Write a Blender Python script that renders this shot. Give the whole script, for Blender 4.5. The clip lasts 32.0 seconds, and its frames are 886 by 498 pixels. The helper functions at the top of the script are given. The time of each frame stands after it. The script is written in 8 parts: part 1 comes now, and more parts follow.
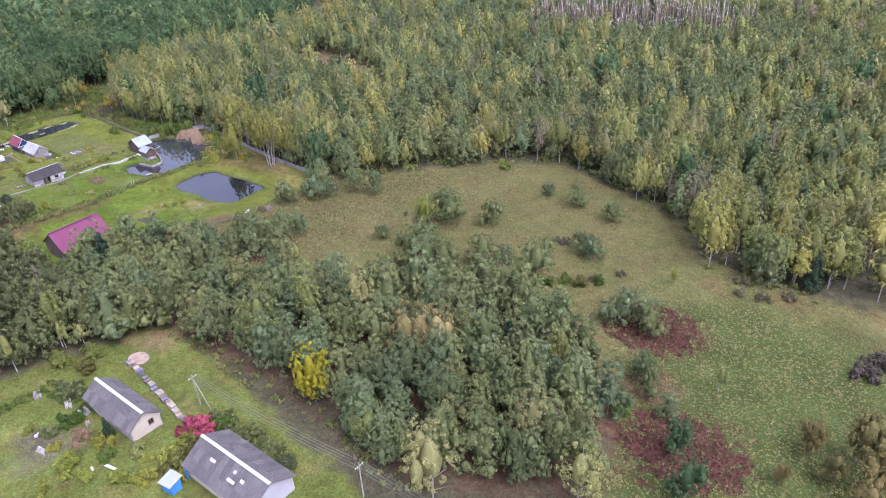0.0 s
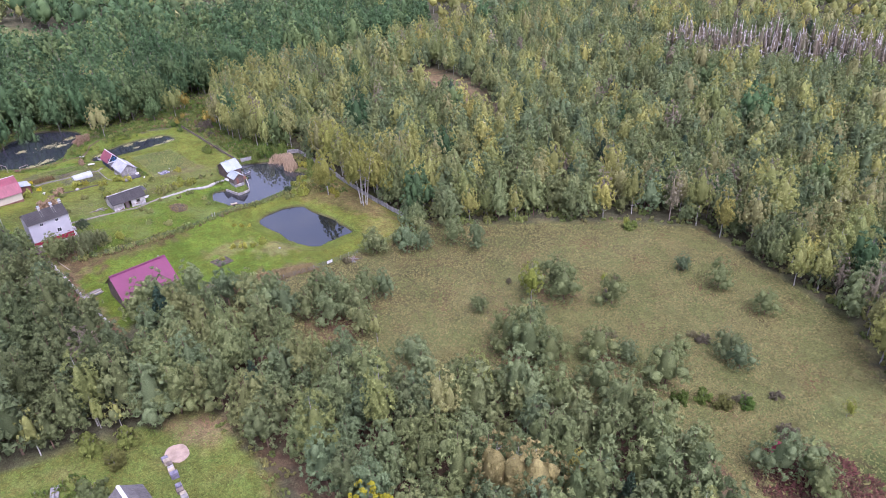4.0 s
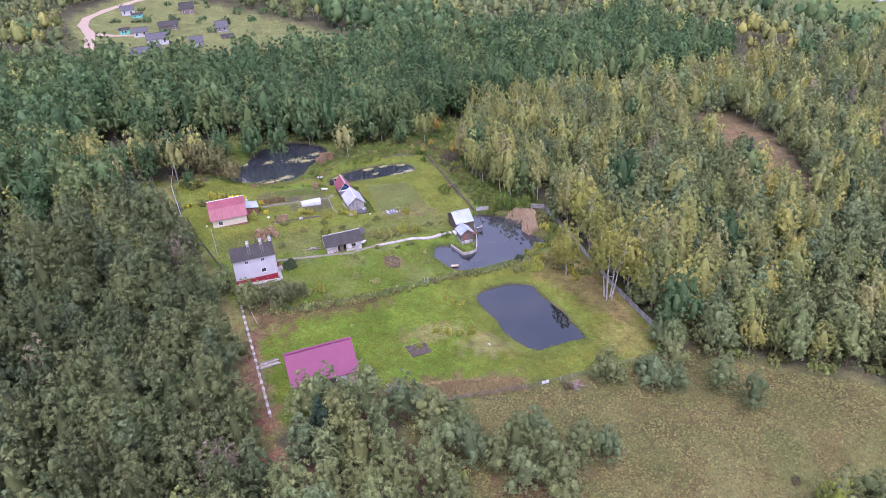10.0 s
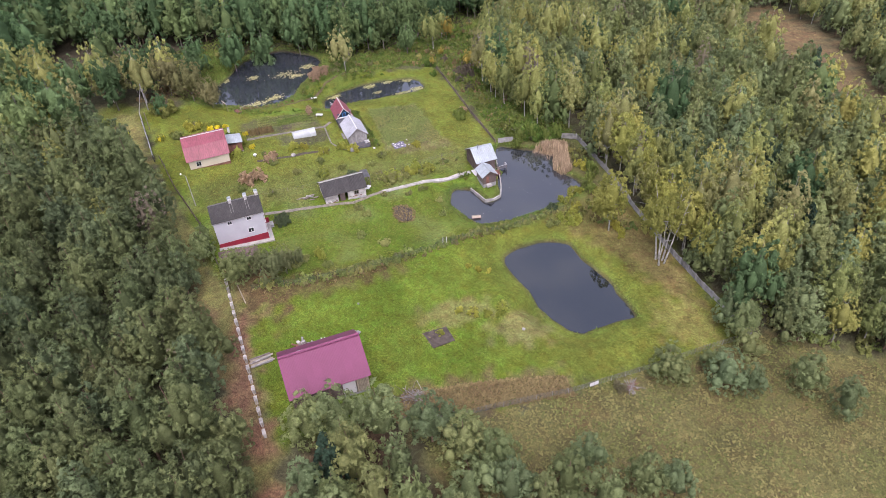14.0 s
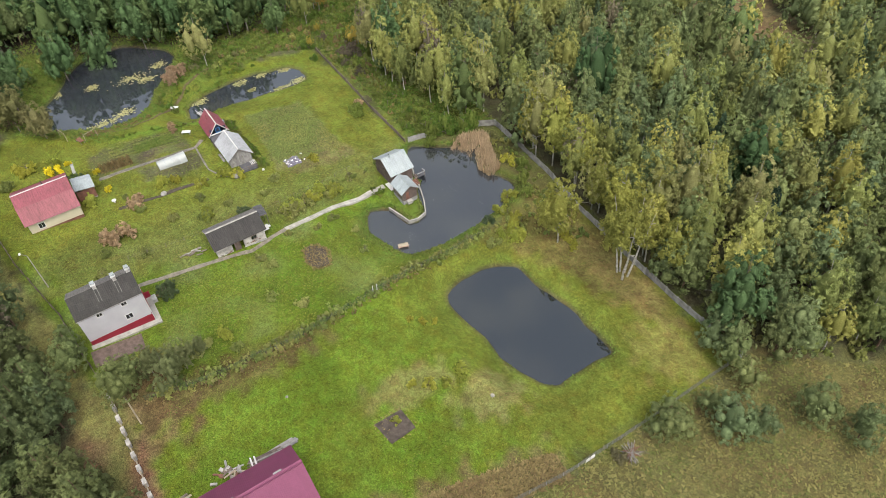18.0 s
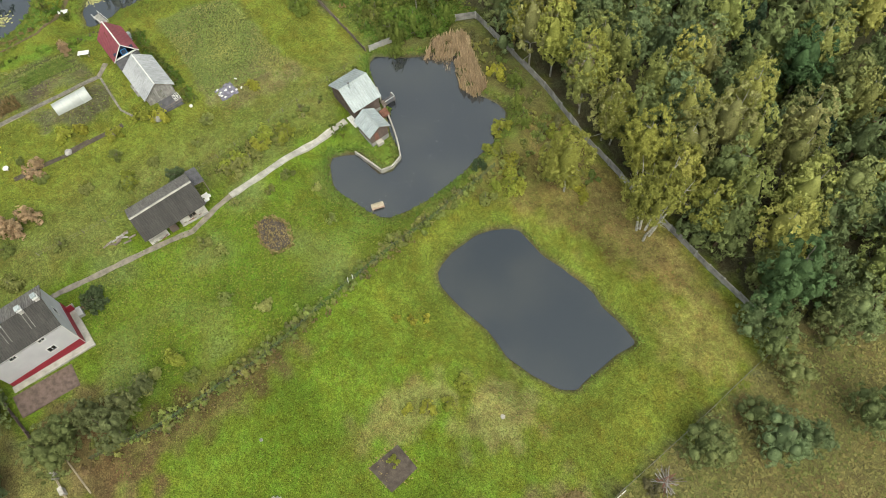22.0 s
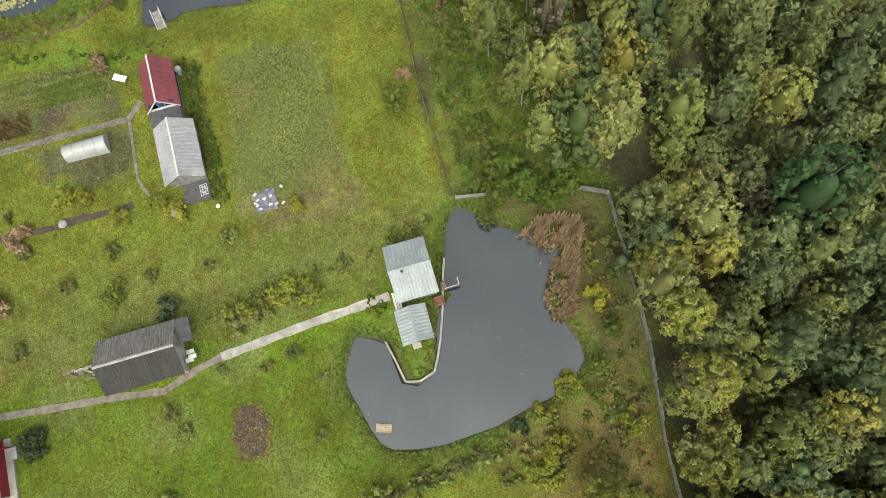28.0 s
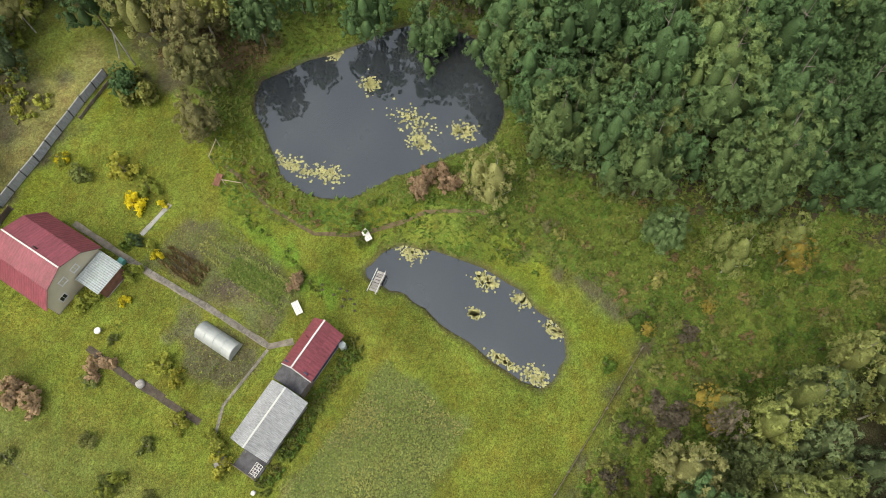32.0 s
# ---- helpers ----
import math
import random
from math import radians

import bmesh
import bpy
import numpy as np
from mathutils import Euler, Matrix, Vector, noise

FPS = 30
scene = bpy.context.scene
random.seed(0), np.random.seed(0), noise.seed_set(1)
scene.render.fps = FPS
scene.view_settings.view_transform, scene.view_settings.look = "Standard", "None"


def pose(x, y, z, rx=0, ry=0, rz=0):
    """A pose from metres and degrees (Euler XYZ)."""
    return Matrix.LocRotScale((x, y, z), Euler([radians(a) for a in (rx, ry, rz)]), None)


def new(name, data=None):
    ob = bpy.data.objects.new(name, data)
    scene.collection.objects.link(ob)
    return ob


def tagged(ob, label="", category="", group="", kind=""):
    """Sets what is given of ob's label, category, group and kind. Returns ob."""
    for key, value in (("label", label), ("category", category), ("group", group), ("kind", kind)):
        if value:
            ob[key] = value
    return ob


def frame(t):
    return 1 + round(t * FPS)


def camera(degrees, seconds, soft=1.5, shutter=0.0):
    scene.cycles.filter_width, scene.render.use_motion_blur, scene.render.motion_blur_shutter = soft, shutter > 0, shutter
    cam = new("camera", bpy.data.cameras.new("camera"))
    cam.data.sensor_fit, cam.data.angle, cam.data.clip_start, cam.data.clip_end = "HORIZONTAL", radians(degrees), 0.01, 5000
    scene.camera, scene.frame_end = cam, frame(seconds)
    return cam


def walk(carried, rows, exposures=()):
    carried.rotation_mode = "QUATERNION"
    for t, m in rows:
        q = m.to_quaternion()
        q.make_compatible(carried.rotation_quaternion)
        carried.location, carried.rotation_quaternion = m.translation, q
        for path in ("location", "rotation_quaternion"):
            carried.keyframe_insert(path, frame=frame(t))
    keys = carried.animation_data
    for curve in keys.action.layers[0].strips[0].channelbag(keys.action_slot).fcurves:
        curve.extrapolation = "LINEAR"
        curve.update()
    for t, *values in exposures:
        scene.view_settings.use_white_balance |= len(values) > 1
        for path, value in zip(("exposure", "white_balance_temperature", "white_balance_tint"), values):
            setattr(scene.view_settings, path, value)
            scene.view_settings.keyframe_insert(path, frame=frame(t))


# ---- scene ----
cam = camera(63.9, 32.0, soft=0.8)
METRES, EYE, TILT, LEAN, TURN = 264.0, 80.0, 0.0, 0.0, 39.2
ROWS = [
    (0.0, 0.0, 0.0, 0.0, -1.51, -31.76, 2.43),
    (0.5, -0.0028, 0.0146, -0.0004, -1.51, -31.7, 2.37),
    (1.0, -0.0046, 0.0288, -0.0008, -1.24, -31.63, 2.31),
    (1.5, -0.0058, 0.0437, -0.0014, -0.56, -31.56, 2.27),
    (2.0, -0.0068, 0.0578, -0.002, 0.3, -31.49, 2.26),
    (2.5, -0.0075, 0.0723, -0.0029, 1.81, -31.35, 2.26),
    (3.0, -0.0075, 0.086, -0.0038, 3.48, -31.23, 2.29),
    (3.5, -0.0075, 0.1014, -0.0047, 5.66, -31.1, 2.33),
    (5.5, -0.0088, 0.1618, -0.0087, 15.91, -30.54, 2.61),
    (6.0, -0.0098, 0.1757, -0.0098, 19.18, -30.29, 2.72),
    (6.5, -0.0119, 0.1894, -0.0105, 21.42, -30.12, 2.8),
    (7.0, -0.0151, 0.2019, -0.0113, 23.48, -29.99, 2.88),
    (7.5, -0.0193, 0.2142, -0.0121, 25.82, -29.83, 2.96),
    (8.0, -0.0239, 0.2257, -0.0125, 28.05, -29.66, 3.04),
    (8.5, -0.0291, 0.2381, -0.013, 30.2, -29.51, 3.11),
    (9.0, -0.0341, 0.2504, -0.0128, 30.51, -29.51, 3.19),
    (9.5, -0.0405, 0.2637, -0.0131, 30.47, -29.5, 3.24),
    (10.0, -0.047, 0.2763, -0.0133, 30.45, -29.54, 3.27),
    (10.5, -0.0544, 0.2878, -0.0137, 30.41, -29.58, 3.31),
    (11.0, -0.0634, 0.3001, -0.0141, 30.37, -29.64, 3.37),
    (11.5, -0.0722, 0.3113, -0.0145, 30.34, -29.68, 3.41),
    (12.0, -0.0816, 0.3222, -0.0152, 30.31, -30.0, 3.48),
    (12.5, -0.0905, 0.332, -0.0162, 30.32, -33.96, 3.55),
    (13.0, -0.1003, 0.3431, -0.0156, 30.34, -37.61, 3.57),
    (13.5, -0.1093, 0.3535, -0.0154, 30.34, -39.11, 3.59),
    (15.5, -0.1453, 0.3962, -0.0159, 25.27, -39.29, 3.71),
    (16.0, -0.1562, 0.4061, -0.0158, 21.06, -39.56, 3.6),
    (16.5, -0.1659, 0.4163, -0.0158, 19.73, -39.61, 3.53),
    (17.0, -0.1747, 0.4273, -0.0161, 19.06, -40.35, 3.5),
    (17.5, -0.1825, 0.438, -0.0164, 18.32, -42.6, 3.45),
    (18.0, -0.1902, 0.45, -0.0164, 17.64, -45.73, 3.38),
    (18.5, -0.1966, 0.4624, -0.0161, 17.05, -48.06, 3.38),
    (19.0, -0.2033, 0.4752, -0.016, 14.9, -48.32, 3.31),
    (19.5, -0.2099, 0.4875, -0.0164, 12.54, -48.62, 3.19),
    (20.0, -0.216, 0.5016, -0.0166, 12.5, -48.6, 3.1),
    (20.5, -0.2212, 0.5155, -0.0173, 12.56, -48.49, 3.06),
    (21.0, -0.2268, 0.5301, -0.0182, 12.61, -49.28, 2.95),
    (21.5, -0.2319, 0.5454, -0.019, 12.75, -57.12, 2.87),
    (22.0, -0.2373, 0.5655, -0.0184, 12.84, -62.78, 2.93),
    (22.5, -0.2421, 0.5827, -0.0188, 12.94, -66.45, 2.89),
    (23.0, -0.2468, 0.6012, -0.019, 12.99, -66.94, 2.91),
    (23.5, -0.2514, 0.6162, -0.0199, 13.06, -71.16, 2.82),
    (24.0, -0.2562, 0.6346, -0.0201, 13.1, -75.65, 2.85),
    (24.5, -0.2603, 0.6513, -0.0206, 13.17, -78.95, 2.9),
    (26.5, -0.2791, 0.7205, -0.0229, 18.38, -78.64, 2.98),
    (27.0, -0.2861, 0.7375, -0.0237, 22.94, -78.21, 2.86),
    (27.5, -0.2926, 0.754, -0.0245, 27.91, -77.8, 2.9),
    (28.0, -0.3016, 0.7714, -0.0249, 34.82, -77.52, 2.71),
    (28.5, -0.3104, 0.7877, -0.0255, 44.96, -77.01, 2.53),
    (29.0, -0.3213, 0.8039, -0.0259, 55.91, -76.65, 2.35),
    (29.5, -0.3339, 0.8169, -0.0261, 63.89, -76.42, 2.08),
    (30.0, -0.3469, 0.83, -0.0267, 68.66, -75.84, 2.22),
    (30.5, -0.3626, 0.8406, -0.0263, 72.3, -70.18, 2.31),
    (31.0, -0.3757, 0.8494, -0.0268, 75.09, -67.73, 2.41),
    (31.5, -0.393, 0.8576, -0.0265, 78.48, -67.6, 2.48),
    (32.0, -0.4117, 0.8638, -0.0265, 82.83, -66.48, 2.37),
]
walk(cam, [(t, pose(0, 0, EYE, TILT, LEAN, TURN) @ pose(METRES * x, METRES * y, METRES * z, 90 + pitch, roll, yaw)) for t, x, y, z, yaw, pitch, roll in ROWS],
     exposures=[(0.0, 1.58, 5650, 33), (9.0, 1.56, 5550, 40), (13.0, 1.44, 6050, 31), (18.0, 1.32, 6900, 8), (24.0, 1.24, 7350, -1), (32.0, 1.2, 7250, 5)])

# ---- light ----
SUN_EL, SUN_ROT = radians(60), radians(105)
world = bpy.data.worlds.new("overcast_sky")
scene.world = world
world.use_nodes = True
wn, wl = world.node_tree.nodes, world.node_tree.links
sky = wn.new("ShaderNodeTexSky")
sky.sky_type, sky.sun_disc, sky.sun_elevation, sky.sun_rotation = "NISHITA", False, SUN_EL, SUN_ROT
sky.dust_density, sky.air_density, sky.ozone_density = 4.0, 1.0, 1.0
soft_sky = wn.new("ShaderNodeHueSaturation")
soft_sky.inputs["Saturation"].default_value = 0.45
wl.new(sky.outputs[0], soft_sky.inputs["Color"])
wl.new(soft_sky.outputs[0], wn["Background"].inputs["Color"])
wn["Background"].inputs["Strength"].default_value = 0.15
sun = new("sun", bpy.data.lights.new("sun", "SUN"))
sun.data.energy, sun.data.angle, sun.data.color = 0.6, radians(40), (1.0, 0.97, 0.92)
sun.matrix_world = pose(0, 0, 150, 90 - 60, 0, 75)


# ---- materials ----
def material(name, colour, rough=0.8, metal=0.0, vary=0.25, scale=6.0, fine=40.0, bump=0.15, second=None, spec=0.3, per_piece=0.0, streak=None):
    """A surface with two scales of colour variation and fine relief."""
    m = bpy.data.materials.new(name)
    m.use_nodes = True
    n, k = m.node_tree.nodes, m.node_tree.links
    b = n["Principled BSDF"]
    b.inputs["Roughness"].default_value, b.inputs["Metallic"].default_value = rough, metal
    b.inputs["Specular IOR Level"].default_value = spec
    tc = n.new("ShaderNodeTexCoord")
    big, small = n.new("ShaderNodeTexNoise"), n.new("ShaderNodeTexNoise")
    big.inputs["Scale"].default_value, small.inputs["Scale"].default_value = 1.0 / scale * 6, fine
    big.inputs["Detail"].default_value, small.inputs["Detail"].default_value = 5, 3
    where = tc.outputs["Object"]
    if per_piece:
        oi, far, shift = n.new("ShaderNodeObjectInfo"), n.new("ShaderNodeMath"), n.new("ShaderNodeVectorMath")
        far.operation, far.inputs[1].default_value, shift.operation = "MULTIPLY", 60.0, "ADD"
        k.new(oi.outputs["Random"], far.inputs[0])
        k.new(where, shift.inputs[0])
        k.new(far.outputs[0], shift.inputs[1])
        where = shift.outputs[0]
    k.new(where, small.inputs["Vector"])
    if streak:
        mp = n.new("ShaderNodeMapping")
        mp.inputs["Scale"].default_value = streak
        k.new(where, mp.inputs["Vector"])
        where = mp.outputs[0]
    k.new(where, big.inputs["Vector"])
    mix = n.new("ShaderNodeMix")
    mix.data_type = "RGBA"
    dark = second or tuple(c * (1 - vary) for c in colour)
    light = tuple(min(1, c * (1 + vary * 0.6)) for c in colour)
    ramp = n.new("ShaderNodeMapRange")
    ramp.inputs[1].default_value, ramp.inputs[2].default_value = 0.35, 0.65
    k.new(big.outputs["Fac"], ramp.inputs[0])
    k.new(ramp.outputs[0], mix.inputs[0])
    mix.inputs[6].default_value, mix.inputs[7].default_value = (*light, 1), (*dark, 1)
    val = n.new("ShaderNodeHueSaturation")
    rng = n.new("ShaderNodeMapRange")
    rng.inputs[1].default_value, rng.inputs[2].default_value = 0.25, 0.75
    rng.inputs[3].default_value, rng.inputs[4].default_value = 1 - vary * 0.7, 1 + vary * 0.7
    k.new(small.outputs["Fac"], rng.inputs[0])
    last = rng.outputs[0]
    if per_piece:
        info, mr, mul = n.new("ShaderNodeObjectInfo"), n.new("ShaderNodeMapRange"), n.new("ShaderNodeMath")
        mr.inputs[3].default_value, mr.inputs[4].default_value = 1 - per_piece, 1 + per_piece
        mul.operation = "MULTIPLY"
        k.new(info.outputs["Random"], mr.inputs[0])
        k.new(mr.outputs[0], mul.inputs[0])
        k.new(last, mul.inputs[1])
        last = mul.outputs[0]
    k.new(mix.outputs[2], val.inputs["Color"])
    k.new(last, val.inputs["Value"])
    k.new(val.outputs[0], b.inputs["Base Color"])
    if bump:
        bp = n.new("ShaderNodeBump")
        bp.inputs["Strength"].default_value, bp.inputs["Distance"].default_value = bump, 0.05
        k.new(small.outputs["Fac"], bp.inputs["Height"])
        k.new(bp.outputs[0], b.inputs["Normal"])
    return m


def leaf_material(name, stops, spread=1.0):
    """Foliage: each tree has its own tone from the stops, each leaf clump its own shade."""
    m = bpy.data.materials.new(name)
    m.use_nodes = True
    n, k = m.node_tree.nodes, m.node_tree.links
    b = n["Principled BSDF"]
    b.inputs["Roughness"].default_value, b.inputs["Specular IOR Level"].default_value = 0.75, 0.15
    info, tint, geo = n.new("ShaderNodeObjectInfo"), n.new("ShaderNodeAttribute"), n.new("ShaderNodeNewGeometry")
    tint.attribute_name = "tint"
    add, fr = n.new("ShaderNodeMath"), n.new("ShaderNodeMath")
    add.operation, fr.operation = "ADD", "FRACT"
    k.new(info.outputs["Random"], add.inputs[0])
    k.new(tint.outputs["Fac"], add.inputs[1])
    k.new(add.outputs[0], fr.inputs[0])
    ramp = n.new("ShaderNodeValToRGB")
    els = ramp.color_ramp.elements
    while len(els) < len(stops):
        els.new(0.5)
    for e, (at, c) in zip(els, stops):
        e.position, e.color = at, (*c, 1)
    k.new(fr.outputs[0], ramp.inputs[0])
    mr = n.new("ShaderNodeMapRange")
    mr.inputs[3].default_value, mr.inputs[4].default_value = 1 - 0.17 * spread, 1 + 0.17 * spread
    k.new(geo.outputs["Random Per Island"], mr.inputs[0])
    hs = n.new("ShaderNodeHueSaturation")
    tc, tex, nr, mul, bp = n.new("ShaderNodeTexCoord"), n.new("ShaderNodeTexNoise"), n.new("ShaderNodeMapRange"), n.new("ShaderNodeMath"), n.new("ShaderNodeBump")
    tex.inputs["Scale"].default_value, tex.inputs["Detail"].default_value = 5.5, 4
    nr.inputs[1].default_value, nr.inputs[2].default_value, nr.inputs[3].default_value, nr.inputs[4].default_value = 0.3, 0.7, 0.78, 1.22
    tuft, tr, tm = n.new("ShaderNodeAttribute"), n.new("ShaderNodeMapRange"), n.new("ShaderNodeMath")
    tuft.attribute_name, tm.operation = "shade", "MULTIPLY"
    tr.inputs[3].default_value, tr.inputs[4].default_value = 0.88, 1.12
    k.new(tuft.outputs["Fac"], tr.inputs[0])
    k.new(tr.outputs[0], tm.inputs[0])
    mul.operation = "MULTIPLY"
    bp.inputs["Strength"].default_value, bp.inputs["Distance"].default_value = 0.6, 0.2
    k.new(tc.outputs["Object"], tex.inputs["Vector"])
    k.new(tex.outputs["Fac"], nr.inputs[0])
    k.new(tex.outputs["Fac"], bp.inputs["Height"])
    k.new(bp.outputs[0], b.inputs["Normal"])
    k.new(nr.outputs[0], mul.inputs[0])
    k.new(mr.outputs[0], mul.inputs[1])
    spin, own, each, em = n.new("ShaderNodeMath"), n.new("ShaderNodeMath"), n.new("ShaderNodeMapRange"), n.new("ShaderNodeMath")
    spin.operation, own.operation, em.operation = "MULTIPLY", "FRACT", "MULTIPLY"
    spin.inputs[1].default_value = 7.3
    each.inputs[3].default_value, each.inputs[4].default_value = 0.80, 1.22
    k.new(fr.outputs[0], spin.inputs[0])
    k.new(spin.outputs[0], own.inputs[0])
    k.new(own.outputs[0], each.inputs[0])
    k.new(each.outputs[0], em.inputs[0])
    k.new(mul.outputs[0], em.inputs[1])
    k.new(em.outputs[0], tm.inputs[1])
    k.new(tm.outputs[0], hs.inputs["Value"])
    k.new(ramp.outputs[0], hs.inputs["Color"])
    k.new(hs.outputs[0], b.inputs["Base Color"])
    thin, both = n.new("ShaderNodeBsdfTranslucent"), n.new("ShaderNodeMixShader")
    both.inputs[0].default_value = 0.3
    k.new(hs.outputs[0], thin.inputs["Color"])
    k.new(b.outputs[0], both.inputs[1])
    k.new(thin.outputs[0], both.inputs[2])
    k.new(both.outputs[0], n["Material Output"].inputs["Surface"])
    return m


PINE_LEAF = leaf_material("pine_needles", [(0.0, (0.131, 0.170, 0.070)), (0.35, (0.163, 0.191, 0.072)), (0.7, (0.121, 0.167, 0.081)), (1.0, (0.182, 0.199, 0.074))])
TALL_PINE_LEAF = leaf_material("dark_pine_needles", [(0.0, (0.094, 0.125, 0.052)), (0.4, (0.120, 0.142, 0.056)), (0.75, (0.088, 0.122, 0.060)), (1.0, (0.134, 0.151, 0.058))])
BIRCH_LEAF = leaf_material("birch_leaves", [(0.0, (0.181, 0.218, 0.073)), (0.3, (0.222, 0.246, 0.078)), (0.5, (0.231, 0.227, 0.095)), (0.65, (0.238, 0.255, 0.082)), (0.9, (0.274, 0.276, 0.082)), (1.0, (0.329, 0.307, 0.080))])
FADED_LEAF = leaf_material("faded_birch_leaves", [(0.0, (0.180, 0.156, 0.110)), (0.5, (0.200, 0.170, 0.122)), (1.0, (0.190, 0.180, 0.105))])
ALDER_LEAF = leaf_material("alder_leaves", [(0.0, (0.062, 0.115, 0.046)), (0.5, (0.081, 0.136, 0.055)), (1.0, (0.122, 0.168, 0.060))])
SPRUCE_LEAF = leaf_material("spruce_needles", [(0.0, (0.037, 0.069, 0.042)), (1.0, (0.058, 0.090, 0.048))])
BUSH_LEAF = leaf_material("bush_leaves", [(0.0, (0.130, 0.178, 0.048)), (0.5, (0.172, 0.200, 0.060)), (0.8, (0.210, 0.206, 0.066)), (1.0, (0.160, 0.162, 0.074))])
YELLOW_LEAF = leaf_material("yellow_leaves", [(0.0, (0.486, 0.436, 0.030)), (1.0, (0.629, 0.528, 0.030))])
LIME_LEAF = leaf_material("lime_leaves", [(0.0, (0.190, 0.230, 0.042)), (0.6, (0.235, 0.255, 0.048)), (1.0, (0.285, 0.275, 0.045))])
RED_LEAF = leaf_material("crimson_leaves", [(0.0, (0.250, 0.040, 0.072)), (1.0, (0.320, 0.075, 0.105))])
RUST_LEAF = leaf_material("rusty_leaves", [(0.0, (0.275, 0.191, 0.123)), (1.0, (0.326, 0.232, 0.142))])
FERN = leaf_material("dry_fern", [(0.0, (0.100, 0.044, 0.034)), (0.5, (0.130, 0.056, 0.042)), (1.0, (0.090, 0.070, 0.036))], 2.2)
REED = leaf_material("dry_reed", [(0.0, (0.384, 0.288, 0.192)), (1.0, (0.512, 0.400, 0.272))])
GRASS = leaf_material("grass_tufts", [(0.0, (0.110, 0.130, 0.040)), (0.5, (0.150, 0.148, 0.054)), (1.0, (0.184, 0.162, 0.064))])
WEED = leaf_material("green_weeds", [(0.0, (0.076, 0.134, 0.024)), (0.6, (0.106, 0.150, 0.030)), (1.0, (0.134, 0.138, 0.038))])
LAWN = leaf_material("lawn_blades", [(0.0, (0.070, 0.112, 0.018)), (0.5, (0.100, 0.132, 0.024)), (1.0, (0.140, 0.142, 0.036))], 1.6)
DRY_WEED = leaf_material("withered_weeds", [(0.0, (0.172, 0.125, 0.062)), (1.0, (0.203, 0.164, 0.074))])
BIRCH_BARK = material("birch_bark", (0.30, 0.29, 0.265), 0.8, vary=0.45, scale=2, fine=9, bump=0)
PALE_TWIG = material("pale_birch_twigs", (0.230, 0.190, 0.165), 0.85, vary=0.3, scale=2, fine=9, bump=0)
DEAD_BARK = material("bleached_dead_wood", (0.66, 0.62, 0.60), 0.9, vary=0.3, scale=2, fine=9, bump=0)
PINE_BARK = material("pine_bark", (0.144, 0.094, 0.065), 0.9, vary=0.4, scale=3, fine=12, bump=0)
GREY_BARK = material("grey_bark", (0.16, 0.14, 0.12), 0.9, vary=0.35, scale=3, fine=12, bump=0)
WHITE_PLASTER = material("white_plaster", (0.36, 0.36, 0.385), 0.85, vary=0.07, scale=12, fine=25)
CREAM_PLASTER = material("cream_plaster", (0.44, 0.40, 0.31), 0.85, vary=0.08, scale=12, fine=25)
OLD_PLASTER = material("old_whitewash", (0.36, 0.345, 0.33), 0.9, vary=0.4, scale=5, fine=20)
RED_PAINT = material("red_plinth_paint", (0.20, 0.014, 0.028), 0.6, vary=0.12, scale=10)
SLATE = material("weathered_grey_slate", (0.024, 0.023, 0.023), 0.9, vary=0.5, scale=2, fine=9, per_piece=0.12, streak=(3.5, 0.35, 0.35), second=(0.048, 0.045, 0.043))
STREAKED_SLATE = material("white_streaked_slate", (0.055, 0.052, 0.050), 0.9, vary=0.5, scale=1.6, fine=7, per_piece=0.2, streak=(4.5, 0.5, 0.5), second=(0.125, 0.12, 0.118))
# Paler slate for the back slopes and the streaks below the chimneys.
MID_GREY_SLATE = material("mid_grey_slate", (0.125, 0.118, 0.115), 0.9, vary=0.4, scale=2, fine=9, per_piece=0.12, streak=(3.5, 0.35, 0.35))
PALE_SLATE = material("pale_lichened_slate", (0.29, 0.30, 0.32), 0.85, vary=0.2, scale=2, fine=9, per_piece=0.10, streak=(4, 0.4, 0.4), second=(0.20, 0.21, 0.225))
PINK_METAL = material("magenta_metal_sheet", (0.138, 0.030, 0.074), 0.55, vary=0.08, scale=20, fine=4, bump=0.02, spec=0.3, per_piece=0.04)
RED_METAL = material("faded_red_metal_sheet", (0.185, 0.044, 0.060), 0.55, vary=0.25, scale=3, fine=5, streak=(3, 0.5, 0.5), bump=0.05, spec=0.5, per_piece=0.10)
ZINC = material("pale_zinc_sheet", (0.245, 0.28, 0.295), 0.6, 0.0, vary=0.2, scale=2, fine=5, streak=(3, 0.4, 0.4), bump=0.04, spec=0.6, per_piece=0.10)
OLD_WOOD = material("weathered_boards", (0.144, 0.119, 0.104), 0.9, vary=0.35, scale=4, fine=18, per_piece=0.15)
BROWN_WOOD = material("brown_boards", (0.098, 0.074, 0.066), 0.85, vary=0.3, scale=4, fine=18, per_piece=0.15)
PALE_WOOD = material("pale_boards", (0.302, 0.259, 0.194), 0.85, vary=0.25, scale=4, fine=18, per_piece=0.15)
GREY_WOOD = material("grey_boards", (0.238, 0.230, 0.223), 0.9, vary=0.3, scale=4, fine=18, per_piece=0.15)
TARRED = material("tarred_felt", (0.075, 0.075, 0.085), 0.9, vary=0.3, scale=4, fine=16)
WHITE_PAINT = material("white_paint", (0.50, 0.50, 0.50), 0.6, vary=0.06, scale=10, bump=0.03)
BLUE_PAINT = material("blue_paint", (0.05, 0.22, 0.52), 0.6, vary=0.12, scale=8)
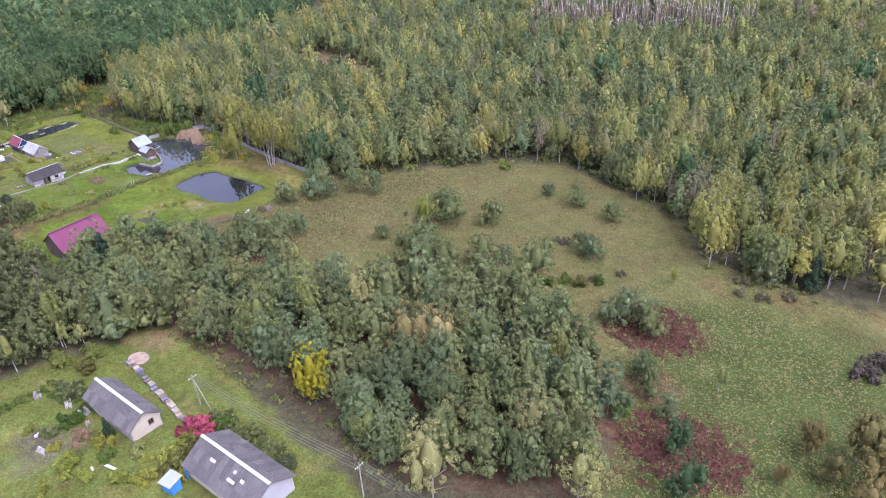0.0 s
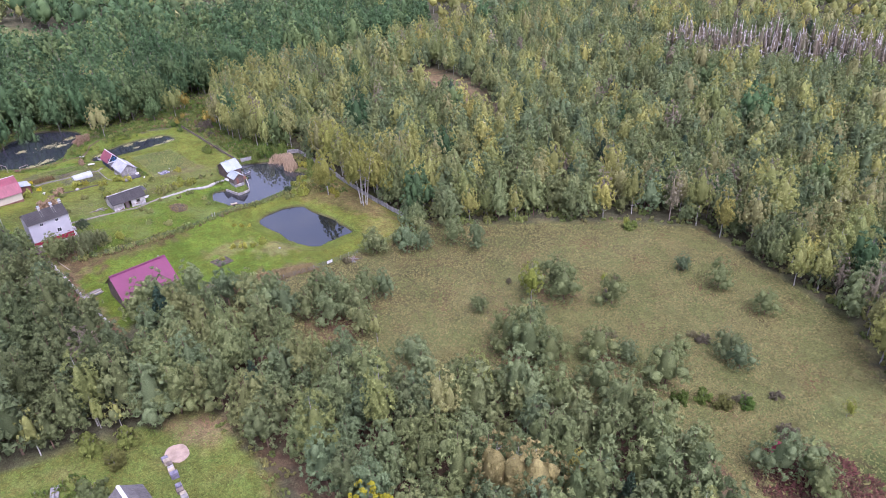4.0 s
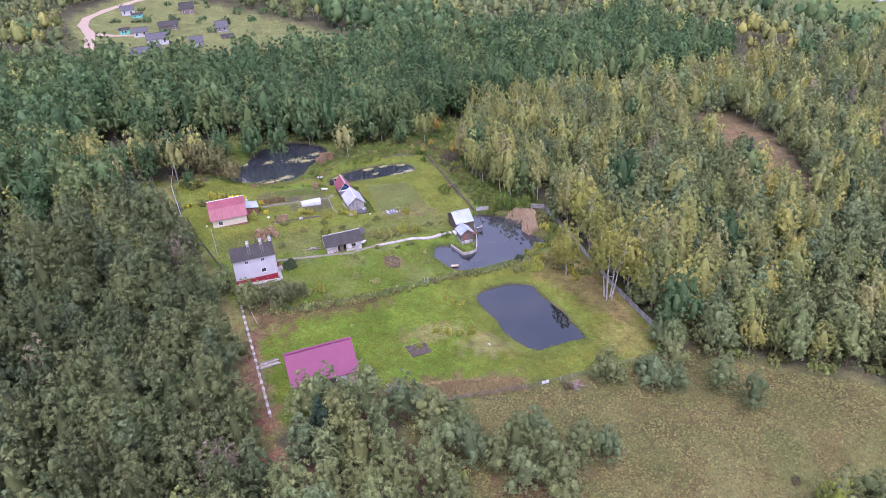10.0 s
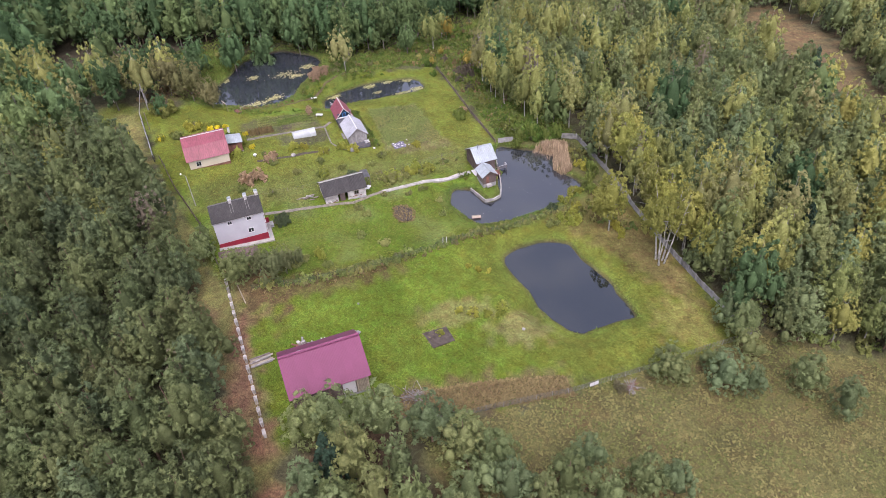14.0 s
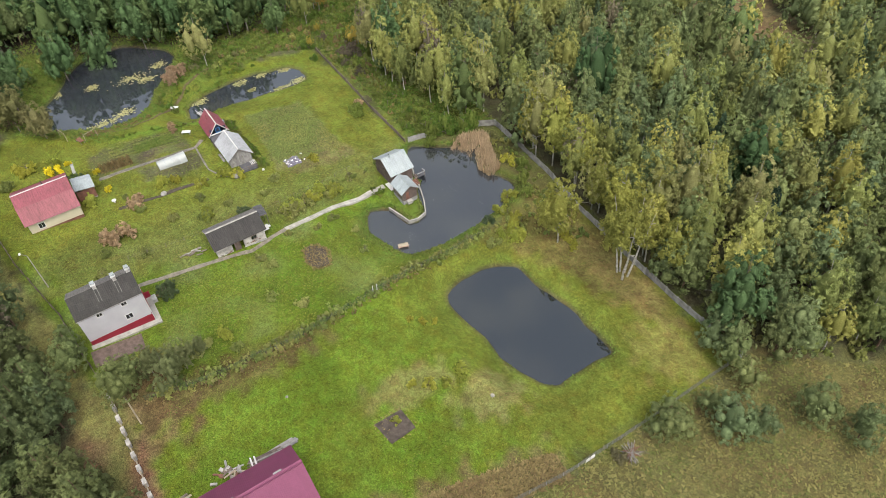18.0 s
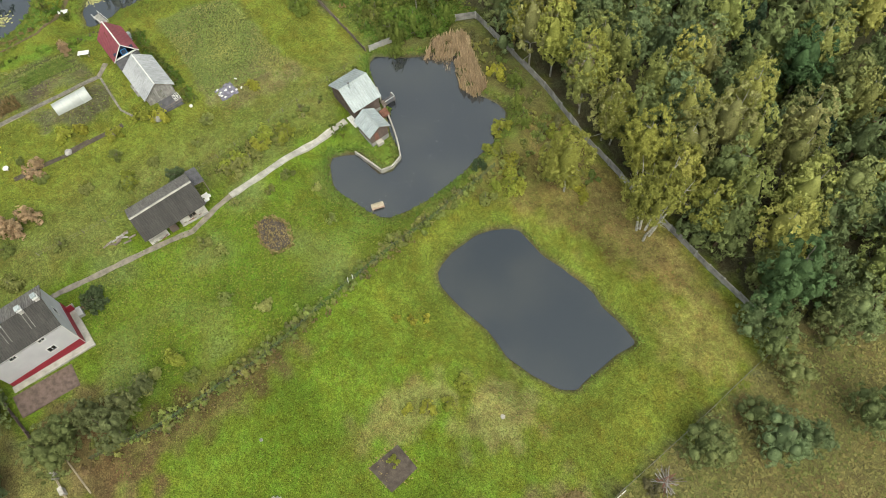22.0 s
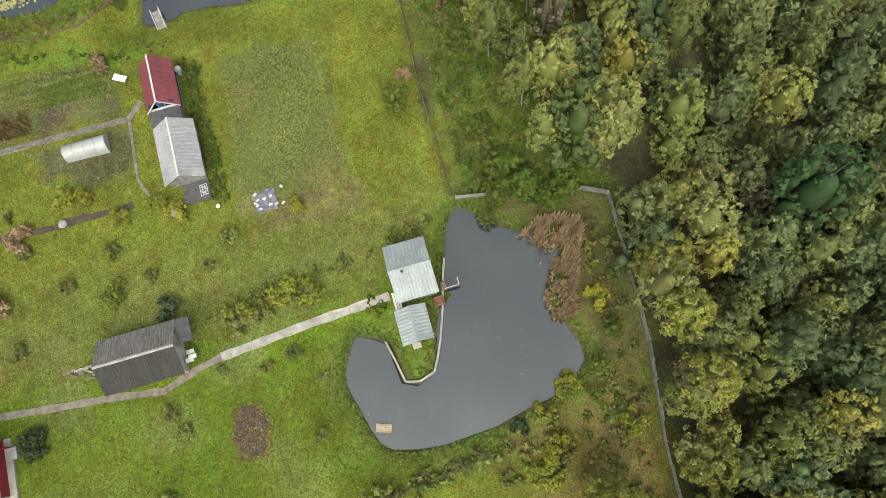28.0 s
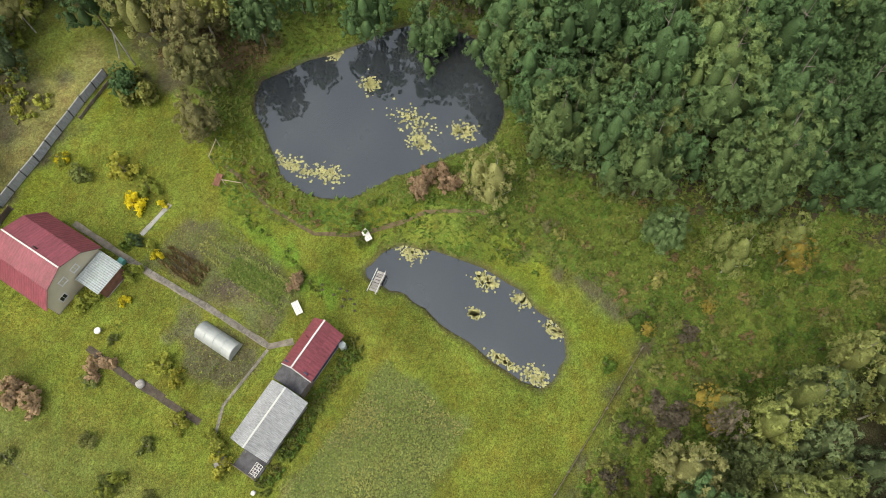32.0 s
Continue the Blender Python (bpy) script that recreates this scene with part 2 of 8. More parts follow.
NAVY_BOARD = material("navy_boards", (0.035, 0.05, 0.085), 0.8, vary=0.2, scale=8)
CONCRETE = material("grey_concrete", (0.25, 0.25, 0.25), 0.9, vary=0.22, scale=5, fine=16, per_piece=0.10)
PALE_CONCRETE = material("pale_concrete", (0.29, 0.28, 0.26), 0.9, vary=0.22, scale=5, fine=14, per_piece=0.10)
FENCE_PANEL = material("mossy_fence_panel", (0.225, 0.222, 0.215), 0.95, vary=0.35, scale=4, fine=12, per_piece=0.25)
WORN_PATH = material("worn_earth_path", (0.17, 0.15, 0.13), 0.95, vary=0.3, scale=4, fine=12)
DIRT = material("dark_garden_soil", (0.062, 0.050, 0.042), 0.95, vary=0.35, scale=4, fine=10, bump=0.5)
SAND = material("bare_sand", (0.30, 0.23, 0.18), 0.95, vary=0.2, scale=6, fine=10)
DARK_GLASS = material("dark_window_glass", (0.02, 0.024, 0.03), 0.08, vary=0.1, scale=20, bump=0, spec=0.8)
POLYCARB = material("milky_polycarbonate", (0.29, 0.31, 0.31), 0.4, vary=0.10, scale=10, fine=5, bump=0.02, spec=0.6, per_piece=0.05)
WIRE = material("grey_wire", (0.13, 0.13, 0.12), 0.6, vary=0.05, bump=0)
GREEN_MESH = material("green_plastic_mesh", (0.035, 0.070, 0.040), 0.7, vary=0.15, bump=0)
DARK_METAL = material("dark_metal", (0.06, 0.06, 0.06), 0.6, 0.4, vary=0.15)
TARP = material("violet_grey_tarpaulin", (0.144, 0.137, 0.180), 0.6, vary=0.35, scale=3, fine=6)
LILY = material("yellowing_lily_pads", (0.29, 0.28, 0.12), 0.7, vary=0.35, scale=3, fine=5, per_piece=0.2)
RUSTY = material("rusty_brown_sheet", (0.16, 0.075, 0.055), 0.8, vary=0.3, scale=4)


def water_material(name, deep, murk):
    m = bpy.data.materials.new(name)
    m.use_nodes = True
    n, k = m.node_tree.nodes, m.node_tree.links
    b = n["Principled BSDF"]
    b.inputs["Roughness"].default_value, b.inputs["IOR"].default_value = 0.015, 1.92
    b.inputs["Specular Tint"].default_value = (0.86, 0.94, 1.0, 1)
    tc, a, c = n.new("ShaderNodeTexCoord"), n.new("ShaderNodeTexNoise"), n.new("ShaderNodeTexNoise")
    a.inputs["Scale"].default_value, c.inputs["Scale"].default_value = 0.12, 1.6
    k.new(tc.outputs["Object"], a.inputs["Vector"])
    k.new(tc.outputs["Object"], c.inputs["Vector"])
    mix = n.new("ShaderNodeMix")
    mix.data_type = "RGBA"
    mix.inputs[6].default_value, mix.inputs[7].default_value = (*deep, 1), (*murk, 1)
    patch_r = n.new("ShaderNodeMapRange")
    patch_r.inputs[1].default_value, patch_r.inputs[2].default_value = 0.42, 0.68
    a.inputs["Detail"].default_value = 4
    k.new(a.outputs["Fac"], patch_r.inputs[0])
    k.new(patch_r.outputs[0], mix.inputs[0])
    k.new(mix.outputs[2], b.inputs["Base Color"])
    bp = n.new("ShaderNodeBump")
    bp.inputs["Strength"].default_value, bp.inputs["Distance"].default_value = 0.05, 0.02
    k.new(c.outputs["Fac"], bp.inputs["Height"])
    k.new(bp.outputs[0], b.inputs["Normal"])
    return m


WATER = water_material("murky_pond_water", (0.022, 0.024, 0.028), (0.034, 0.036, 0.036))
DARK_WATER = water_material("dark_pond_water", (0.022, 0.026, 0.032), (0.032, 0.036, 0.042))
DEEP_WATER = water_material("deep_pond_water", (0.007, 0.009, 0.012), (0.018, 0.019, 0.018))


# ---- building helpers ----
def empty(name, label, category, group="", kind="", at=(0, 0, 0), turn=0):
    ob = new(name)
    ob.empty_display_size = 0.3
    ob.matrix_basis = pose(*at, 0, 0, turn)
    return tagged(ob, label, category, group, kind)


def mesh_part(name, verts, faces, mat, parent=None, label="", smooth=False):
    me = bpy.data.meshes.new(name)
    me.from_pydata([tuple(v) for v in verts], [], [tuple(f) for f in faces])
    me.materials.append(mat)
    if smooth:
        me.shade_smooth()
    me.update()
    ob = new(name, me)
    ob.parent = parent
    return tagged(ob, label)


def part(name, bm, mat, parent=None, label="", smooth=False):
    me = bpy.data.meshes.new(name)
    bm.to_mesh(me)
    bm.free()
    me.materials.append(mat)
    if smooth:
        me.shade_smooth()
    ob = new(name, me)
    ob.parent = parent
    return tagged(ob, label)


def box(bm, x0, x1, y0, y1, z0, z1, m=None):
    vs = [bm.verts.new(v) for v in ((x0, y0, z0), (x1, y0, z0), (x1, y1, z0), (x0, y1, z0), (x0, y0, z1), (x1, y0, z1), (x1, y1, z1), (x0, y1, z1))]
    for f in ((3, 2, 1, 0), (4, 5, 6, 7), (0, 1, 5, 4), (1, 2, 6, 5), (2, 3, 7, 6), (3, 0, 4, 7)):
        bm.faces.new([vs[i] for i in f])
    if m is not None:
        bmesh.ops.transform(bm, matrix=m, verts=vs)
    return vs


def boxed(name, x0, x1, y0, y1, z0, z1, mat, parent=None, label="", m=None, bevel=0.0):
    bm = bmesh.new()
    box(bm, x0, x1, y0, y1, z0, z1, m)
    if bevel:
        bmesh.ops.bevel(bm, geom=bm.edges[:], offset=bevel, segments=1, affect="EDGES")
    return part(name, bm, mat, parent, label)


def rod(bm, a, b, r, r2=None, sides=6):
    a, b = Vector(a), Vector(b)
    q = (b - a).to_track_quat("Z", "Y")
    r2 = r if r2 is None else r2
    ring = lambda p, s: [bm.verts.new(p + q @ Vector((s * math.cos(i * math.tau / sides), s * math.sin(i * math.tau / sides), 0))) for i in range(sides)]
    lo, hi = ring(a, r), ring(b, r2)
    for i in range(sides):
        bm.faces.new((lo[i], lo[(i + 1) % sides], hi[(i + 1) % sides], hi[i]))
    bm.faces.new(lo[::-1])
    bm.faces.new(hi)


def rods(name, lines, r, mat, parent=None, label="", sides=6):
    bm = bmesh.new()
    for a, b in lines:
        rod(bm, a, b, r, sides=sides)
    return part(name, bm, mat, parent, label)


# ---- the lie of the land ----
def rounded(points, steps=4):
    """A closed outline through the points, rounded."""
    p = np.array(points, float)
    out = []
    for i in range(len(p)):
        a, b, c, d = p[i - 1], p[i], p[(i + 1) % len(p)], p[(i + 2) % len(p)]
        for s in range(steps):
            t = s / steps
            out.append(0.5 * (2 * b + (c - a) * t + (2 * a - 5 * b + 4 * c - d) * t * t + (3 * b - a - 3 * c + d) * t ** 3))
    return np.array(out)


def inside(x, y, poly):
    p = np.asarray(poly, float)
    hit = np.zeros(np.shape(x), bool)
    for (ax, ay), (bx, by) in zip(p, np.roll(p, -1, 0)):
        cross = (ay > y) != (by > y)
        with np.errstate(divide="ignore", invalid="ignore"):
            hit ^= cross & (x < (bx - ax) * (y - ay) / (by - ay if by != ay else 1e-9) + ax)
    return hit


def signed(x, y, poly):
    """Distance to an outline, negative inside."""
    p = np.asarray(poly, float)
    best = np.full(np.shape(x), 1e9)
    for (ax, ay), (bx, by) in zip(p, np.roll(p, -1, 0)):
        dx, dy = bx - ax, by - ay
        s = np.clip(((x - ax) * dx + (y - ay) * dy) / max(dx * dx + dy * dy, 1e-9), 0, 1)
        best = np.minimum(best, np.hypot(x - ax - s * dx, y - ay - s * dy))
    return np.where(inside(x, y, p), -best, best)


WAVES = np.random.RandomState(5).uniform(-1, 1, (5, 8, 3))


def ripple(x, y, size, which=0):
    """Smooth uneven field between about -1 and 1, with bumps of that size."""
    s = 0
    for a, b, c in WAVES[which]:
        n = math.hypot(a, b) + 0.2
        s = s + np.sin((x * a + y * b) / n * math.tau / size * (0.6 + 0.8 * abs(c)) + c * 20)
    return s / 3.2


PONDS = [
    (rounded([(-178.4, 98.0), (-178.9, 102.5), (-178.3, 106.4), (-176.2, 109.0), (-174.8, 109.5), (-171.2, 109.2), (-168, 109.9), (-164.6, 110.6), (-160.6, 110.2), (-156.4, 110.4), (-155.0, 110.2), (-154.6, 109.4), (-154.9, 104.6), (-154.7, 101.0), (-155.0, 99.8), (-156.2, 98.5), (-159.5, 97.4), (-163.1, 96.6), (-167.1, 96.8), (-170.5, 96.4), (-174.5, 96.0), (-177.0, 96.6)], 2), -9.9),
    (rounded([(-213.4, 111.8), (-210, 115.2), (-208, 119.5), (-205.3, 122), (-203, 120.2), (-199, 118.5), (-196, 120.2), (-192.4, 121), (-189.1, 116.5), (-188, 109), (-187.4, 103), (-188.4, 97), (-191.2, 95.2), (-196.2, 94), (-199.5, 94.4), (-201.6, 96.6), (-200, 99.8), (-195.2, 100.4), (-195.6, 103.8), (-199, 105.5), (-207.9, 108.5), (-211.6, 110)], 2), -9.6),
    (rounded([(-249.2, 79.6), (-253.7, 80.8), (-256, 85.3), (-257.2, 95.4), (-255.7, 100), (-255, 104.4), (-251.1, 105.9), (-247.7, 105.2), (-247.7, 101), (-248.1, 93), (-249.2, 87), (-248.7, 82.5)], 3), -8.9),
    (rounded([(-262.3, 52.2), (-268.8, 54), (-275.6, 59), (-280.2, 61.8), (-284.6, 66.6), (-285.7, 74.4), (-278.8, 82.2), (-272.6, 83.9), (-268.2, 80.6), (-260.8, 75.8), (-255, 71.6), (-253.7, 65.5), (-256.9, 59.2)], 3), -7.0),
    (rounded([(-281, 15), (-291, 17), (-294, 26), (-284, 27)], 3), -4.0),
]


PONDS = [(o + (0.15 if i == 0 else 0.3) * np.stack([ripple(o[:, 0], o[:, 1], 2.6, 2), ripple(o[:, 0], o[:, 1], 2.3, 3)], 1), level) for i, (o, level) in enumerate(PONDS)]


def land(x, y):
    x, y = np.asarray(x, float), np.asarray(y, float)
    z = -5.0 - 0.085 * (np.clip(y, -60, 250) - 64) - 0.03 * np.clip(y - 250, 0, 150)
    z = z + 0.012 * np.clip(-350 - x, 0, 400) + 0.18 * ripple(x, y, 26) + 0.05 * ripple(x, y, 5, 1)
    for outline, level in PONDS:
        near = (np.abs(x - outline[:, 0].mean()) < 40) & (np.abs(y - outline[:, 1].mean()) < 40)
        if not near.any():
            continue
        d = signed(x, y, outline)
        t = np.clip((d - 0.5) / 5.5, 0, 1)
        t = t * t * (3 - 2 * t)
        bank = np.where(d < 0.5, level + 0.8 * np.clip(d, -4, 1), (level + 0.4) * (1 - t) + z * t)
        z = np.where(near & (d < 6.0), bank, z)
    return z


def ground_at(x, y):
    return float(land(np.array([x]), np.array([y]))[0])


# ---- land cover ----
LOT = [(-254, 37), (-232, 38.5), (-186, 46), (-148, 49), (-143.3, 91), (-143, 124), (-202, 129.5), (-210, 130), (-214.5, 111.5), (-258, 113), (-262, 95), (-256, 60)]
MEADOW = [(-143, 126), (-131, 141), (-112, 166), (-96, 178), (-75, 170), (-53, 161), (-42, 146), (-15, 142), (10, 150), (14, 90), (-26, 64), (-30, 80), (-40, 92), (-50, 104), (-62, 106), (-80, 93), (-100, 77), (-120, 71), (-143, 68)]
FOREGROUND_PINES = [(-113, 52), (-90, 53), (-72, 55), (-52, 51), (-40, 56), (-27, 68), (-31, 80), (-41, 92), (-50, 102), (-62, 104), (-80, 91), (-100, 76), (-120, 71), (-136, 66), (-146, 62), (-147, 54), (-138, 50.8), (-124, 51)]
WEST_PINES = [(-248, 27), (-225, 36), (-200, 40), (-170, 43), (-150, 46), (-140, 46.5), (-128, 47.5), (-117.5, 46.5), (-117, 41), (-120, 35), (-121.5, 24), (-130, 0), (-150, -60), (-230, -75), (-205, -15), (-225, 12)]
SCRUB = [(-250, 27), (-226, 11), (-206, -15), (-230, -75), (-300, -75), (-294, -20), (-294, 20), (-272, 20), (-262, 18)]
MIXED_WOOD = [(-143, 125.4), (-131, 142), (-112, 167), (-96, 179), (-75, 171), (-53, 162), (-42, 146), (-38, 142), (-15, 141.5), (-12, 150), (10, 185), (60, 260), (60, 420), (-330, 420), (-300, 178), (-286, 150), (-274, 136), (-262, 127), (-250, 121.5), (-236, 119.5), (-222, 120.5), (-215, 125), (-211, 131), (-204, 130.6), (-180, 127.6), (-156, 125.6)]
ALDER_WOOD = [(-292, -20), (-296, 30), (-290, 60), (-281, 70), (-280, 82), (-273.5, 91), (-274.5, 101), (-277, 109), (-282, 117), (-286, 127), (-292, 150), (-306, 178), (-330, 300), (-420, 300), (-384, 120), (-374, 15), (-388, -60)]
VILLAGE = [(-394, 2), (-392, 125), (-430, 135), (-480, 110), (-545, 75), (-600, 40), (-590, 15), (-520, -12), (-430, 0)]
FAR_FIELD = [(-446, 402), (-352, 398), (-340, 440), (-330, 560), (-440, 560)]
SCAR = rounded([(-256, 217), (-269, 226), (-267, 238), (-240, 233), (-212, 221), (-196, 211), (-196, 202), (-206, 201), (-226, 206)], 3)
DEAD_STAND = [(-200, 322), (-160, 340), (-108, 356), (-100, 390), (-150, 382), (-204, 352)]
SCAR_B = rounded([(-182, 256), (-190, 266), (-177, 275), (-162, 270), (-163, 255)], 3)
CLEARINGS = (SCAR, SCAR_B, DEAD_STAND)
WILD = [(-262, 114), (-214, 113), (-211, 131), (-240, 134), (-270, 136), (-300, 152), (-302, 125), (-298, 112), (-298, 100), (-302, 84), (-300, 60), (-290, 44), (-262, 44), (-253, 52), (-246, 62), (-252, 78), (-262, 100)]
GARDEN_PLOT = [(-254, 40), (-206, 47), (-206, 100), (-214, 111), (-256, 112), (-250, 84), (-246, 62)]
LANE = [(-256, 35.5), (-232, 37), (-202, 43.5), (-186, 46), (-186, 49.5), (-150, 49.2), (-124, 50), (-112, 52), (-112, 47), (-140, 45.5), (-190, 42), (-235, 33), (-256, 31)]


def soft(x, y, poly, width=1.5, wobble=1.0):
    d = signed(x, y, poly) + wobble * ripple(x, y, 4.5, 2) + 0.5 * wobble * ripple(x, y, 1.7, 3)
    return np.clip(0.5 - d / width, 0, 1)


def blend(c, mask, colour):
    return c * (1 - mask[..., None]) + np.array(colour) * mask[..., None]


def spot(x, y, cx, cy, rx, ry, wobble=0.35):
    d = np.hypot((x - cx) / rx, (y - cy) / ry) + wobble * ripple(x, y, 3.0, 2)
    return np.clip((1.25 - d) / 0.5, 0, 1)


def cover(x, y):
    """Base colour of the ground's growth; the lane end also holds tree shade."""
    c = np.zeros((*x.shape, 3)) + np.array((0.060, 0.060, 0.033))
    c = blend(c, soft(x, y, VILLAGE, 6, 2), (0.108, 0.122, 0.043))
    c = blend(c, soft(x, y, FAR_FIELD, 8, 3), (0.090, 0.120, 0.036))
    m = soft(x, y, MEADOW, 5, 2)
    c = blend(c, m, (0.112, 0.120, 0.042))
    c = blend(c, m * np.clip(0.2 + ripple(x, y, 37, 2), 0, 1) * 0.8, (0.128, 0.116, 0.048))
    c = blend(c, m * np.clip(0.5 + 0.8 * ripple(x, y, 19, 3), 0, 1) * 0.7, (0.092, 0.108, 0.034))
    c = blend(c, m * np.clip(ripple(x, y, 11, 1) - 0.15, 0, 1) * 0.9, (0.122, 0.088, 0.038))
    c = blend(c, m * np.clip((x + 45) / 14, 0, 1) * np.clip((140 - y) / 15, 0, 1), (0.048, 0.070, 0.018))
    c = blend(c, m * np.clip((-98 - x) / 24, 0, 1) * 0.7, (0.070, 0.064, 0.025))
    for px, py, rx, ry in ((-38, 111, 9, 8), (-21, 82, 9, 8)):
        c = blend(c, spot(x, y, px, py, rx, ry), (0.066, 0.026, 0.022))
    c = blend(c, soft(x, y, WILD, 4, 2), (0.070, 0.098, 0.019))
    c = blend(c, soft(x, y, ALDER_WOOD, 3, 2), (0.045, 0.040, 0.026))
    c = blend(c, soft(x, y, [(-247, 24), (-250, 38), (-257, 40), (-262, 30), (-254, 18)], 3, 1.5) * 0.9, (0.090, 0.112, 0.022))
    c = blend(c, spot(x, y, -266, 46, 5, 6) * 0.8, (0.082, 0.050, 0.034))
    l = soft(x, y, LOT, 2.5, 1)
    c = blend(c, l, (0.067, 0.106, 0.012))
    c = blend(c, l * np.clip(0.45 + 0.9 * ripple(x, y, 13, 1), 0, 1) * 0.5, (0.086, 0.116, 0.017))
    c = blend(c, l * np.clip(-x - 183, 0, 1) * np.clip(ripple(x, y, 8, 4) + 0.1, 0, 1) * 0.6, (0.104, 0.128, 0.045))
    c = blend(c, l * np.clip((x + 188) / 6, 0, 1) * np.clip((y - 84) / 14, 0, 1) * 0.55, (0.104, 0.106, 0.022))
    c = blend(c, soft(x, y, [(-187, 108), (-190, 118), (-200, 124), (-208, 128), (-180, 126), (-158, 124), (-158, 118), (-172, 114)], 3, 1.5) * 0.7, (0.104, 0.082, 0.034))
    g = soft(x, y, GARDEN_PLOT, 3, 1)
    c = blend(c, g * 0.8, (0.090, 0.104, 0.028))
    c = blend(c, g * np.clip(ripple(x, y, 6, 3) - 0.1, 0, 1) * 0.7, (0.092, 0.101, 0.030))
    c = blend(c, l * np.clip((-x - 214) / 6, 0, 1) * 0.75, (0.098, 0.118, 0.017))
    c = blend(c, np.clip((y - 112) / 4, 0, 1) * l * np.clip((x + 186) / -6, 0, 1), (0.076, 0.076, 0.029))
    c = blend(c, spot(x, y, -168, 121, 16, 3.2) * 0.8, (0.133, 0.112, 0.043))
    c = blend(c, spot(x, y, -150, 117, 6, 5) * 0.6, (0.144, 0.130, 0.043))
    c = blend(c, spot(x, y, -158, 91, 4, 5) * 0.5, (0.150, 0.130, 0.064))
    c = blend(c, spot(x, y, -165, 82, 3, 6) * 0.6, (0.133, 0.119, 0.050))
    # Lane end: brown ground, with the shade under its trees mixed into the colour.
    c = blend(c, spot(x, y, -182, 52, 9, 5) * 0.85, (0.092, 0.066, 0.034))
    c = blend(c, spot(x, y, -148, 70, 4, 12) * 0.7, (0.108, 0.079, 0.042))
    c = blend(c, spot(x, y, -146, 86, 3, 6) * 0.7, (0.108, 0.086, 0.043))
    c = blend(c, spot(x, y, -195, 99, 4, 6, 0.1) * 0.8, (0.079, 0.126, 0.022))
    c = blend(c, soft(x, y, [(-241, 88.5), (-239.7, 100), (-219.5, 100.4), (-220.8, 87.6)], 1.4, 0.8) * 0.8, (0.078, 0.098, 0.036))
    c = blend(c, soft(x, y, [(-222, 88), (-223, 100), (-216, 101.5), (-217, 87.5)], 2, 1.0) * 0.7, (0.126, 0.112, 0.054))
    bed = soft(x, y, [(-243.4, 58.2), (-243.8, 74.6), (-235.9, 75.4), (-235.6, 57.9)], 1.0, 0.6)
    c = blend(c, bed * 0.85, (0.070, 0.076, 0.034))
    c = blend(c, bed * np.clip(0.2 + ripple(x, y, 5, 2), 0, 1) * 0.9, (0.066, 0.055, 0.042))
    c = blend(c, soft(x, y, [(-241.8, 66.5), (-242.2, 73.5), (-239.4, 73.8), (-239.0, 66.5)], 1.0, 0.6) * 0.6, (0.076, 0.118, 0.030))
    c = blend(c, soft(x, y, [(-233.6, 64.1), (-234.2, 75.8), (-227.6, 76.2), (-227.6, 68.4)], 1.2, 0.8) * 0.85, (0.074, 0.072, 0.044))
    c = blend(c, soft(x, y, [(-247, 64), (-245, 79), (-243, 79), (-245, 63)], 1.2, 0.8) * 0.9, (0.079, 0.137, 0.019))
    c = blend(c, spot(x, y, -179.5, 62, 3.0, 16) * 0.8, (0.082, 0.062, 0.028))
    ln = soft(x, y, LANE, 1.5, 0.8)
    c = blend(c, ln, (0.119, 0.119, 0.042))
    c = blend(c, ln * np.clip((x + 188) / 8, 0, 1) * np.clip((-132 - x) / 8, 0, 1) * np.clip(0.75 + ripple(x, y, 9, 2), 0, 1), (0.130, 0.081, 0.048))
    yard = soft(x, y, [(-114, 53), (-86, 50), (-50, 44), (-40, 20), (-70, 5), (-125, 8), (-121, 25), (-117, 42)], 2, 1)
    c = blend(c, yard, (0.086, 0.110, 0.024))
    c = blend(c, yard * np.clip(ripple(x, y, 6, 1) - 0.2, 0, 1), (0.108, 0.110, 0.034))
    c = blend(c, soft(x, y, [(-113, 53), (-116, 44), (-108, 46), (-106, 53)], 3, 1) * 0.8, (0.144, 0.108, 0.058))
    c = blend(c, soft(x, y, [(-104, 18), (-103, 25), (-95, 24), (-95, 17)], 1.5, 0.6) * 0.7, (0.094, 0.079, 0.065))
    for s in (SCAR, SCAR_B):
        c = blend(c, soft(x, y, s, 10, 4), (0.118, 0.088, 0.044))
    for field in ([(-402, 60), (-400, 112), (-409, 112), (-409, 60)], [(-436, 78), (-436, 98), (-446, 98), (-446, 78)]):
        c = blend(c, soft(x, y, field, 2, 1), (0.086, 0.072, 0.058))
    for px, py, rr in ((-89, 102.5, 7), (-98, 123, 5), (-123, 84, 7), (-85.5, 86, 5), (-78, 113, 4), (-68, 115, 3), (-31, 93, 5)):
        c = blend(c, spot(x, y, px, py, rr, rr) * 0.7, (0.110, 0.062, 0.040))
    f = soft(x, y, FOREGROUND_PINES, 4, 2)
    c = blend(c, f * 0.75, (0.086, 0.052, 0.032))
    for o, level in PONDS[:4]:
        d = signed(x, y, o)
        c = blend(c, np.clip(1 - np.abs(d - 1.3) / 1.4, 0, 1) * 0.5, (0.080, 0.122, 0.022))
        c = blend(c, np.clip(0.8 - d, 0, 1), (0.050, 0.043, 0.032))
    return c


def spaced(*stretches):
    out = [np.arange(a, b, s) for a, b, s in stretches]
    return np.concatenate(out + [[stretches[-1][1]]])


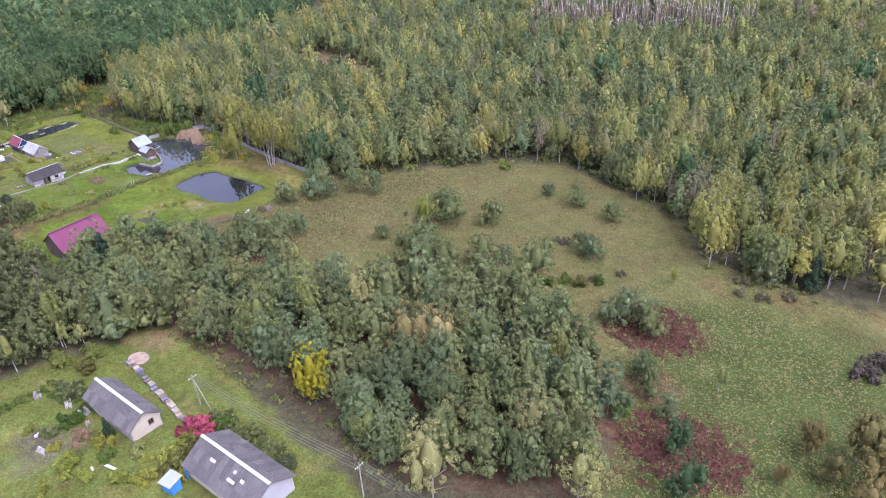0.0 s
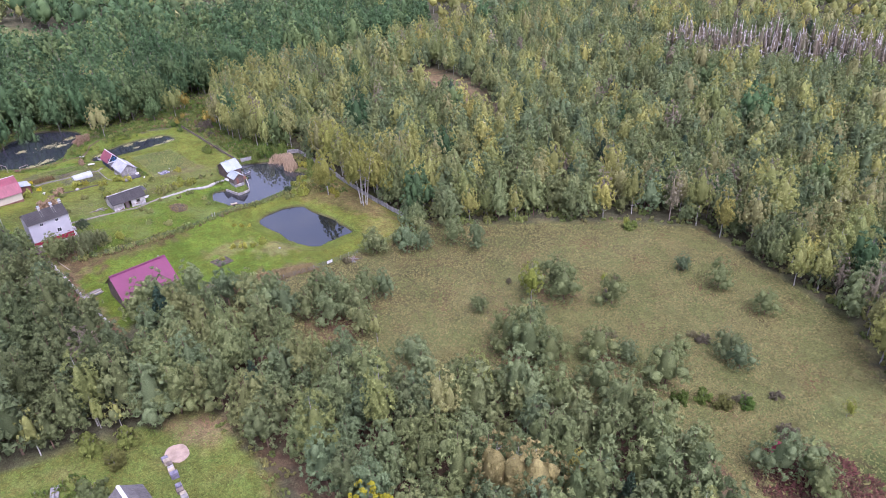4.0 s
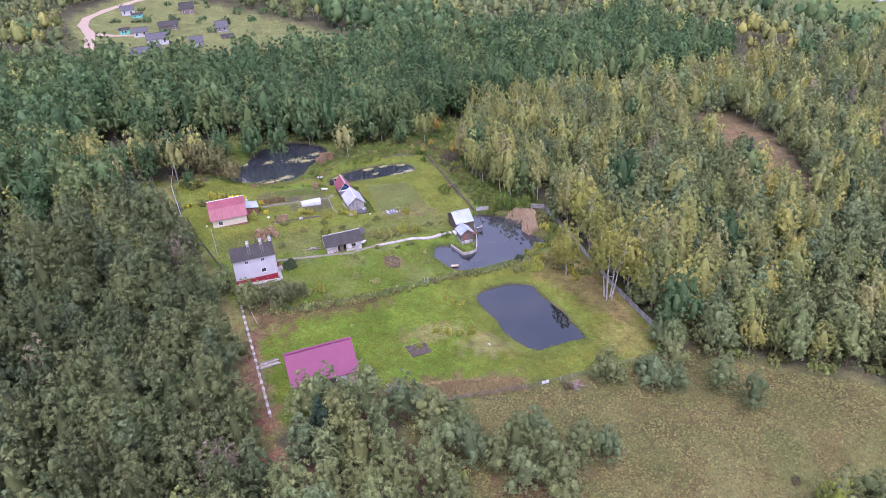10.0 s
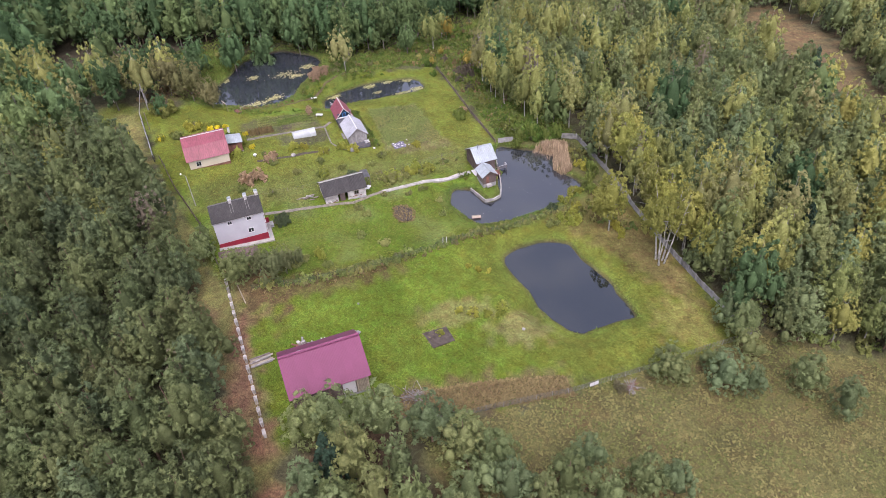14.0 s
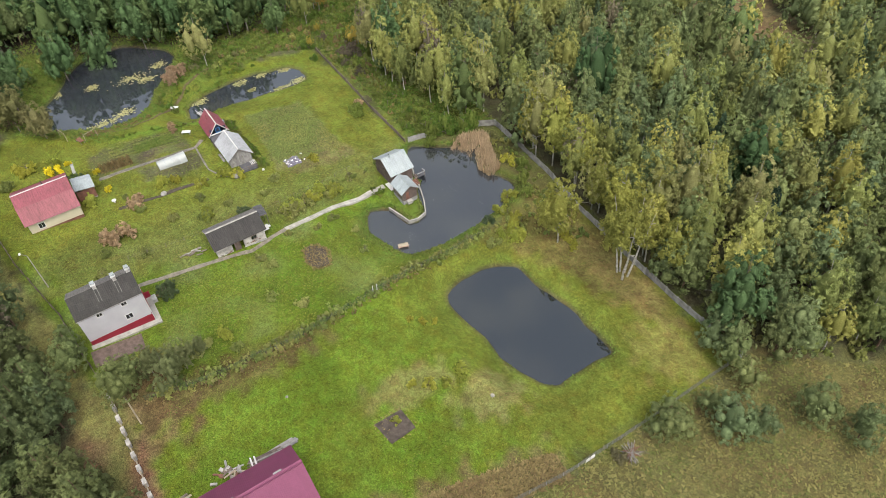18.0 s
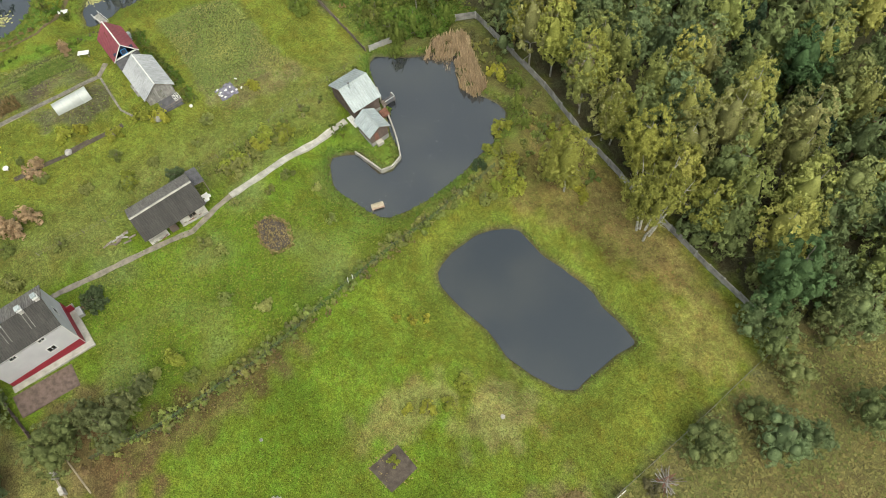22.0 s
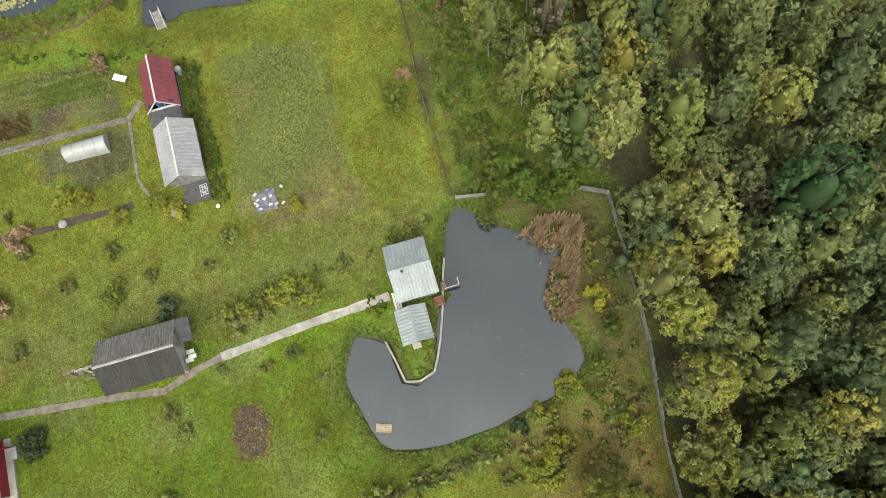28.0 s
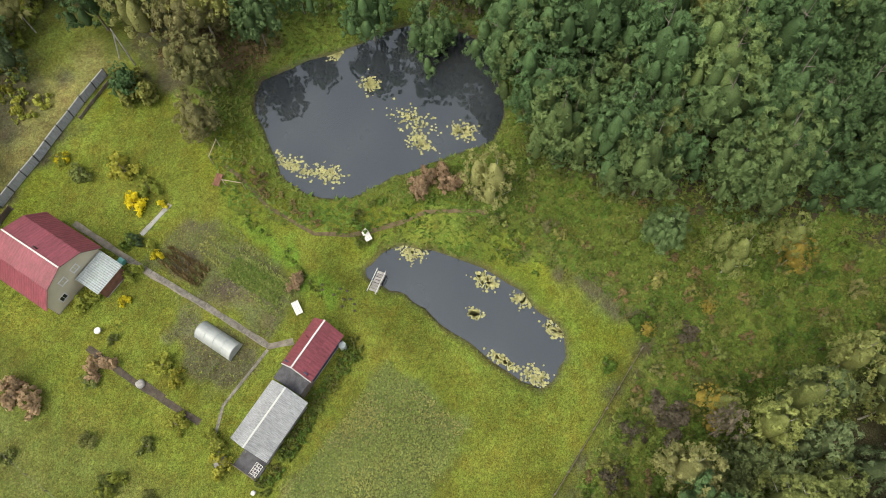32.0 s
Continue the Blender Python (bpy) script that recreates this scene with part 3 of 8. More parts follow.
def make_ground():
    xs = spaced((-3000, -800, 220), (-800, -400, 16), (-400, -300, 4), (-300, -140, 0.6), (-140, 30, 1.5), (30, 110, 8), (110, 3000, 240))
    ys = spaced((-3000, -200, 220), (-200, -40, 16), (-40, 34, 3), (34, 134, 0.6), (134, 200, 2), (200, 320, 6), (320, 800, 40), (800, 3000, 220))
    X, Y = np.meshgrid(xs, ys)
    Z, C = land(X, Y), cover(X, Y)
    nx, ny = len(xs), len(ys)
    me = bpy.data.meshes.new("ground")
    idx = np.arange(nx * ny).reshape(ny, nx)
    quads = np.stack([idx[:-1, :-1], idx[:-1, 1:], idx[1:, 1:], idx[1:, :-1]], -1).reshape(-1, 4)
    me.vertices.add(nx * ny)
    me.vertices.foreach_set("co", np.stack([X, Y, Z], -1).astype(np.float32).ravel())
    me.loops.add(quads.size)
    me.loops.foreach_set("vertex_index", quads.ravel().astype(np.int32))
    me.polygons.add(len(quads))
    me.polygons.foreach_set("loop_start", np.arange(0, quads.size, 4, dtype=np.int32))
    me.update(calc_edges=True)
    me.shade_smooth()
    att = me.attributes.new("cover", "FLOAT_COLOR", "POINT")
    att.data.foreach_set("color", np.concatenate([C, np.ones((*C.shape[:2], 1))], -1).astype(np.float32).ravel())
    m = bpy.data.materials.new("grassland")
    m.use_nodes = True
    n, k = m.node_tree.nodes, m.node_tree.links
    b = n["Principled BSDF"]
    b.inputs["Roughness"].default_value, b.inputs["Specular IOR Level"].default_value = 0.95, 0.1
    tc, at = n.new("ShaderNodeTexCoord"), n.new("ShaderNodeAttribute")
    at.attribute_name = "cover"
    value = None
    heights = []
    for scale, amount, detail in ((0.13, 0.26, 4), (0.6, 0.24, 5), (2.2, 0.30, 4), (7.0, 0.55, 2)):
        t, r = n.new("ShaderNodeTexNoise"), n.new("ShaderNodeMapRange")
        t.inputs["Scale"].default_value, t.inputs["Detail"].default_value, t.inputs["Roughness"].default_value = scale, detail, 0.6
        k.new(tc.outputs["Object"], t.inputs["Vector"])
        r.inputs[1].default_value, r.inputs[2].default_value, r.inputs[3].default_value, r.inputs[4].default_value = 0.3, 0.7, 1 - amount, 1 + amount
        k.new(t.outputs["Fac"], r.inputs[0])
        heights.append(t)
        if value is None:
            value = r.outputs[0]
        else:
            mul = n.new("ShaderNodeMath")
            mul.operation = "MULTIPLY"
            k.new(value, mul.inputs[0])
            k.new(r.outputs[0], mul.inputs[1])
            value = mul.outputs[0]
    hue, hr = n.new("ShaderNodeHueSaturation"), n.new("ShaderNodeMapRange")
    hr.inputs[1].default_value, hr.inputs[2].default_value, hr.inputs[3].default_value, hr.inputs[4].default_value = 0.3, 0.7, 0.478, 0.518
    k.new(heights[1].outputs["Fac"], hr.inputs[0])
    k.new(hr.outputs[0], hue.inputs["Hue"])
    # drier, yellower patches a few paces across
    dry, dr, dm = n.new("ShaderNodeTexNoise"), n.new("ShaderNodeMapRange"), n.new("ShaderNodeMix")
    dry.inputs["Scale"].default_value, dry.inputs["Detail"].default_value, dry.inputs["Roughness"].default_value = 0.33, 6, 0.62
    dr.inputs[1].default_value, dr.inputs[2].default_value, dr.inputs[4].default_value = 0.48, 0.68, 0.75
    dm.data_type, dm.blend_type = "RGBA", "MULTIPLY"
    dm.inputs[7].default_value = (1.22, 1.02, 1.05, 1)
    k.new(tc.outputs["Object"], dry.inputs["Vector"])
    k.new(dry.outputs["Fac"], dr.inputs[0])
    k.new(dr.outputs[0], dm.inputs[0])
    k.new(at.outputs["Color"], dm.inputs[6])
    k.new(dm.outputs[2], hue.inputs["Color"])
    k.new(value, hue.inputs["Value"])
    k.new(hue.outputs[0], b.inputs["Base Color"])
    bp = n.new("ShaderNodeBump")
    bp.inputs["Strength"].default_value, bp.inputs["Distance"].default_value = 0.35, 0.12
    k.new(heights[2].outputs["Fac"], bp.inputs["Height"])
    k.new(bp.outputs[0], b.inputs["Normal"])
    me.materials.append(m)
    return tagged(new("ground", me), "grassy rural ground sloping gently to the ponds", "ground", kind="structure")


GROUND = make_ground()
WATERS = []
for outline, level in PONDS:
    mid = outline.mean(0)
    grown = mid + (outline - mid) * 1.06
    ring = [(x, y, level) for x, y in grown]
    ob = mesh_part("water", ring, [range(len(ring))], (DEEP_WATER, WATER, DARK_WATER, DARK_WATER, DARK_WATER)[len(WATERS)])
    WATERS.append(tagged(ob, "still dark pond water reflecting the grey sky", "water", kind="structure"))


# ---- vegetation ----
RINGS, SEGS = 7, 7


def lobe_core(rng, lobe, core, rings, segs):
    """A closed, uneven body inside one lobe of a crown."""
    cx, cy, z0, z1, R, prof = lobe
    z0, z1 = z0 + (z1 - z0) * 0.08, z0 + (z1 - z0) * (0.70 + 0.17 * core)
    V = [(cx, cy, z0)]
    for i in range(1, rings):
        u = i / rings
        for j in range(segs):
            q = (j + 0.5 * (i % 2)) * math.tau / segs
            r = R * prof(u) * core * rng.uniform(0.8, 1.2)
            V.append((cx + r * math.cos(q), cy + r * math.sin(q), z0 + (z1 - z0) * u * 0.97))
    V.append((cx, cy, z0 + (z1 - z0) * 0.97))
    F = []
    for j in range(segs):
        k = (j + 1) % segs
        F.append((0, 1 + k, 1 + j))
        for i in range(rings - 2):
            a, b = 1 + i * segs, 1 + (i + 1) * segs
            F += [(a + j, a + k, b + k), (a + j, b + k, b + j)]
        a = 1 + (rings - 2) * segs
        F.append((a + j, a + k, len(V) - 1))
    return np.array(V), np.array(F)


def leaf_triangles(rng, lobes, n, size, lift=0.6, droop=0.0, narrow=0.5, core=0.5, coarse=False, clump=0.7, per=36):
    """A crown of tapered lobes: an uneven body in each, and on it tufts of leaves, each a small dome: (verts, faces, shade of each vertex)."""
    nc = max(len(lobes), n // per)
    area = np.array([(l[3] - l[2]) * l[4] for l in lobes])
    pick = rng.choice(len(lobes), nc, p=area / area.sum())
    u, prof = np.empty(nc), np.empty(nc)
    for i, l in enumerate(lobes):
        at = np.linspace(0.03, 0.96, 60)
        w = np.array([l[5](q) for q in at]) + 0.12
        mine = pick == i
        u[mine] = np.interp((np.arange(mine.sum()) + rng.uniform(size=mine.sum())) / max(1, mine.sum()), np.cumsum(w) / w.sum(), at)
        prof[mine] = [l[5](q) for q in u[mine]]
    L = np.array([l[:5] for l in lobes])[pick]
    q = np.arange(nc) * 2.39996 + rng.uniform(-0.7, 0.7, nc)
    cr = clump * rng.uniform(0.65, 1.35, nc)
    r = np.maximum(0.05, L[:, 4] * prof * rng.uniform(0.72, 1.08, nc) - cr * 0.5)
    c = np.stack([L[:, 0] + r * np.cos(q), L[:, 1] + r * np.sin(q), L[:, 2] + (L[:, 3] - L[:, 2]) * u - cr * 0.3], 1)
    out = np.stack([np.cos(q), np.sin(q), lift + 0.9 * (u - 0.4)], 1)
    own = np.repeat(np.arange(nc), per)
    m = len(own)
    d = rng.normal(size=(m, 3))
    d /= np.linalg.norm(d, axis=1, keepdims=True)
    d += 0.75 * out[own]
    d /= np.linalg.norm(d, axis=1, keepdims=True) + 1e-9
    tall = np.array((1.0, 1.0, 1.0 + 0.35 * max(0.0, droop)))
    p = c[own] + d * tall * (cr[own] * rng.uniform(0.5, 1.08, m))[:, None]
    nrm = d + 0.38 * rng.normal(size=(m, 3))
    nrm /= np.linalg.norm(nrm, axis=1, keepdims=True)
    a = np.cross(nrm, rng.normal(size=(m, 3)))
    a[:, 2] -= droop * rng.uniform(0.3, 1.2, m)
    a /= np.linalg.norm(a, axis=1, keepdims=True) + 1e-9
    b = np.cross(nrm, a)
    s = (size * rng.uniform(0.6, 1.35, m))[:, None]
    V = [np.stack([p + a * s, p - a * s * 0.6 + b * s * narrow, p - a * s * 0.6 - b * s * narrow], 1).reshape(-1, 3)]
    F = [np.arange(3 * m).reshape(m, 3)]
    S = [np.repeat(rng.uniform(0, 1, nc)[own], 3)]
    off = 3 * m
    for l in lobes:
        v, f = lobe_core(rng, l, core, 4 if coarse else 6, 5 if coarse else 7)
        V.append(v)
        F.append(f + off)
        S.append(np.full(len(v), 0.5))
        off += len(v)
    return np.concatenate(V), np.concatenate(F), np.concatenate(S)


def trunk_mesh(rng, height, r, lean=0.03, limbs=0, spread=1.0, sides=5, start=0.35, stems=1):
    """Tapered trunk, its limbs grown out of it: (verts, triangles)."""
    V, T = [], []

    def ring(p, w, rr, k):
        u = np.cross(w, (0.3, 1, 0.2))
        u /= np.linalg.norm(u)
        v = np.cross(w, u)
        V.extend(p + rr * (u * math.cos(i * math.tau / k) + v * math.sin(i * math.tau / k)) for i in range(k))
        return list(range(len(V) - k, len(V)))

    def join(a, b):
        k = len(a)
        for i in range(k):
            j = (i + 1) % k
            T.append((a[i], a[j], b[j]))
            T.append((a[i], b[j], b[i]))

    nodes = 6 if limbs else 3
    for s in range(stems):
        q = rng.uniform(0, math.tau)
        off = 0.0 if stems == 1 else 0.7
        tilt = lean if stems == 1 else 0.17
        away = np.array((math.cos(q), math.sin(q), 0.0))
        tall = height * (1 if s == 0 else rng.uniform(0.8, 1.0))
        pts = [off * away - (0, 0, 0.3)]
        for i in range(1, nodes + 1):
            h = tall * i / nodes
            pts.append((off + tilt * h) * away + (rng.normal() * lean * 1.5, rng.normal() * lean * 1.5, h))
        rings = [ring(p, np.array((0.0, 0.0, 1.0)), r * (1 - 0.9 * i / nodes) + 0.01, sides) for i, p in enumerate(pts)]
        for a, b in zip(rings, rings[1:]):
            join(a, b)
        for n_limb in range(limbs):
            k = int(np.clip(round(rng.uniform(start, 0.92) * nodes), 1, nodes - 1))
            f, j = k / nodes, rng.randint(sides)
            q2 = math.atan2(V[rings[k][j]][1] - pts[k][1], V[rings[k][j]][0] - pts[k][0]) + rng.uniform(-0.5, 0.5)
            ln = spread * (1.15 - f) * rng.uniform(0.7, 1.2)
            way = np.array((math.cos(q2), math.sin(q2), rng.uniform(0.3, 0.9)))
            V.append(pts[k] + (0, 0, r * 0.7))
            root = [rings[k][j], rings[k][(j + 1) % sides], len(V) - 1]
            join(root, ring(pts[k] + way * ln, way / np.linalg.norm(way), 0.015, 3))
    return np.array(V), np.array(T)


def plume(u):
    """Outline of a birch: narrow below, fullest a little above the middle, pointed at the top."""
    return (math.sin(math.pi * u ** 0.88) ** 0.62) * (1.06 - 0.22 * u)


def cone(u):
    return min(1.0, 0.55 + u * 2.5) * (1 - u ** 1.7) ** 0.7 * 0.97 + 0.03


def spire(u):
    return min(1.0, 0.4 + u * 8) * (1 - u) ** 0.9 + 0.02


def dome(u):
    return max(0.03, math.sin(math.pi * u ** 0.9)) ** 0.55


def birch_lobes(rng, H, R, n=3):
    out = [(0, 0, H * 0.24, H, R * 0.86, plume)]
    for i in range(n - 1):
        q = rng.uniform(0, math.tau)
        top = H * rng.uniform(0.66, 0.93)
        d = R * rng.uniform(0.35, 0.62)
        out.append((d * math.cos(q), d * math.sin(q), H * rng.uniform(0.22, 0.36), top, R * rng.uniform(0.48, 0.66), plume))
    return out


def pine_lobes(rng, H, R, n=7):
    out = [(0, 0, H * 0.10, H, R * 0.74, cone)]
    for i in range(n - 1):
        f = rng.uniform(0.10, 0.62)
        q = i * 2.4 + rng.uniform(-0.5, 0.5)
        d = R * (1 - f * 0.75) * rng.uniform(0.5, 0.78)
        out.append((d * math.cos(q), d * math.sin(q), H * f, H * (f + rng.uniform(0.22, 0.34)), R * rng.uniform(0.30, 0.46) * (1.15 - 0.5 * f), dome))
    return out


def crown_lobes(rng, H, R, n=7):
    out = []
    for i in range(n):
        q, d = i * math.tau / n + rng.uniform(-0.4, 0.4), R * rng.uniform(0.15, 0.62)
        low = H * rng.uniform(0.36, 0.55)
        out.append((d * math.cos(q), d * math.sin(q), low, low + H * rng.uniform(0.36, 0.46), R * rng.uniform(0.34, 0.46), plume))
    return out


def round_lobes(rng, H, R, n=11):
    out = [(0, 0, H * 0.12, H * 0.97, R * 0.72, dome)]
    for i in range(n - 1):
        f = rng.uniform(0.08, 0.52)
        q = i * 2.4 + rng.uniform(-0.5, 0.5)
        d = R * rng.uniform(0.42, 0.74) * (1.1 - 0.5 * f)
        out.append((d * math.cos(q), d * math.sin(q), H * f, H * (f + rng.uniform(0.3, 0.42)), R * rng.uniform(0.26, 0.42), dome))
    return out


def spruce_lobes(rng, H, R, n=1):
    return [(0, 0, H * 0.04, H, R, spire)]


def bush_lobes(rng, H, R, n=8):
    out = []
    for i in range(n):
        q, d = rng.uniform(0, math.tau), R * math.sqrt(rng.uniform(0, 0.62))
        out.append((d * math.cos(q), d * math.sin(q), 0.02, H * rng.uniform(0.45, 1.0) * (1.05 - 0.4 * d / R), R * rng.uniform(0.26, 0.44), dome))
    return out


KINDS = {
    "pine": (11.6, 3.9, pine_lobes, PINE_LEAF, PINE_BARK, dict(r=0.15, limbs=7, spread=2.2, start=0.3), 0.27, -0.5, 0.44),
    "tall_pine": (13.4, 4.2, pine_lobes, TALL_PINE_LEAF, PINE_BARK, dict(r=0.17, limbs=7, spread=2.2, start=0.3), 0.29, -0.5, 0.44),
    "birch": (13.2, 3.0, birch_lobes, BIRCH_LEAF, BIRCH_BARK, dict(r=0.13, limbs=9, spread=2.4, start=0.2), 0.24, 0.8, 0.42),
    "multi_birch": (14.0, 4.2, crown_lobes, BIRCH_LEAF, BIRCH_BARK, dict(r=0.15, limbs=6, spread=2.6, start=0.4, stems=5), 0.20, 0.9, 0.22),
    "faded_birch": (12.4, 2.5, birch_lobes, FADED_LEAF, PALE_TWIG, dict(r=0.13, limbs=6, spread=3.2, start=0.25), 0.24, 0.5, 0.2),
    "alder": (16.5, 4.7, round_lobes, ALDER_LEAF, GREY_BARK, dict(r=0.17, limbs=6, spread=2.6), 0.36, 0.15, 0.42),
    "spruce": (11.0, 2.4, spruce_lobes, SPRUCE_LEAF, GREY_BARK, dict(r=0.13), 0.30, 0.5, 0.4),
    "bush": (1.8, 1.25, bush_lobes, BUSH_LEAF, GREY_BARK, dict(r=0.04, limbs=4, spread=0.8, start=0.1), 0.16, -0.2, 0.36),
}
TUFT = {"pine": 0.50, "tall_pine": 0.55, "birch": 0.40, "multi_birch": 0.40, "faded_birch": 0.40, "alder": 0.55, "spruce": 0.42, "bush": 0.26}


def sculpt(kind, seed, leaves, grow=1.0, thick=1.0, clumps=0):
    """One plant of a kind, standing at the origin: leaf verts, faces and shades, trunk verts and faces."""
    rng = np.random.RandomState(seed)
    H, R, blobs, _, _, tk, size, droop, core = KINDS[kind]
    H, R = H * rng.uniform(0.92, 1.08), R * rng.uniform(0.9, 1.12) * thick
    b = blobs(rng, H, R, clumps) if clumps else blobs(rng, H, R)
    lv, lf, ls = leaf_triangles(rng, b, leaves, size * grow, droop=droop, core=core if grow < 1.1 else 0.52, coarse=grow > 1.1,
                                clump=TUFT[kind] * (1.0 if grow < 1.1 else 1.15 if grow < 2 else 1.3), per=18 if grow < 1.1 else 10 if grow < 2 else 5)
    tv, tf = trunk_mesh(rng, H * (0.9 if kind != "bush" else 0.7), **(tk if grow < 1.6 else dict(r=tk["r"])), sides=5 if grow < 1.6 else 3)
    return lv, lf, ls, tv, tf


def tri_mesh(name, v, f, mats, which=None, tint=None, shade=None):
    me = bpy.data.meshes.new(name)
    me.vertices.add(len(v))
    me.vertices.foreach_set("co", np.asarray(v, np.float32).ravel())
    me.loops.add(f.size)
    me.loops.foreach_set("vertex_index", f.astype(np.int32).ravel())
    me.polygons.add(len(f))
    me.polygons.foreach_set("loop_start", np.arange(0, f.size, 3, dtype=np.int32))
    for m in mats:
        me.materials.append(m)
    if which is not None:
        me.polygons.foreach_set("material_index", which.astype(np.int32))
    me.update(calc_edges=True)
    for nm, values in (("tint", tint), ("shade", shade)):
        if values is not None:
            me.attributes.new(nm, "FLOAT", "POINT").data.foreach_set("value", values.astype(np.float32))
    return me


MODELS = {}
VARIANTS = 6


def models(kind, leaves=1000, variants=4, leaf=None, thick=1.0, tag=""):
    """Leaf and trunk meshes of some variants of a kind, made once."""
    key = (kind, leaves, tag)
    if key not in MODELS:
        MODELS[key] = []
        for i in range(variants):
            lv, lf, ls, tv, tf = sculpt(kind, 10 + i * 7 + len(tag), leaves, thick=thick)
            MODELS[key].append((tri_mesh("crown", lv, lf, [leaf or KINDS[kind][3]], shade=ls), tri_mesh("trunk", tv, tf, [KINDS[kind][4]])))
    return MODELS[key]


def plant(name, kind, x, y, scale, label, category, group, rng, leaves=1000, leaf=None, thick=1.0, tag="", stretch=1.0):
    ob = empty(name, label, category, group)
    crown, trunk = models(kind, leaves, VARIANTS, leaf, thick, tag)[rng.randint(VARIANTS)]
    for nm, me in (("crown", crown), ("trunk" if kind != "bush" else "stem", trunk)):
        c = new(nm, me)
        c.parent = ob
    ob.matrix_basis = pose(x, y, ground_at(x, y), 0, 0, rng.uniform(0, 360)) @ Matrix.Diagonal((scale, scale, scale * stretch, 1))
    return ob


def scatter(rng, poly, step, keep=1.0, jitter=0.42, clear=CLEARINGS):
    p = np.asarray(poly, float)
    gx, gy = np.meshgrid(np.arange(p[:, 0].min(), p[:, 0].max(), step), np.arange(p[:, 1].min(), p[:, 1].max(), step * 0.87))
    gx = gx + (np.arange(len(gx)) % 2 * step / 2)[:, None]
    x = (gx + rng.uniform(-jitter, jitter, gx.shape) * step).ravel()
    y = (gy + rng.uniform(-jitter, jitter, gy.shape) * step).ravel()
    ok = inside(x, y, p) & (rng.uniform(size=x.shape) < keep)
    for o, _ in PONDS:
        ok &= signed(x, y, o) > 2.0
    for s in clear:
        ok &= signed(x, y, s) > 1.0
    return x[ok], y[ok]


def wood(name, kind, x, y, leaves, grow, label, rng, sizes=(0.75, 1.15), thick=1.0, clumps=0):
    """Many trees that nobody counts, in one mesh."""
    H, R, _, leaf, bark, *_ = KINDS[kind]
    if not len(x):
        return None
    forms = [sculpt(kind, 100 + i, leaves, grow, thick, clumps) for i in range(5)]
    Z = land(x, y)
    V, F, M, T, S = [], [], [], [], []
    off = 0
    for i, (px, py, pz) in enumerate(zip(x, y, Z)):
        lv, lf, ls, tv, tf = forms[rng.randint(5)]
        q, s = rng.uniform(0, math.tau), rng.uniform(*sizes)
        rot = np.array([[math.cos(q), -math.sin(q), 0], [math.sin(q), math.cos(q), 0], [0, 0, rng.uniform(0.9, 1.12)]]) * s
        v = np.concatenate([lv, tv]) @ rot.T + (px, py, pz)
        V.append(v)
        F.append(np.concatenate([lf, tf + len(lv)]) + off)
        M.append(np.concatenate([np.zeros(len(lf)), np.ones(len(tf))]))
        T.append(np.full(len(v), rng.uniform(0, 1)))
        S.append(np.concatenate([ls, np.full(len(tv), 0.5)]))
        off += len(v)
    me = tri_mesh(name, np.concatenate(V), np.concatenate(F), [leaf, bark], np.concatenate(M), np.concatenate(T), np.concatenate(S))
    return tagged(new(name, me), label, "trees", kind="stuff")


rng = np.random.RandomState(11)
STRETCH = np.array([(-45, 62), (-75, 62), (-110, 62), (-150, 48), (-190, 44), (-200, 128), (-170, 126), (-145, 126), (-240, 132), (-45, 146), (-90, 178), (-278, 108), (-285, 130)], float)


def nearness(x, y):
    return np.min(np.hypot(x[:, None] - STRETCH[:, 0], y[:, None] - STRETCH[:, 1]), 1)


stands = {"pine": [], "tall_pine": [], "birch": [], "alder": [], "spruce": [], "faded_birch": []}


def share(x, y, mix):
    names, odds = zip(*mix)
    pick = rng.choice(len(names), len(x), p=np.array(odds) / sum(odds))
    for i, nm in enumerate(names):
        stands[nm].append(np.stack([x[pick == i], y[pick == i]], 1))


share(*scatter(rng, FOREGROUND_PINES, 4.9), [("pine", 0.93), ("birch", 0.05), ("spruce", 0.02)])
share(*scatter(rng, WEST_PINES, 5.0), [("tall_pine", 0.95), ("birch", 0.03), ("faded_birch", 0.02)])
x, y = scatter(rng, MIXED_WOOD, 4.7, 0.97)
edge = np.exp(np.maximum(signed(x, y, MIXED_WOOD), -200) / 14) * np.where(x < -100, np.clip((-152 - x) / 24, 0.15, 1), np.clip((x + 84) / 16, 0.15, 1))
leafy = 0.20 + 0.48 * edge + 0.24 * ripple(x, y, 42, 4) + 0.22 * np.clip((x + 80) / 60, 0, 1)
birchy = rng.uniform(size=len(x)) < leafy
share(x[birchy], y[birchy], [("birch", 0.87), ("faded_birch", 0.10), ("alder", 0.03)])
share(x[~birchy], y[~birchy], [("pine", 0.93), ("spruce", 0.03), ("birch", 0.04)])
share(*scatter(rng, ALDER_WOOD, 5.2), [("alder", 0.93), ("birch", 0.03), ("pine", 0.02), ("spruce", 0.02)])
share(*scatter(rng, SCRUB, 5.0, 0.8), [("alder", 0.45), ("birch", 0.4), ("pine", 0.15)])
LABELS = {
    "tall_pine": ("pine_tree", "tall dark green pine of the dense stand beside the lane", "pine"),
    "pine": ("pine_tree", "grey-green young pine with a rounded crown and reddish trunk", "pine"),
    "birch": ("birch_tree", "slender birch with yellowing leaves and a white trunk", "birch"),
    "alder": ("alder_tree", "broad dark green leafy tree at the wood's edge", "tree"),
    "faded_birch": ("faded_birch", "thin birch with pinkish-grey fading leaves and bare twigs", "birch"),
    "spruce": ("spruce_tree", "dark green conical spruce among the other trees", "spruce"),
}
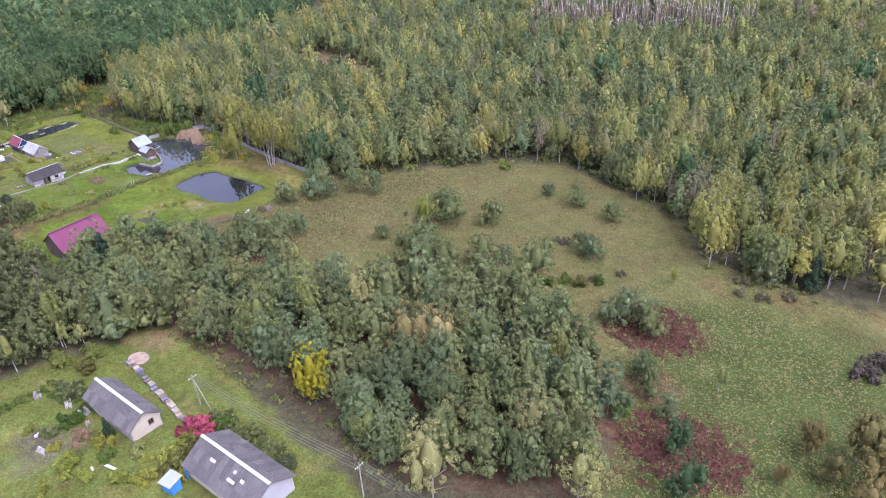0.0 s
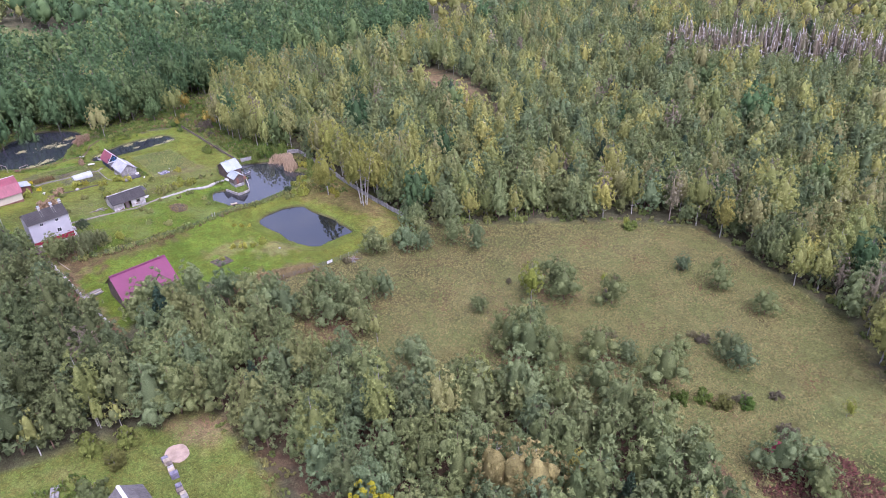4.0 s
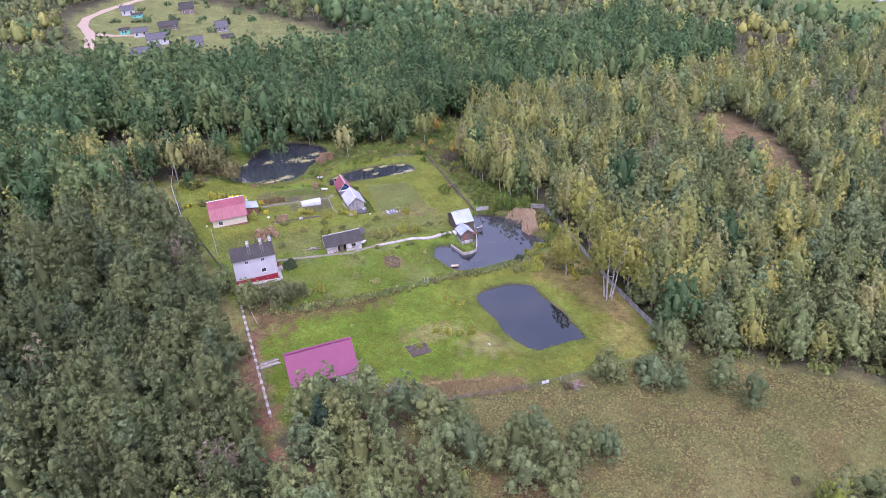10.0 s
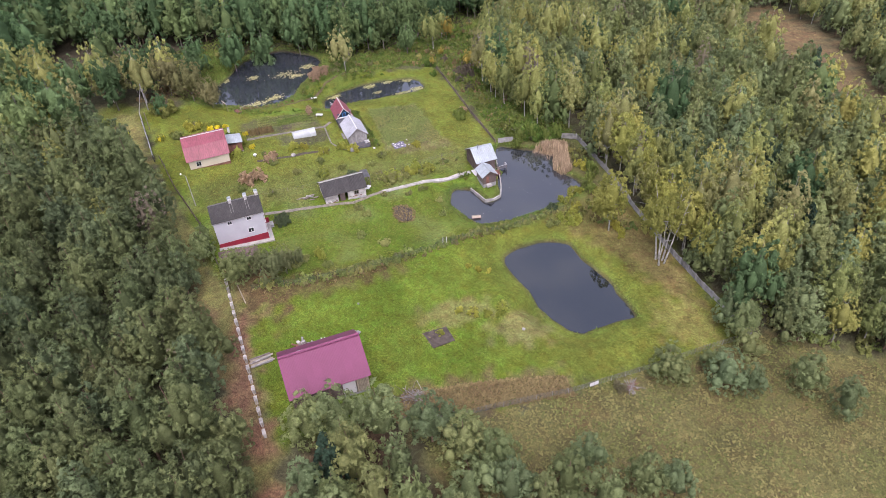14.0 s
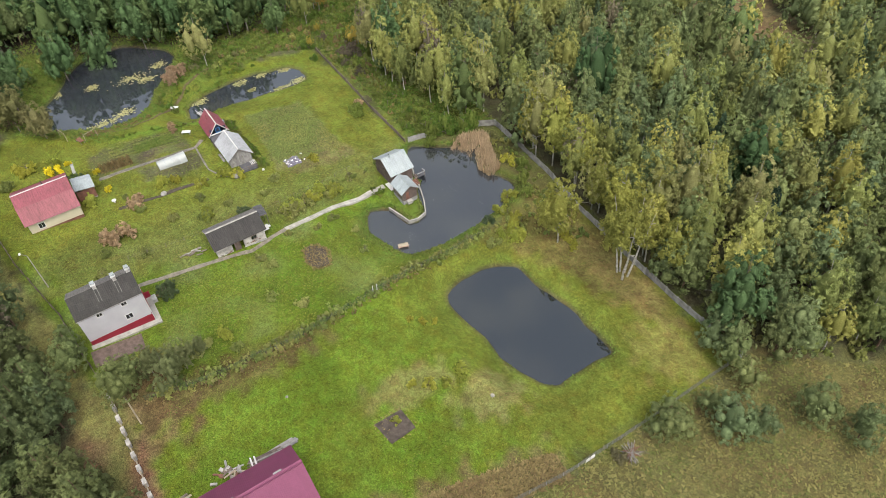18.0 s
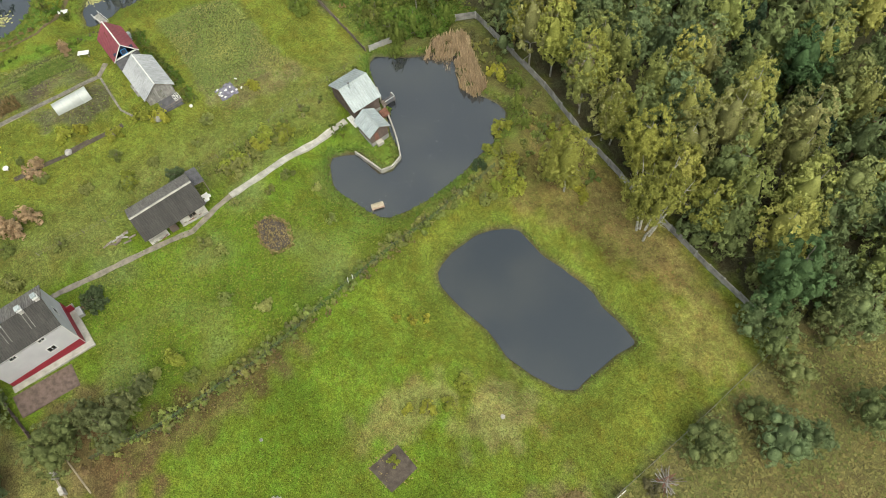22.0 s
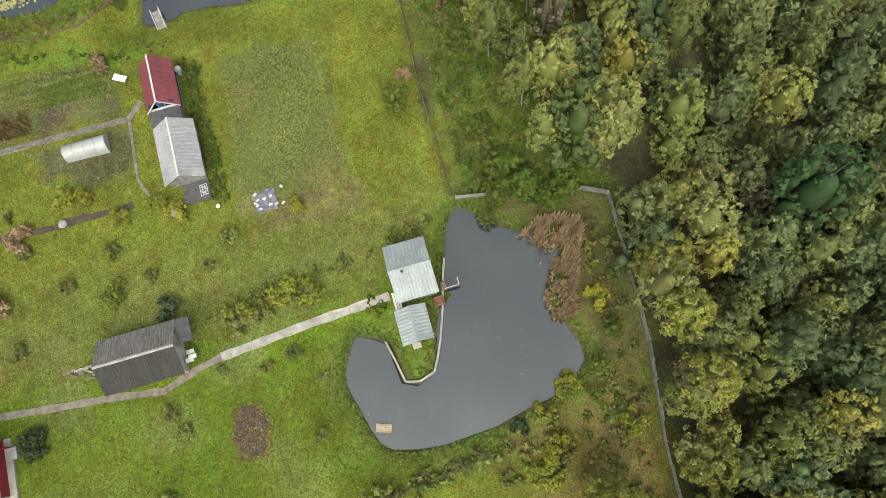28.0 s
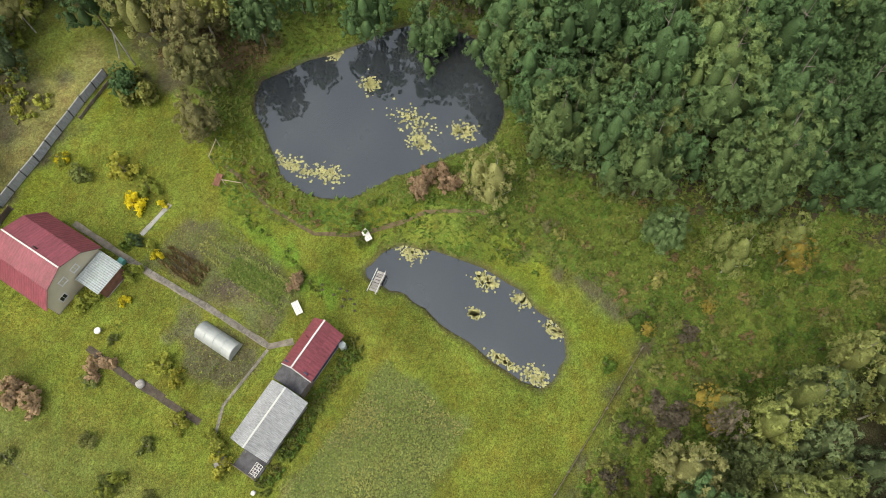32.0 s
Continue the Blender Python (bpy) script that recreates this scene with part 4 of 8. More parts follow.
for kind, cap in (("pine", 190), ("tall_pine", 110), ("birch", 210), ("faded_birch", 70), ("alder", 110), ("spruce", 40)):
    pts = np.concatenate(stands[kind])
    near = nearness(pts[:, 0], pts[:, 1])
    order = np.argsort(near)
    nm, label, cat = LABELS[kind]
    for x, y in pts[order[:cap]]:
        plant(nm, kind, x, y, rng.uniform(0.74, 1.22) * (1.1 if kind == "birch" else 1.0), label, cat, nm + "s of the woods", rng, {"faded_birch": 900, "birch": 2200}.get(kind, 2300), stretch=rng.uniform(0.92, 1.1))
    rest, far = pts[order[cap:]], near[order[cap:]]
    mid, out = rest[far < 62], rest[far >= 62]
    wood(kind + "_wood", kind, mid[:, 0], mid[:, 1], 720, 1.55, {"pine": "dense stand of grey-green young pines", "tall_pine": "dense stand of tall dark green pines", "birch": "dense stand of yellowing birches", "faded_birch": "fading birches within the wood", "alder": "dense dark green leafy wood", "spruce": "scattered dark spruces"}[kind], rng, (0.65, 1.25), clumps={'pine': 4, 'tall_pine': 4, 'birch': 2, 'alder': 7, 'spruce': 1, 'faded_birch': 2}[kind])
    wood("far_" + kind + "_wood", kind, out[:, 0], out[:, 1], 260, 2.1, {"pine": "distant grey-green pines of the mixed wood", "tall_pine": "farther tall dark green pines", "birch": "distant yellowing birches of the mixed wood", "faded_birch": "distant fading birches of the mixed wood", "alder": "distant dark green leafy wood", "spruce": "distant dark spruces"}[kind], rng, (0.65, 1.3), 1.05, {'pine': 3, 'tall_pine': 3, 'birch': 2, 'alder': 6, 'spruce': 1, 'faded_birch': 1}[kind])

# pale dead trees beyond the mixed wood
KINDS["dead_tree"] = (17.0, 1.5, birch_lobes, FADED_LEAF, DEAD_BARK, dict(r=0.30, limbs=14, spread=2.6, start=0.25), 0.20, 0.3, 0.05)
TUFT["dead_tree"] = 0.3
x, y = scatter(rng, DEAD_STAND, 4.2, 0.9, clear=())
wood("dead_wood", "dead_tree", x, y, 30, 1.5, "stand of pale bare dead trees beyond the mixed wood", rng, (0.7, 1.2))

# woods towards the horizon
HORIZON = [
    ([(-332, 302), (-331, 420), (60, 420), (140, 760), (-700, 760), (-620, 330), (-420, 302)], 11.0, (("birch", 0.4), ("pine", 0.5), ("alder", 0.1))),
    ([(-420, 300), (-620, 330), (-760, 200), (-760, -220), (-300, -250), (-300, -75), (-400, -60), (-394, 0), (-430, -4), (-520, -16), (-600, 10), (-600, 45), (-545, 80), (-480, 118), (-430, 140), (-398, 135)], 10.5, (("pine", 0.5), ("birch", 0.25), ("alder", 0.25))),
    ([(-300, -75), (-300, -250), (-130, -250), (-150, -60), (-230, -75)], 8.0, (("pine", 0.8), ("birch", 0.2))),
    ([(62, 260), (12, 185), (-10, 150), (14, 145), (60, 130), (200, 300), (140, 800), (62, 420)], 6.0, (("birch", 0.55), ("pine", 0.45))),
]
for n_area, (poly, step, mix) in enumerate(HORIZON):
    x, y = scatter(rng, poly, step)
    out = signed(x, y, FAR_FIELD) > 4
    x, y = x[out], y[out]
    names, odds = zip(*mix)
    order = np.argsort(np.argsort(ripple(x, y, 130, 2) + rng.normal(0, 0.25, len(x)))) / max(1, len(x))
    pick = np.searchsorted(np.cumsum(odds), order).clip(0, len(names) - 1)
    for i, nm in enumerate(names):
        wood("horizon_" + nm + "_wood", nm, x[pick == i], y[pick == i], 60 if n_area < 2 else 120, 3.4 if n_area < 2 else 2.2, "wooded distance of " + nm + "s under the grey sky", rng, (0.85, 1.3), 1.7 if n_area < 2 else 1.15, 2)


# ---- buildings ----
def wall(parent, name, m, length, height, thick, mat, holes=(), crest=None, label=""):
    """A wall in the plane of m: x along it, z up, its outer face at y = 0, with openings (u0, u1, v0, v1) and a crest of (u, v) corners above it."""
    bm = bmesh.new()
    us = sorted({0.0, length, *(h[0] for h in holes), *(h[1] for h in holes)})
    vs = sorted({0.0, height, *(h[2] for h in holes), *(h[3] for h in holes)})
    for u0, u1 in zip(us, us[1:]):
        for v0, v1 in zip(vs, vs[1:]):
            cu, cv = (u0 + u1) / 2, (v0 + v1) / 2
            if not any(h[0] < cu < h[1] and h[2] < cv < h[3] for h in holes):
                box(bm, u0, u1, 0, thick, v0, v1)
    if crest:
        pts = [(0, height), (length, height), *crest]
        front = [bm.verts.new((u, 0, v)) for u, v in pts]
        back = [bm.verts.new((u, thick, v)) for u, v in pts]
        bm.faces.new(front)
        bm.faces.new(back[::-1])
        for i in range(len(pts)):
            j = (i + 1) % len(pts)
            bm.faces.new((front[j], front[i], back[i], back[j]))
    bmesh.ops.remove_doubles(bm, verts=bm.verts[:], dist=0.0005)
    bmesh.ops.recalc_face_normals(bm, faces=bm.faces[:])
    bmesh.ops.transform(bm, matrix=m, verts=bm.verts[:])
    return part(name, bm, mat, parent, label)


def window(parent, m, u0, u1, v0, v1, bars=1, frame_mat=None, thick=0.12):
    """A window in an opening: surround, pane and glazing bars."""
    fm = frame_mat or WHITE_PAINT
    bm = bmesh.new()
    w = 0.11
    for a in ((u0 - w, u1 + w, v1, v1 + w), (u0 - w, u1 + w, v0 - w, v0), (u0 - w, u0, v0, v1), (u1, u1 + w, v0, v1)):
        box(bm, a[0], a[1], -0.04, thick, a[2], a[3])
    for i in range(bars):
        c = u0 + (u1 - u0) * (i + 1) / (bars + 1)
        box(bm, c - 0.025, c + 0.025, 0.03, 0.07, v0, v1)
    bmesh.ops.transform(bm, matrix=m, verts=bm.verts[:])
    win = part("window", bm, fm, parent)
    bm = bmesh.new()
    box(bm, u0, u1, 0.08, 0.10, v0, v1)
    bmesh.ops.transform(bm, matrix=m, verts=bm.verts[:])
    part("pane", bm, DARK_GLASS, win, "dark window pane")
    return win


def door(parent, m, u0, u1, v1, mat, label):
    bm = bmesh.new()
    box(bm, u0, u1, 0.015, 0.08, 0.02, v1)
    bmesh.ops.bevel(bm, geom=bm.edges[:], offset=0.015, segments=1, affect="EDGES")
    bmesh.ops.transform(bm, matrix=m, verts=bm.verts[:])
    d = part("door", bm, mat, parent, label)
    bm = bmesh.new()
    box(bm, u1 - 0.16, u1 - 0.10, -0.04, 0.02, 0.95, 1.10)
    bmesh.ops.transform(bm, matrix=m, verts=bm.verts[:])
    part("door_handle", bm, DARK_METAL, d)
    return d


def slope(parent, a, b, top_b, top_a, nu, nv, mat, waves=5, depth=0.05, name="roof", label="", rnd=None, deck=None):
    """One slope of a roof: a deck, and on it overlapping corrugated sheets. a, b: the eave's ends; top_a, top_b: above them."""
    a, b, ta, tb = (Vector(v) for v in (a, b, top_a, top_b))
    u, v = (b - a), (ta - a)
    n = u.cross(v).normalized()
    if n.z < 0:
        n = -n
    th = 0.06
    vs = [*(p for p in (a, b, tb, ta)), *(p - n * th for p in (a, b, tb, ta))]
    roof = mesh_part(name, vs, [(0, 1, 2, 3), (7, 6, 5, 4), (0, 4, 5, 1), (1, 5, 6, 2), (2, 6, 7, 3), (3, 7, 4, 0)], deck or OLD_WOOD, parent, label)
    du, dv = u / nu, v / nv
    cols = waves * 4 if waves else 1
    V, F = [], []
    for layer in (0.012, 0.0):
        for j, lift in ((0, 0.02), (1, 0.0)):
            for i in range(cols + 1):
                f = i / cols
                hgt = (depth * 0.5 * (1 + math.sin(f * waves * math.tau)) if waves else 0.0) + 0.012 + lift + layer
                V.append(du * f * 1.02 + dv * (j * 1.05) + n * hgt)
    k = cols + 1
    for i in range(cols):
        F += [(i, i + 1, k + i + 1, k + i), (2 * k + i + 1, 2 * k + i, 3 * k + i, 3 * k + i + 1), (i + 1, i, 2 * k + i, 2 * k + i + 1)]
    F += [(0, k, 3 * k, 2 * k), (cols, 2 * k + cols, 3 * k + cols, k + cols)]
    me = bpy.data.meshes.new("roof_sheet")
    me.from_pydata([tuple(p) for p in V], [], F)
    me.materials.append(mat)
    r = rnd or random.Random(3)
    for i in range(nu):
        for j in range(nv):
            s = new("roof_sheet", me)
            s.parent = roof
            s.location = a + du * i + dv * j * 0.985 + n * (0.004 * (i % 2) + r.uniform(0, 0.006))
    return roof


def ridge_cap(parent, a, b, mat, w=0.22, label=""):
    a, b = Vector(a), Vector(b)
    side = (b - a).cross(Vector((0, 0, 1))).normalized() * w
    up, dn = Vector((0, 0, 0.10)), Vector((0, 0, -w * 0.55))
    V = [a + up, b + up, a + side + dn + up, b + side + dn + up, a - side + dn + up, b - side + dn + up]
    V += [p - Vector((0, 0, 0.05)) for p in V]
    return mesh_part("ridge_cap", V, [(0, 2, 3, 1), (1, 5, 4, 0), (6, 7, 9, 8), (7, 6, 10, 11), (2, 8, 9, 3), (4, 5, 11, 10), (0, 4, 10, 6), (6, 8, 2, 0), (1, 3, 9, 7), (7, 11, 5, 1)], mat, parent, label)


def shell(ob, L, W, eave, ridge, mat, holes=None, thick=0.22, gable=None, z0=-0.6, gable_crest=None):
    """Four walls round the origin: ridge along local x, length L, width W. holes: {side: [(u0,u1,v0,v1)]} for front (-y), back (+y), east (+x), west (-x). Returns each wall's frame."""
    holes = holes or {}
    frames = {
        "front": pose(-L / 2, -W / 2, 0),
        "back": pose(L / 2, W / 2, 0, 0, 0, 180),
        "east": pose(L / 2, -W / 2 + thick, 0, 0, 0, 90),
        "west": pose(-L / 2, W / 2 - thick, 0, 0, 0, -90),
    }
    for side, m in frames.items():
        long = side in ("front", "back")
        ln = L if long else W - 2 * thick
        base = boxed("foundation", 0, ln, 0.01, thick + 0.02, z0, 0.0, CONCRETE, ob, "", m)
        crest = None
        if not long:
            crest = [(ln, eave + (ridge - eave) * thick / (W / 2)), (ln / 2, ridge), (0, eave + (ridge - eave) * thick / (W / 2))] if gable_crest is None else gable_crest(ln)
        wall(ob, "wall", m, ln, eave, thick, mat if long or gable is None else gable, holes.get(side, ()), crest)
    return frames


def gable_roof(ob, L, W, eave, ridge, over, mat, nu, nv, waves=4, cap=None, mats=None, drop=None, cap_w=0.22, end=None, depth=0.05):
    """Two slopes over a shell, with overhang."""
    pitch = (ridge - eave) / (W / 2)
    end = over if end is None else end
    x0, x1, yo = -L / 2 - end, L / 2 + end, W / 2 + over
    zl, zt = eave - pitch * over + 0.10, ridge + 0.10
    m2 = mats or (mat, mat)
    slope(ob, (x0, -yo, zl), (x1, -yo, zl), (x1, 0, zt), (x0, 0, zt), nu, nv, m2[0], waves, depth, rnd=random.Random(1))
    slope(ob, (x1, yo, zl), (x0, yo, zl), (x0, 0, zt), (x1, 0, zt), nu, nv, m2[1], waves, depth, rnd=random.Random(2))
    if cap:
        ridge_cap(ob, (x0, 0, zt + 0.04), (x1, 0, zt + 0.04), cap, cap_w)


def chimney(ob, x, y, z0, z1, w=0.5, mat=None, cap=True):
    c = boxed("chimney", x - w / 2, x + w / 2, y - w / 2, y + w / 2, z0, z1, mat or OLD_PLASTER, ob, "whitewashed chimney")
    bm = bmesh.new()
    box(bm, x - w / 2 - 0.08, x + w / 2 + 0.08, y - w / 2 - 0.08, y + w / 2 + 0.08, z1, z1 + 0.14)
    part("chimney_cap", bm, WHITE_PAINT, c)
    if cap:
        bm = bmesh.new()
        for sx in (-1, 1):
            for sy in (-1, 1):
                rod(bm, (x + sx * w * 0.4, y + sy * w * 0.4, z1 + 0.1), (x + sx * w * 0.4, y + sy * w * 0.4, z1 + 0.4), 0.03, sides=4)
        box(bm, x - w / 2 - 0.05, x + w / 2 + 0.05, y - w / 2 - 0.05, y + w / 2 + 0.05, z1 + 0.4, z1 + 0.48)
        part("cowl", bm, ZINC, c)
    return c


def planks(ob, name, m, length, height, n, mat, thick=0.03, gap=0.015, profile=None):
    """Upright boards along a wall's frame, each a piece of its own."""
    w = length / n
    for i in range(n):
        h = height if profile is None else profile((i + 0.5) * w)
        b = boxed(name, i * w + gap, (i + 1) * w - gap, -thick, -0.002, 0, h, mat, ob, "", m)


def site(x, y):
    return (x, y, ground_at(x, y))


# white two-storey house with a red plinth
wh = empty("white_house", "white plastered two-storey house with red plinth and slate roof", "house", at=(-198.2, 52.25, -4.35), turn=90)
WL, WW, WE, WR = 8.9, 6.0, 6.1, 7.8
FRONT_WINDOWS = ((2.5, 3.2, 5.15, 5.75), (5.95, 6.65, 5.15, 5.75), (5.7, 6.6, 2.4, 3.3))
wf = shell(wh, WL, WW, WE, WR, WHITE_PLASTER, {"front": FRONT_WINDOWS, "east": [(2.2, 3.0, 4.2, 5.2)]}, thick=0.3)
for u0, u1, v0, v1 in FRONT_WINDOWS:
    window(wh, wf["front"], u0, u1, v0, v1)
window(wh, wf["east"], 2.2, 3.0, 4.2, 5.2)
# The back slope is laid in the paler slate.
gable_roof(wh, WL, WW, WE, WR, 0.18, SLATE, 9, 3, mats=(SLATE, MID_GREY_SLATE))
for cx, cy in ((-0.6, -0.1), (2.2, -0.1), (4.25, 0.2)):
    chimney(wh, cx, cy, 7.0, 8.5, 0.5)
for cx in (-0.6, 2.2):
    for o in (-0.22, 0.2):
        a = Vector((cx + o, -0.4, 7.93 - 0.4 * 0.566))
        boxed("lime_streak", -0.05, 0.05, -1.9, 0, 0.055, 0.062, MID_GREY_SLATE, wh, "pale lime streak on the slates", pose(*a, 29.5, 0, 0))
boxed("plinth", -WL / 2 - 0.02, WL / 2 + 0.03, -WW / 2 - 0.07, -WW / 2 - 0.003, -0.2, 1.45, RED_PAINT, wh, "dark red painted plinth band")
boxed("plinth", WL / 2 + 0.003, WL / 2 + 0.07, -WW / 2 + 0.01, WW / 2, -0.2, 1.45, RED_PAINT, wh, "dark red painted plinth band")
# a concrete apron that follows the falling ground: local x runs along the house
x0, x1, y0, y1 = -WL / 2 - 0.2, WL / 2 + 0.85, -WW / 2 - 0.95, -WW / 2 - 0.072
zl, zr = 0.72, 0.03
mesh_part("apron", [(x0, y0, zl), (x1, y0, zr), (x1, y1, zr), (x0, y1, zl), (x0, y0, zl - 0.7), (x1, y0, zr - 0.7), (x1, y1, zr - 0.7), (x0, y1, zl - 0.7)],
    [(0, 1, 2, 3), (7, 6, 5, 4), (0, 4, 5, 1), (1, 5, 6, 2), (2, 6, 7, 3), (3, 7, 4, 0)], PALE_CONCRETE, wh, "pale concrete apron")
boxed("apron", WL / 2 + 0.072, WL / 2 + 0.85, -WW / 2 - 0.06, WW / 2, -0.65, 0.03, PALE_CONCRETE, wh, "pale concrete apron")
porch = boxed("porch_step", WL / 2 + 0.86, WL / 2 + 1.5, 0.6, 1.9, -0.6, 0.25, CONCRETE, wh)
boxed("porch_wall", WL / 2 + 0.08, WL / 2 + 0.9, 1.95, 2.05, 0.04, 1.2, RED_PAINT, wh)
rods("gutter", [((-WL / 2 - 0.2, -WW / 2 - 0.25, 6.0), (WL / 2 + 0.2, -WW / 2 - 0.25, 6.0))], 0.05, CONCRETE, wh)
rods("downpipe", [((WL / 2 + 0.10, -WW / 2 - 0.12, 5.9), (WL / 2 + 0.10, -WW / 2 - 0.12, 0.3))], 0.05, WHITE_PAINT, wh)

# barn with a magenta roof
barn = empty("barn", "timber barn under a broad magenta sheet-metal roof", "barn", at=(-157.85, 58.65, -4.6), turn=90)
BL, BW, BE, BR = 11.1, 9.0, 3.3, 6.6
bf = shell(barn, BL, BW, BE, BR, BROWN_WOOD, {"front": [(7.2, 9.2, 0.1, 2.6)], "west": [(3.5, 5.5, 0.0, 2.4)]}, thick=0.18)
gable_roof(barn, BL, BW, BE, BR, 0.45, PINK_METAL, 11, 1, waves=5, depth=0.015, cap=PINK_METAL, mats=(PINK_METAL, PINK_METAL), end=0.4)
planks(barn, "board", bf["front"], 7.1, 2.7, 30, BROWN_WOOD)
planks(barn, "board", bf["front"] @ pose(9.3, 0, 0), 1.8, 2.7, 8, PALE_WOOD)
planks(barn, "board", bf["west"], BW - 0.4, 3.2, 36, OLD_WOOD, profile=lambda u: 0.2 + 3.1 + 3.2 * (1 - abs(u - (BW - 0.4) / 2) / ((BW - 0.4) / 2)))
planks(barn, "board", bf["east"], BW - 0.4, 3.2, 36, OLD_WOOD, profile=lambda u: 0.2 + 3.1 + 3.2 * (1 - abs(u - (BW - 0.4) / 2) / ((BW - 0.4) / 2)))
planks(barn, "board", bf["back"], BL, 3.1, 44, OLD_WOOD)
door(barn, bf["front"], 7.25, 9.15, 2.55, WHITE_PAINT, "pale double door")
for u in (-3.2, 2.6):
    boxed("roof_vent", u, u + 1.0, 0.5, 0.75, 6.24, 6.46, CONCRETE, barn, "small grey roof vent")

# long low hut
hut = empty("low_hut", "low whitewashed hut under a mossy grey slate roof", "hut", at=(-205.6, 73.4, -5.75), turn=90)
HL, HW, HE, HR = 8.3, 5.4, 2.15, 3.7
hf = shell(hut, HL, HW, HE, HR, OLD_PLASTER, {"front": [(2.6, 4.6, 0.0, 1.9), (6.0, 6.8, 0.9, 1.6)]}, thick=0.25)
gable_roof(hut, HL, HW, HE, HR, 0.35, SLATE, 8, 2, cap=PALE_CONCRETE, cap_w=0.16, mats=(SLATE, MID_GREY_SLATE))
door(hut, hf["front"], 3.0, 4.0, 1.85, BROWN_WOOD, "dark wooden hut door")
window(hut, hf["front"], 6.0, 6.8, 0.9, 1.6, frame_mat=OLD_WOOD)
rr = random.Random(41)
for i in range(26):
    u = 0.2 + rr.uniform(0, 7.8)
    if not 2.5 < u < 4.7:
        w, h = rr.uniform(0.2, 0.45), rr.uniform(0.12, 0.28)
        v = rr.uniform(0, 0.55)
        boxed("rubble_stone", u, u + w, -0.05, 0.0, v, v + h, (CONCRETE, WORN_PATH, RUSTY)[i % 3], hut, "", hf["front"], bevel=0.03)
slope(hut, (HL / 2 + 0.4, 0.3, 2.3), (HL / 2 + 1.9, 0.3, 2.1), (HL / 2 + 1.9, 2.9, 2.3), (HL / 2 + 0.4, 2.9, 2.5), 2, 2, TARRED, name="lean_to_roof", label="dark lean-to roof")
for px, py in ((HL / 2 + 1.8, 0.4), (HL / 2 + 1.8, 2.8)):
    rods("post", [((px, py, -0.5), (px, py, 2.15))], 0.06, OLD_WOOD, hut)
for i, (px, py) in enumerate(((HL / 2 + 0.9, -0.6), (HL / 2 + 0.7, -1.5), (HL / 2 + 1.1, -1.2))):
    boxed("white_board", px - 0.5, px + 0.4, py - 0.3, py + 0.2, 0.6 + 0.1 * i, 0.72 + 0.1 * i, WHITE_PAINT, hut, "white board leaning by the end wall", bevel=0.02)

# bathhouse by the pond
bath = empty("bathhouse", "brown boarded bathhouse with a pale zinc roof by the pond", "bathhouse", at=(-207.1, 104.5, -8.35), turn=90)
TL, TW, TE, TR = 4.2, 6.0, 2.6, 4.4
tf = shell(bath, TL, TW, TE, TR, BROWN_WOOD, {"west": [(2.6, 3.2, 2.6 - 0.6, 2.6 - 0.05)], "front": [(1.0, 1.8, 1.0, 1.8)]}, thick=0.16, z0=-1.4)
gable_roof(bath, TL, TW, TE, TR, 0.35, ZINC, 6, 2, waves=2, cap=ZINC)
window(bath, tf["west"], 2.6, 3.2, 2.0, 2.55, frame_mat=OLD_WOOD)
window(bath, tf["front"], 1.0, 1.8, 1.0, 1.8, frame_mat=OLD_WOOD)
planks(bath, "board", tf["west"], TW - 0.32, 2.0, 18, BROWN_WOOD)
rods("stove_pipe", [((-0.9, -0.5, 4.0), (-0.9, -0.5, 5.3))], 0.09, ZINC, bath)
bm = bmesh.new()
rod(bm, (-0.9, -0.5, 5.3), (-0.9, -0.5, 5.45), 0.17, 0.02)
part("pipe_hood", bm, DARK_METAL, bath)
boxed("roof_patch", -0.5, 0.6, -1.7, -0.5, 0, 0.03, ZINC, bath, "lighter roof patch", pose(0, 0, 4.12, 0, 0, 0) @ pose(0, 0, 0, 31, 0, 0))
for i in range(3):
    boxed("bench_board", -2.4 - 0.3 * i, -2.15 - 0.3 * i, -3.9, -1.6, 0.05 + 0.02 * i, 0.12 + 0.02 * i, WHITE_PAINT, bath, "white board by the end wall")

# little sauna hut on the island
sauna = empty("sauna_hut", "small brown sauna hut with a zinc roof and porch", "hut", at=(-201.0, 103.2, -8.2), turn=0)
SL, SW, SE, SR = 3.4, 2.9, 1.9, 2.9
sf = shell(sauna, SL, SW, SE, SR, BROWN_WOOD, {"east": [(0.5, 1.2, 0.0, 1.7)]}, thick=0.14, z0=-1.2)
gable_roof(sauna, SL, SW, SE, SR, 0.35, ZINC, 5, 1, waves=2, cap=ZINC)
door(sauna, sf["east"], 0.5, 1.2, 1.68, RUSTY, "rust-brown plank door")
planks(sauna, "board", sf["front"], SL, 1.8, 14, OLD_WOOD)
boxed("doorstep", SL / 2 + 0.1, SL / 2 + 0.8, -0.9, 0.1, -0.5, 0.1, PALE_CONCRETE, sauna)

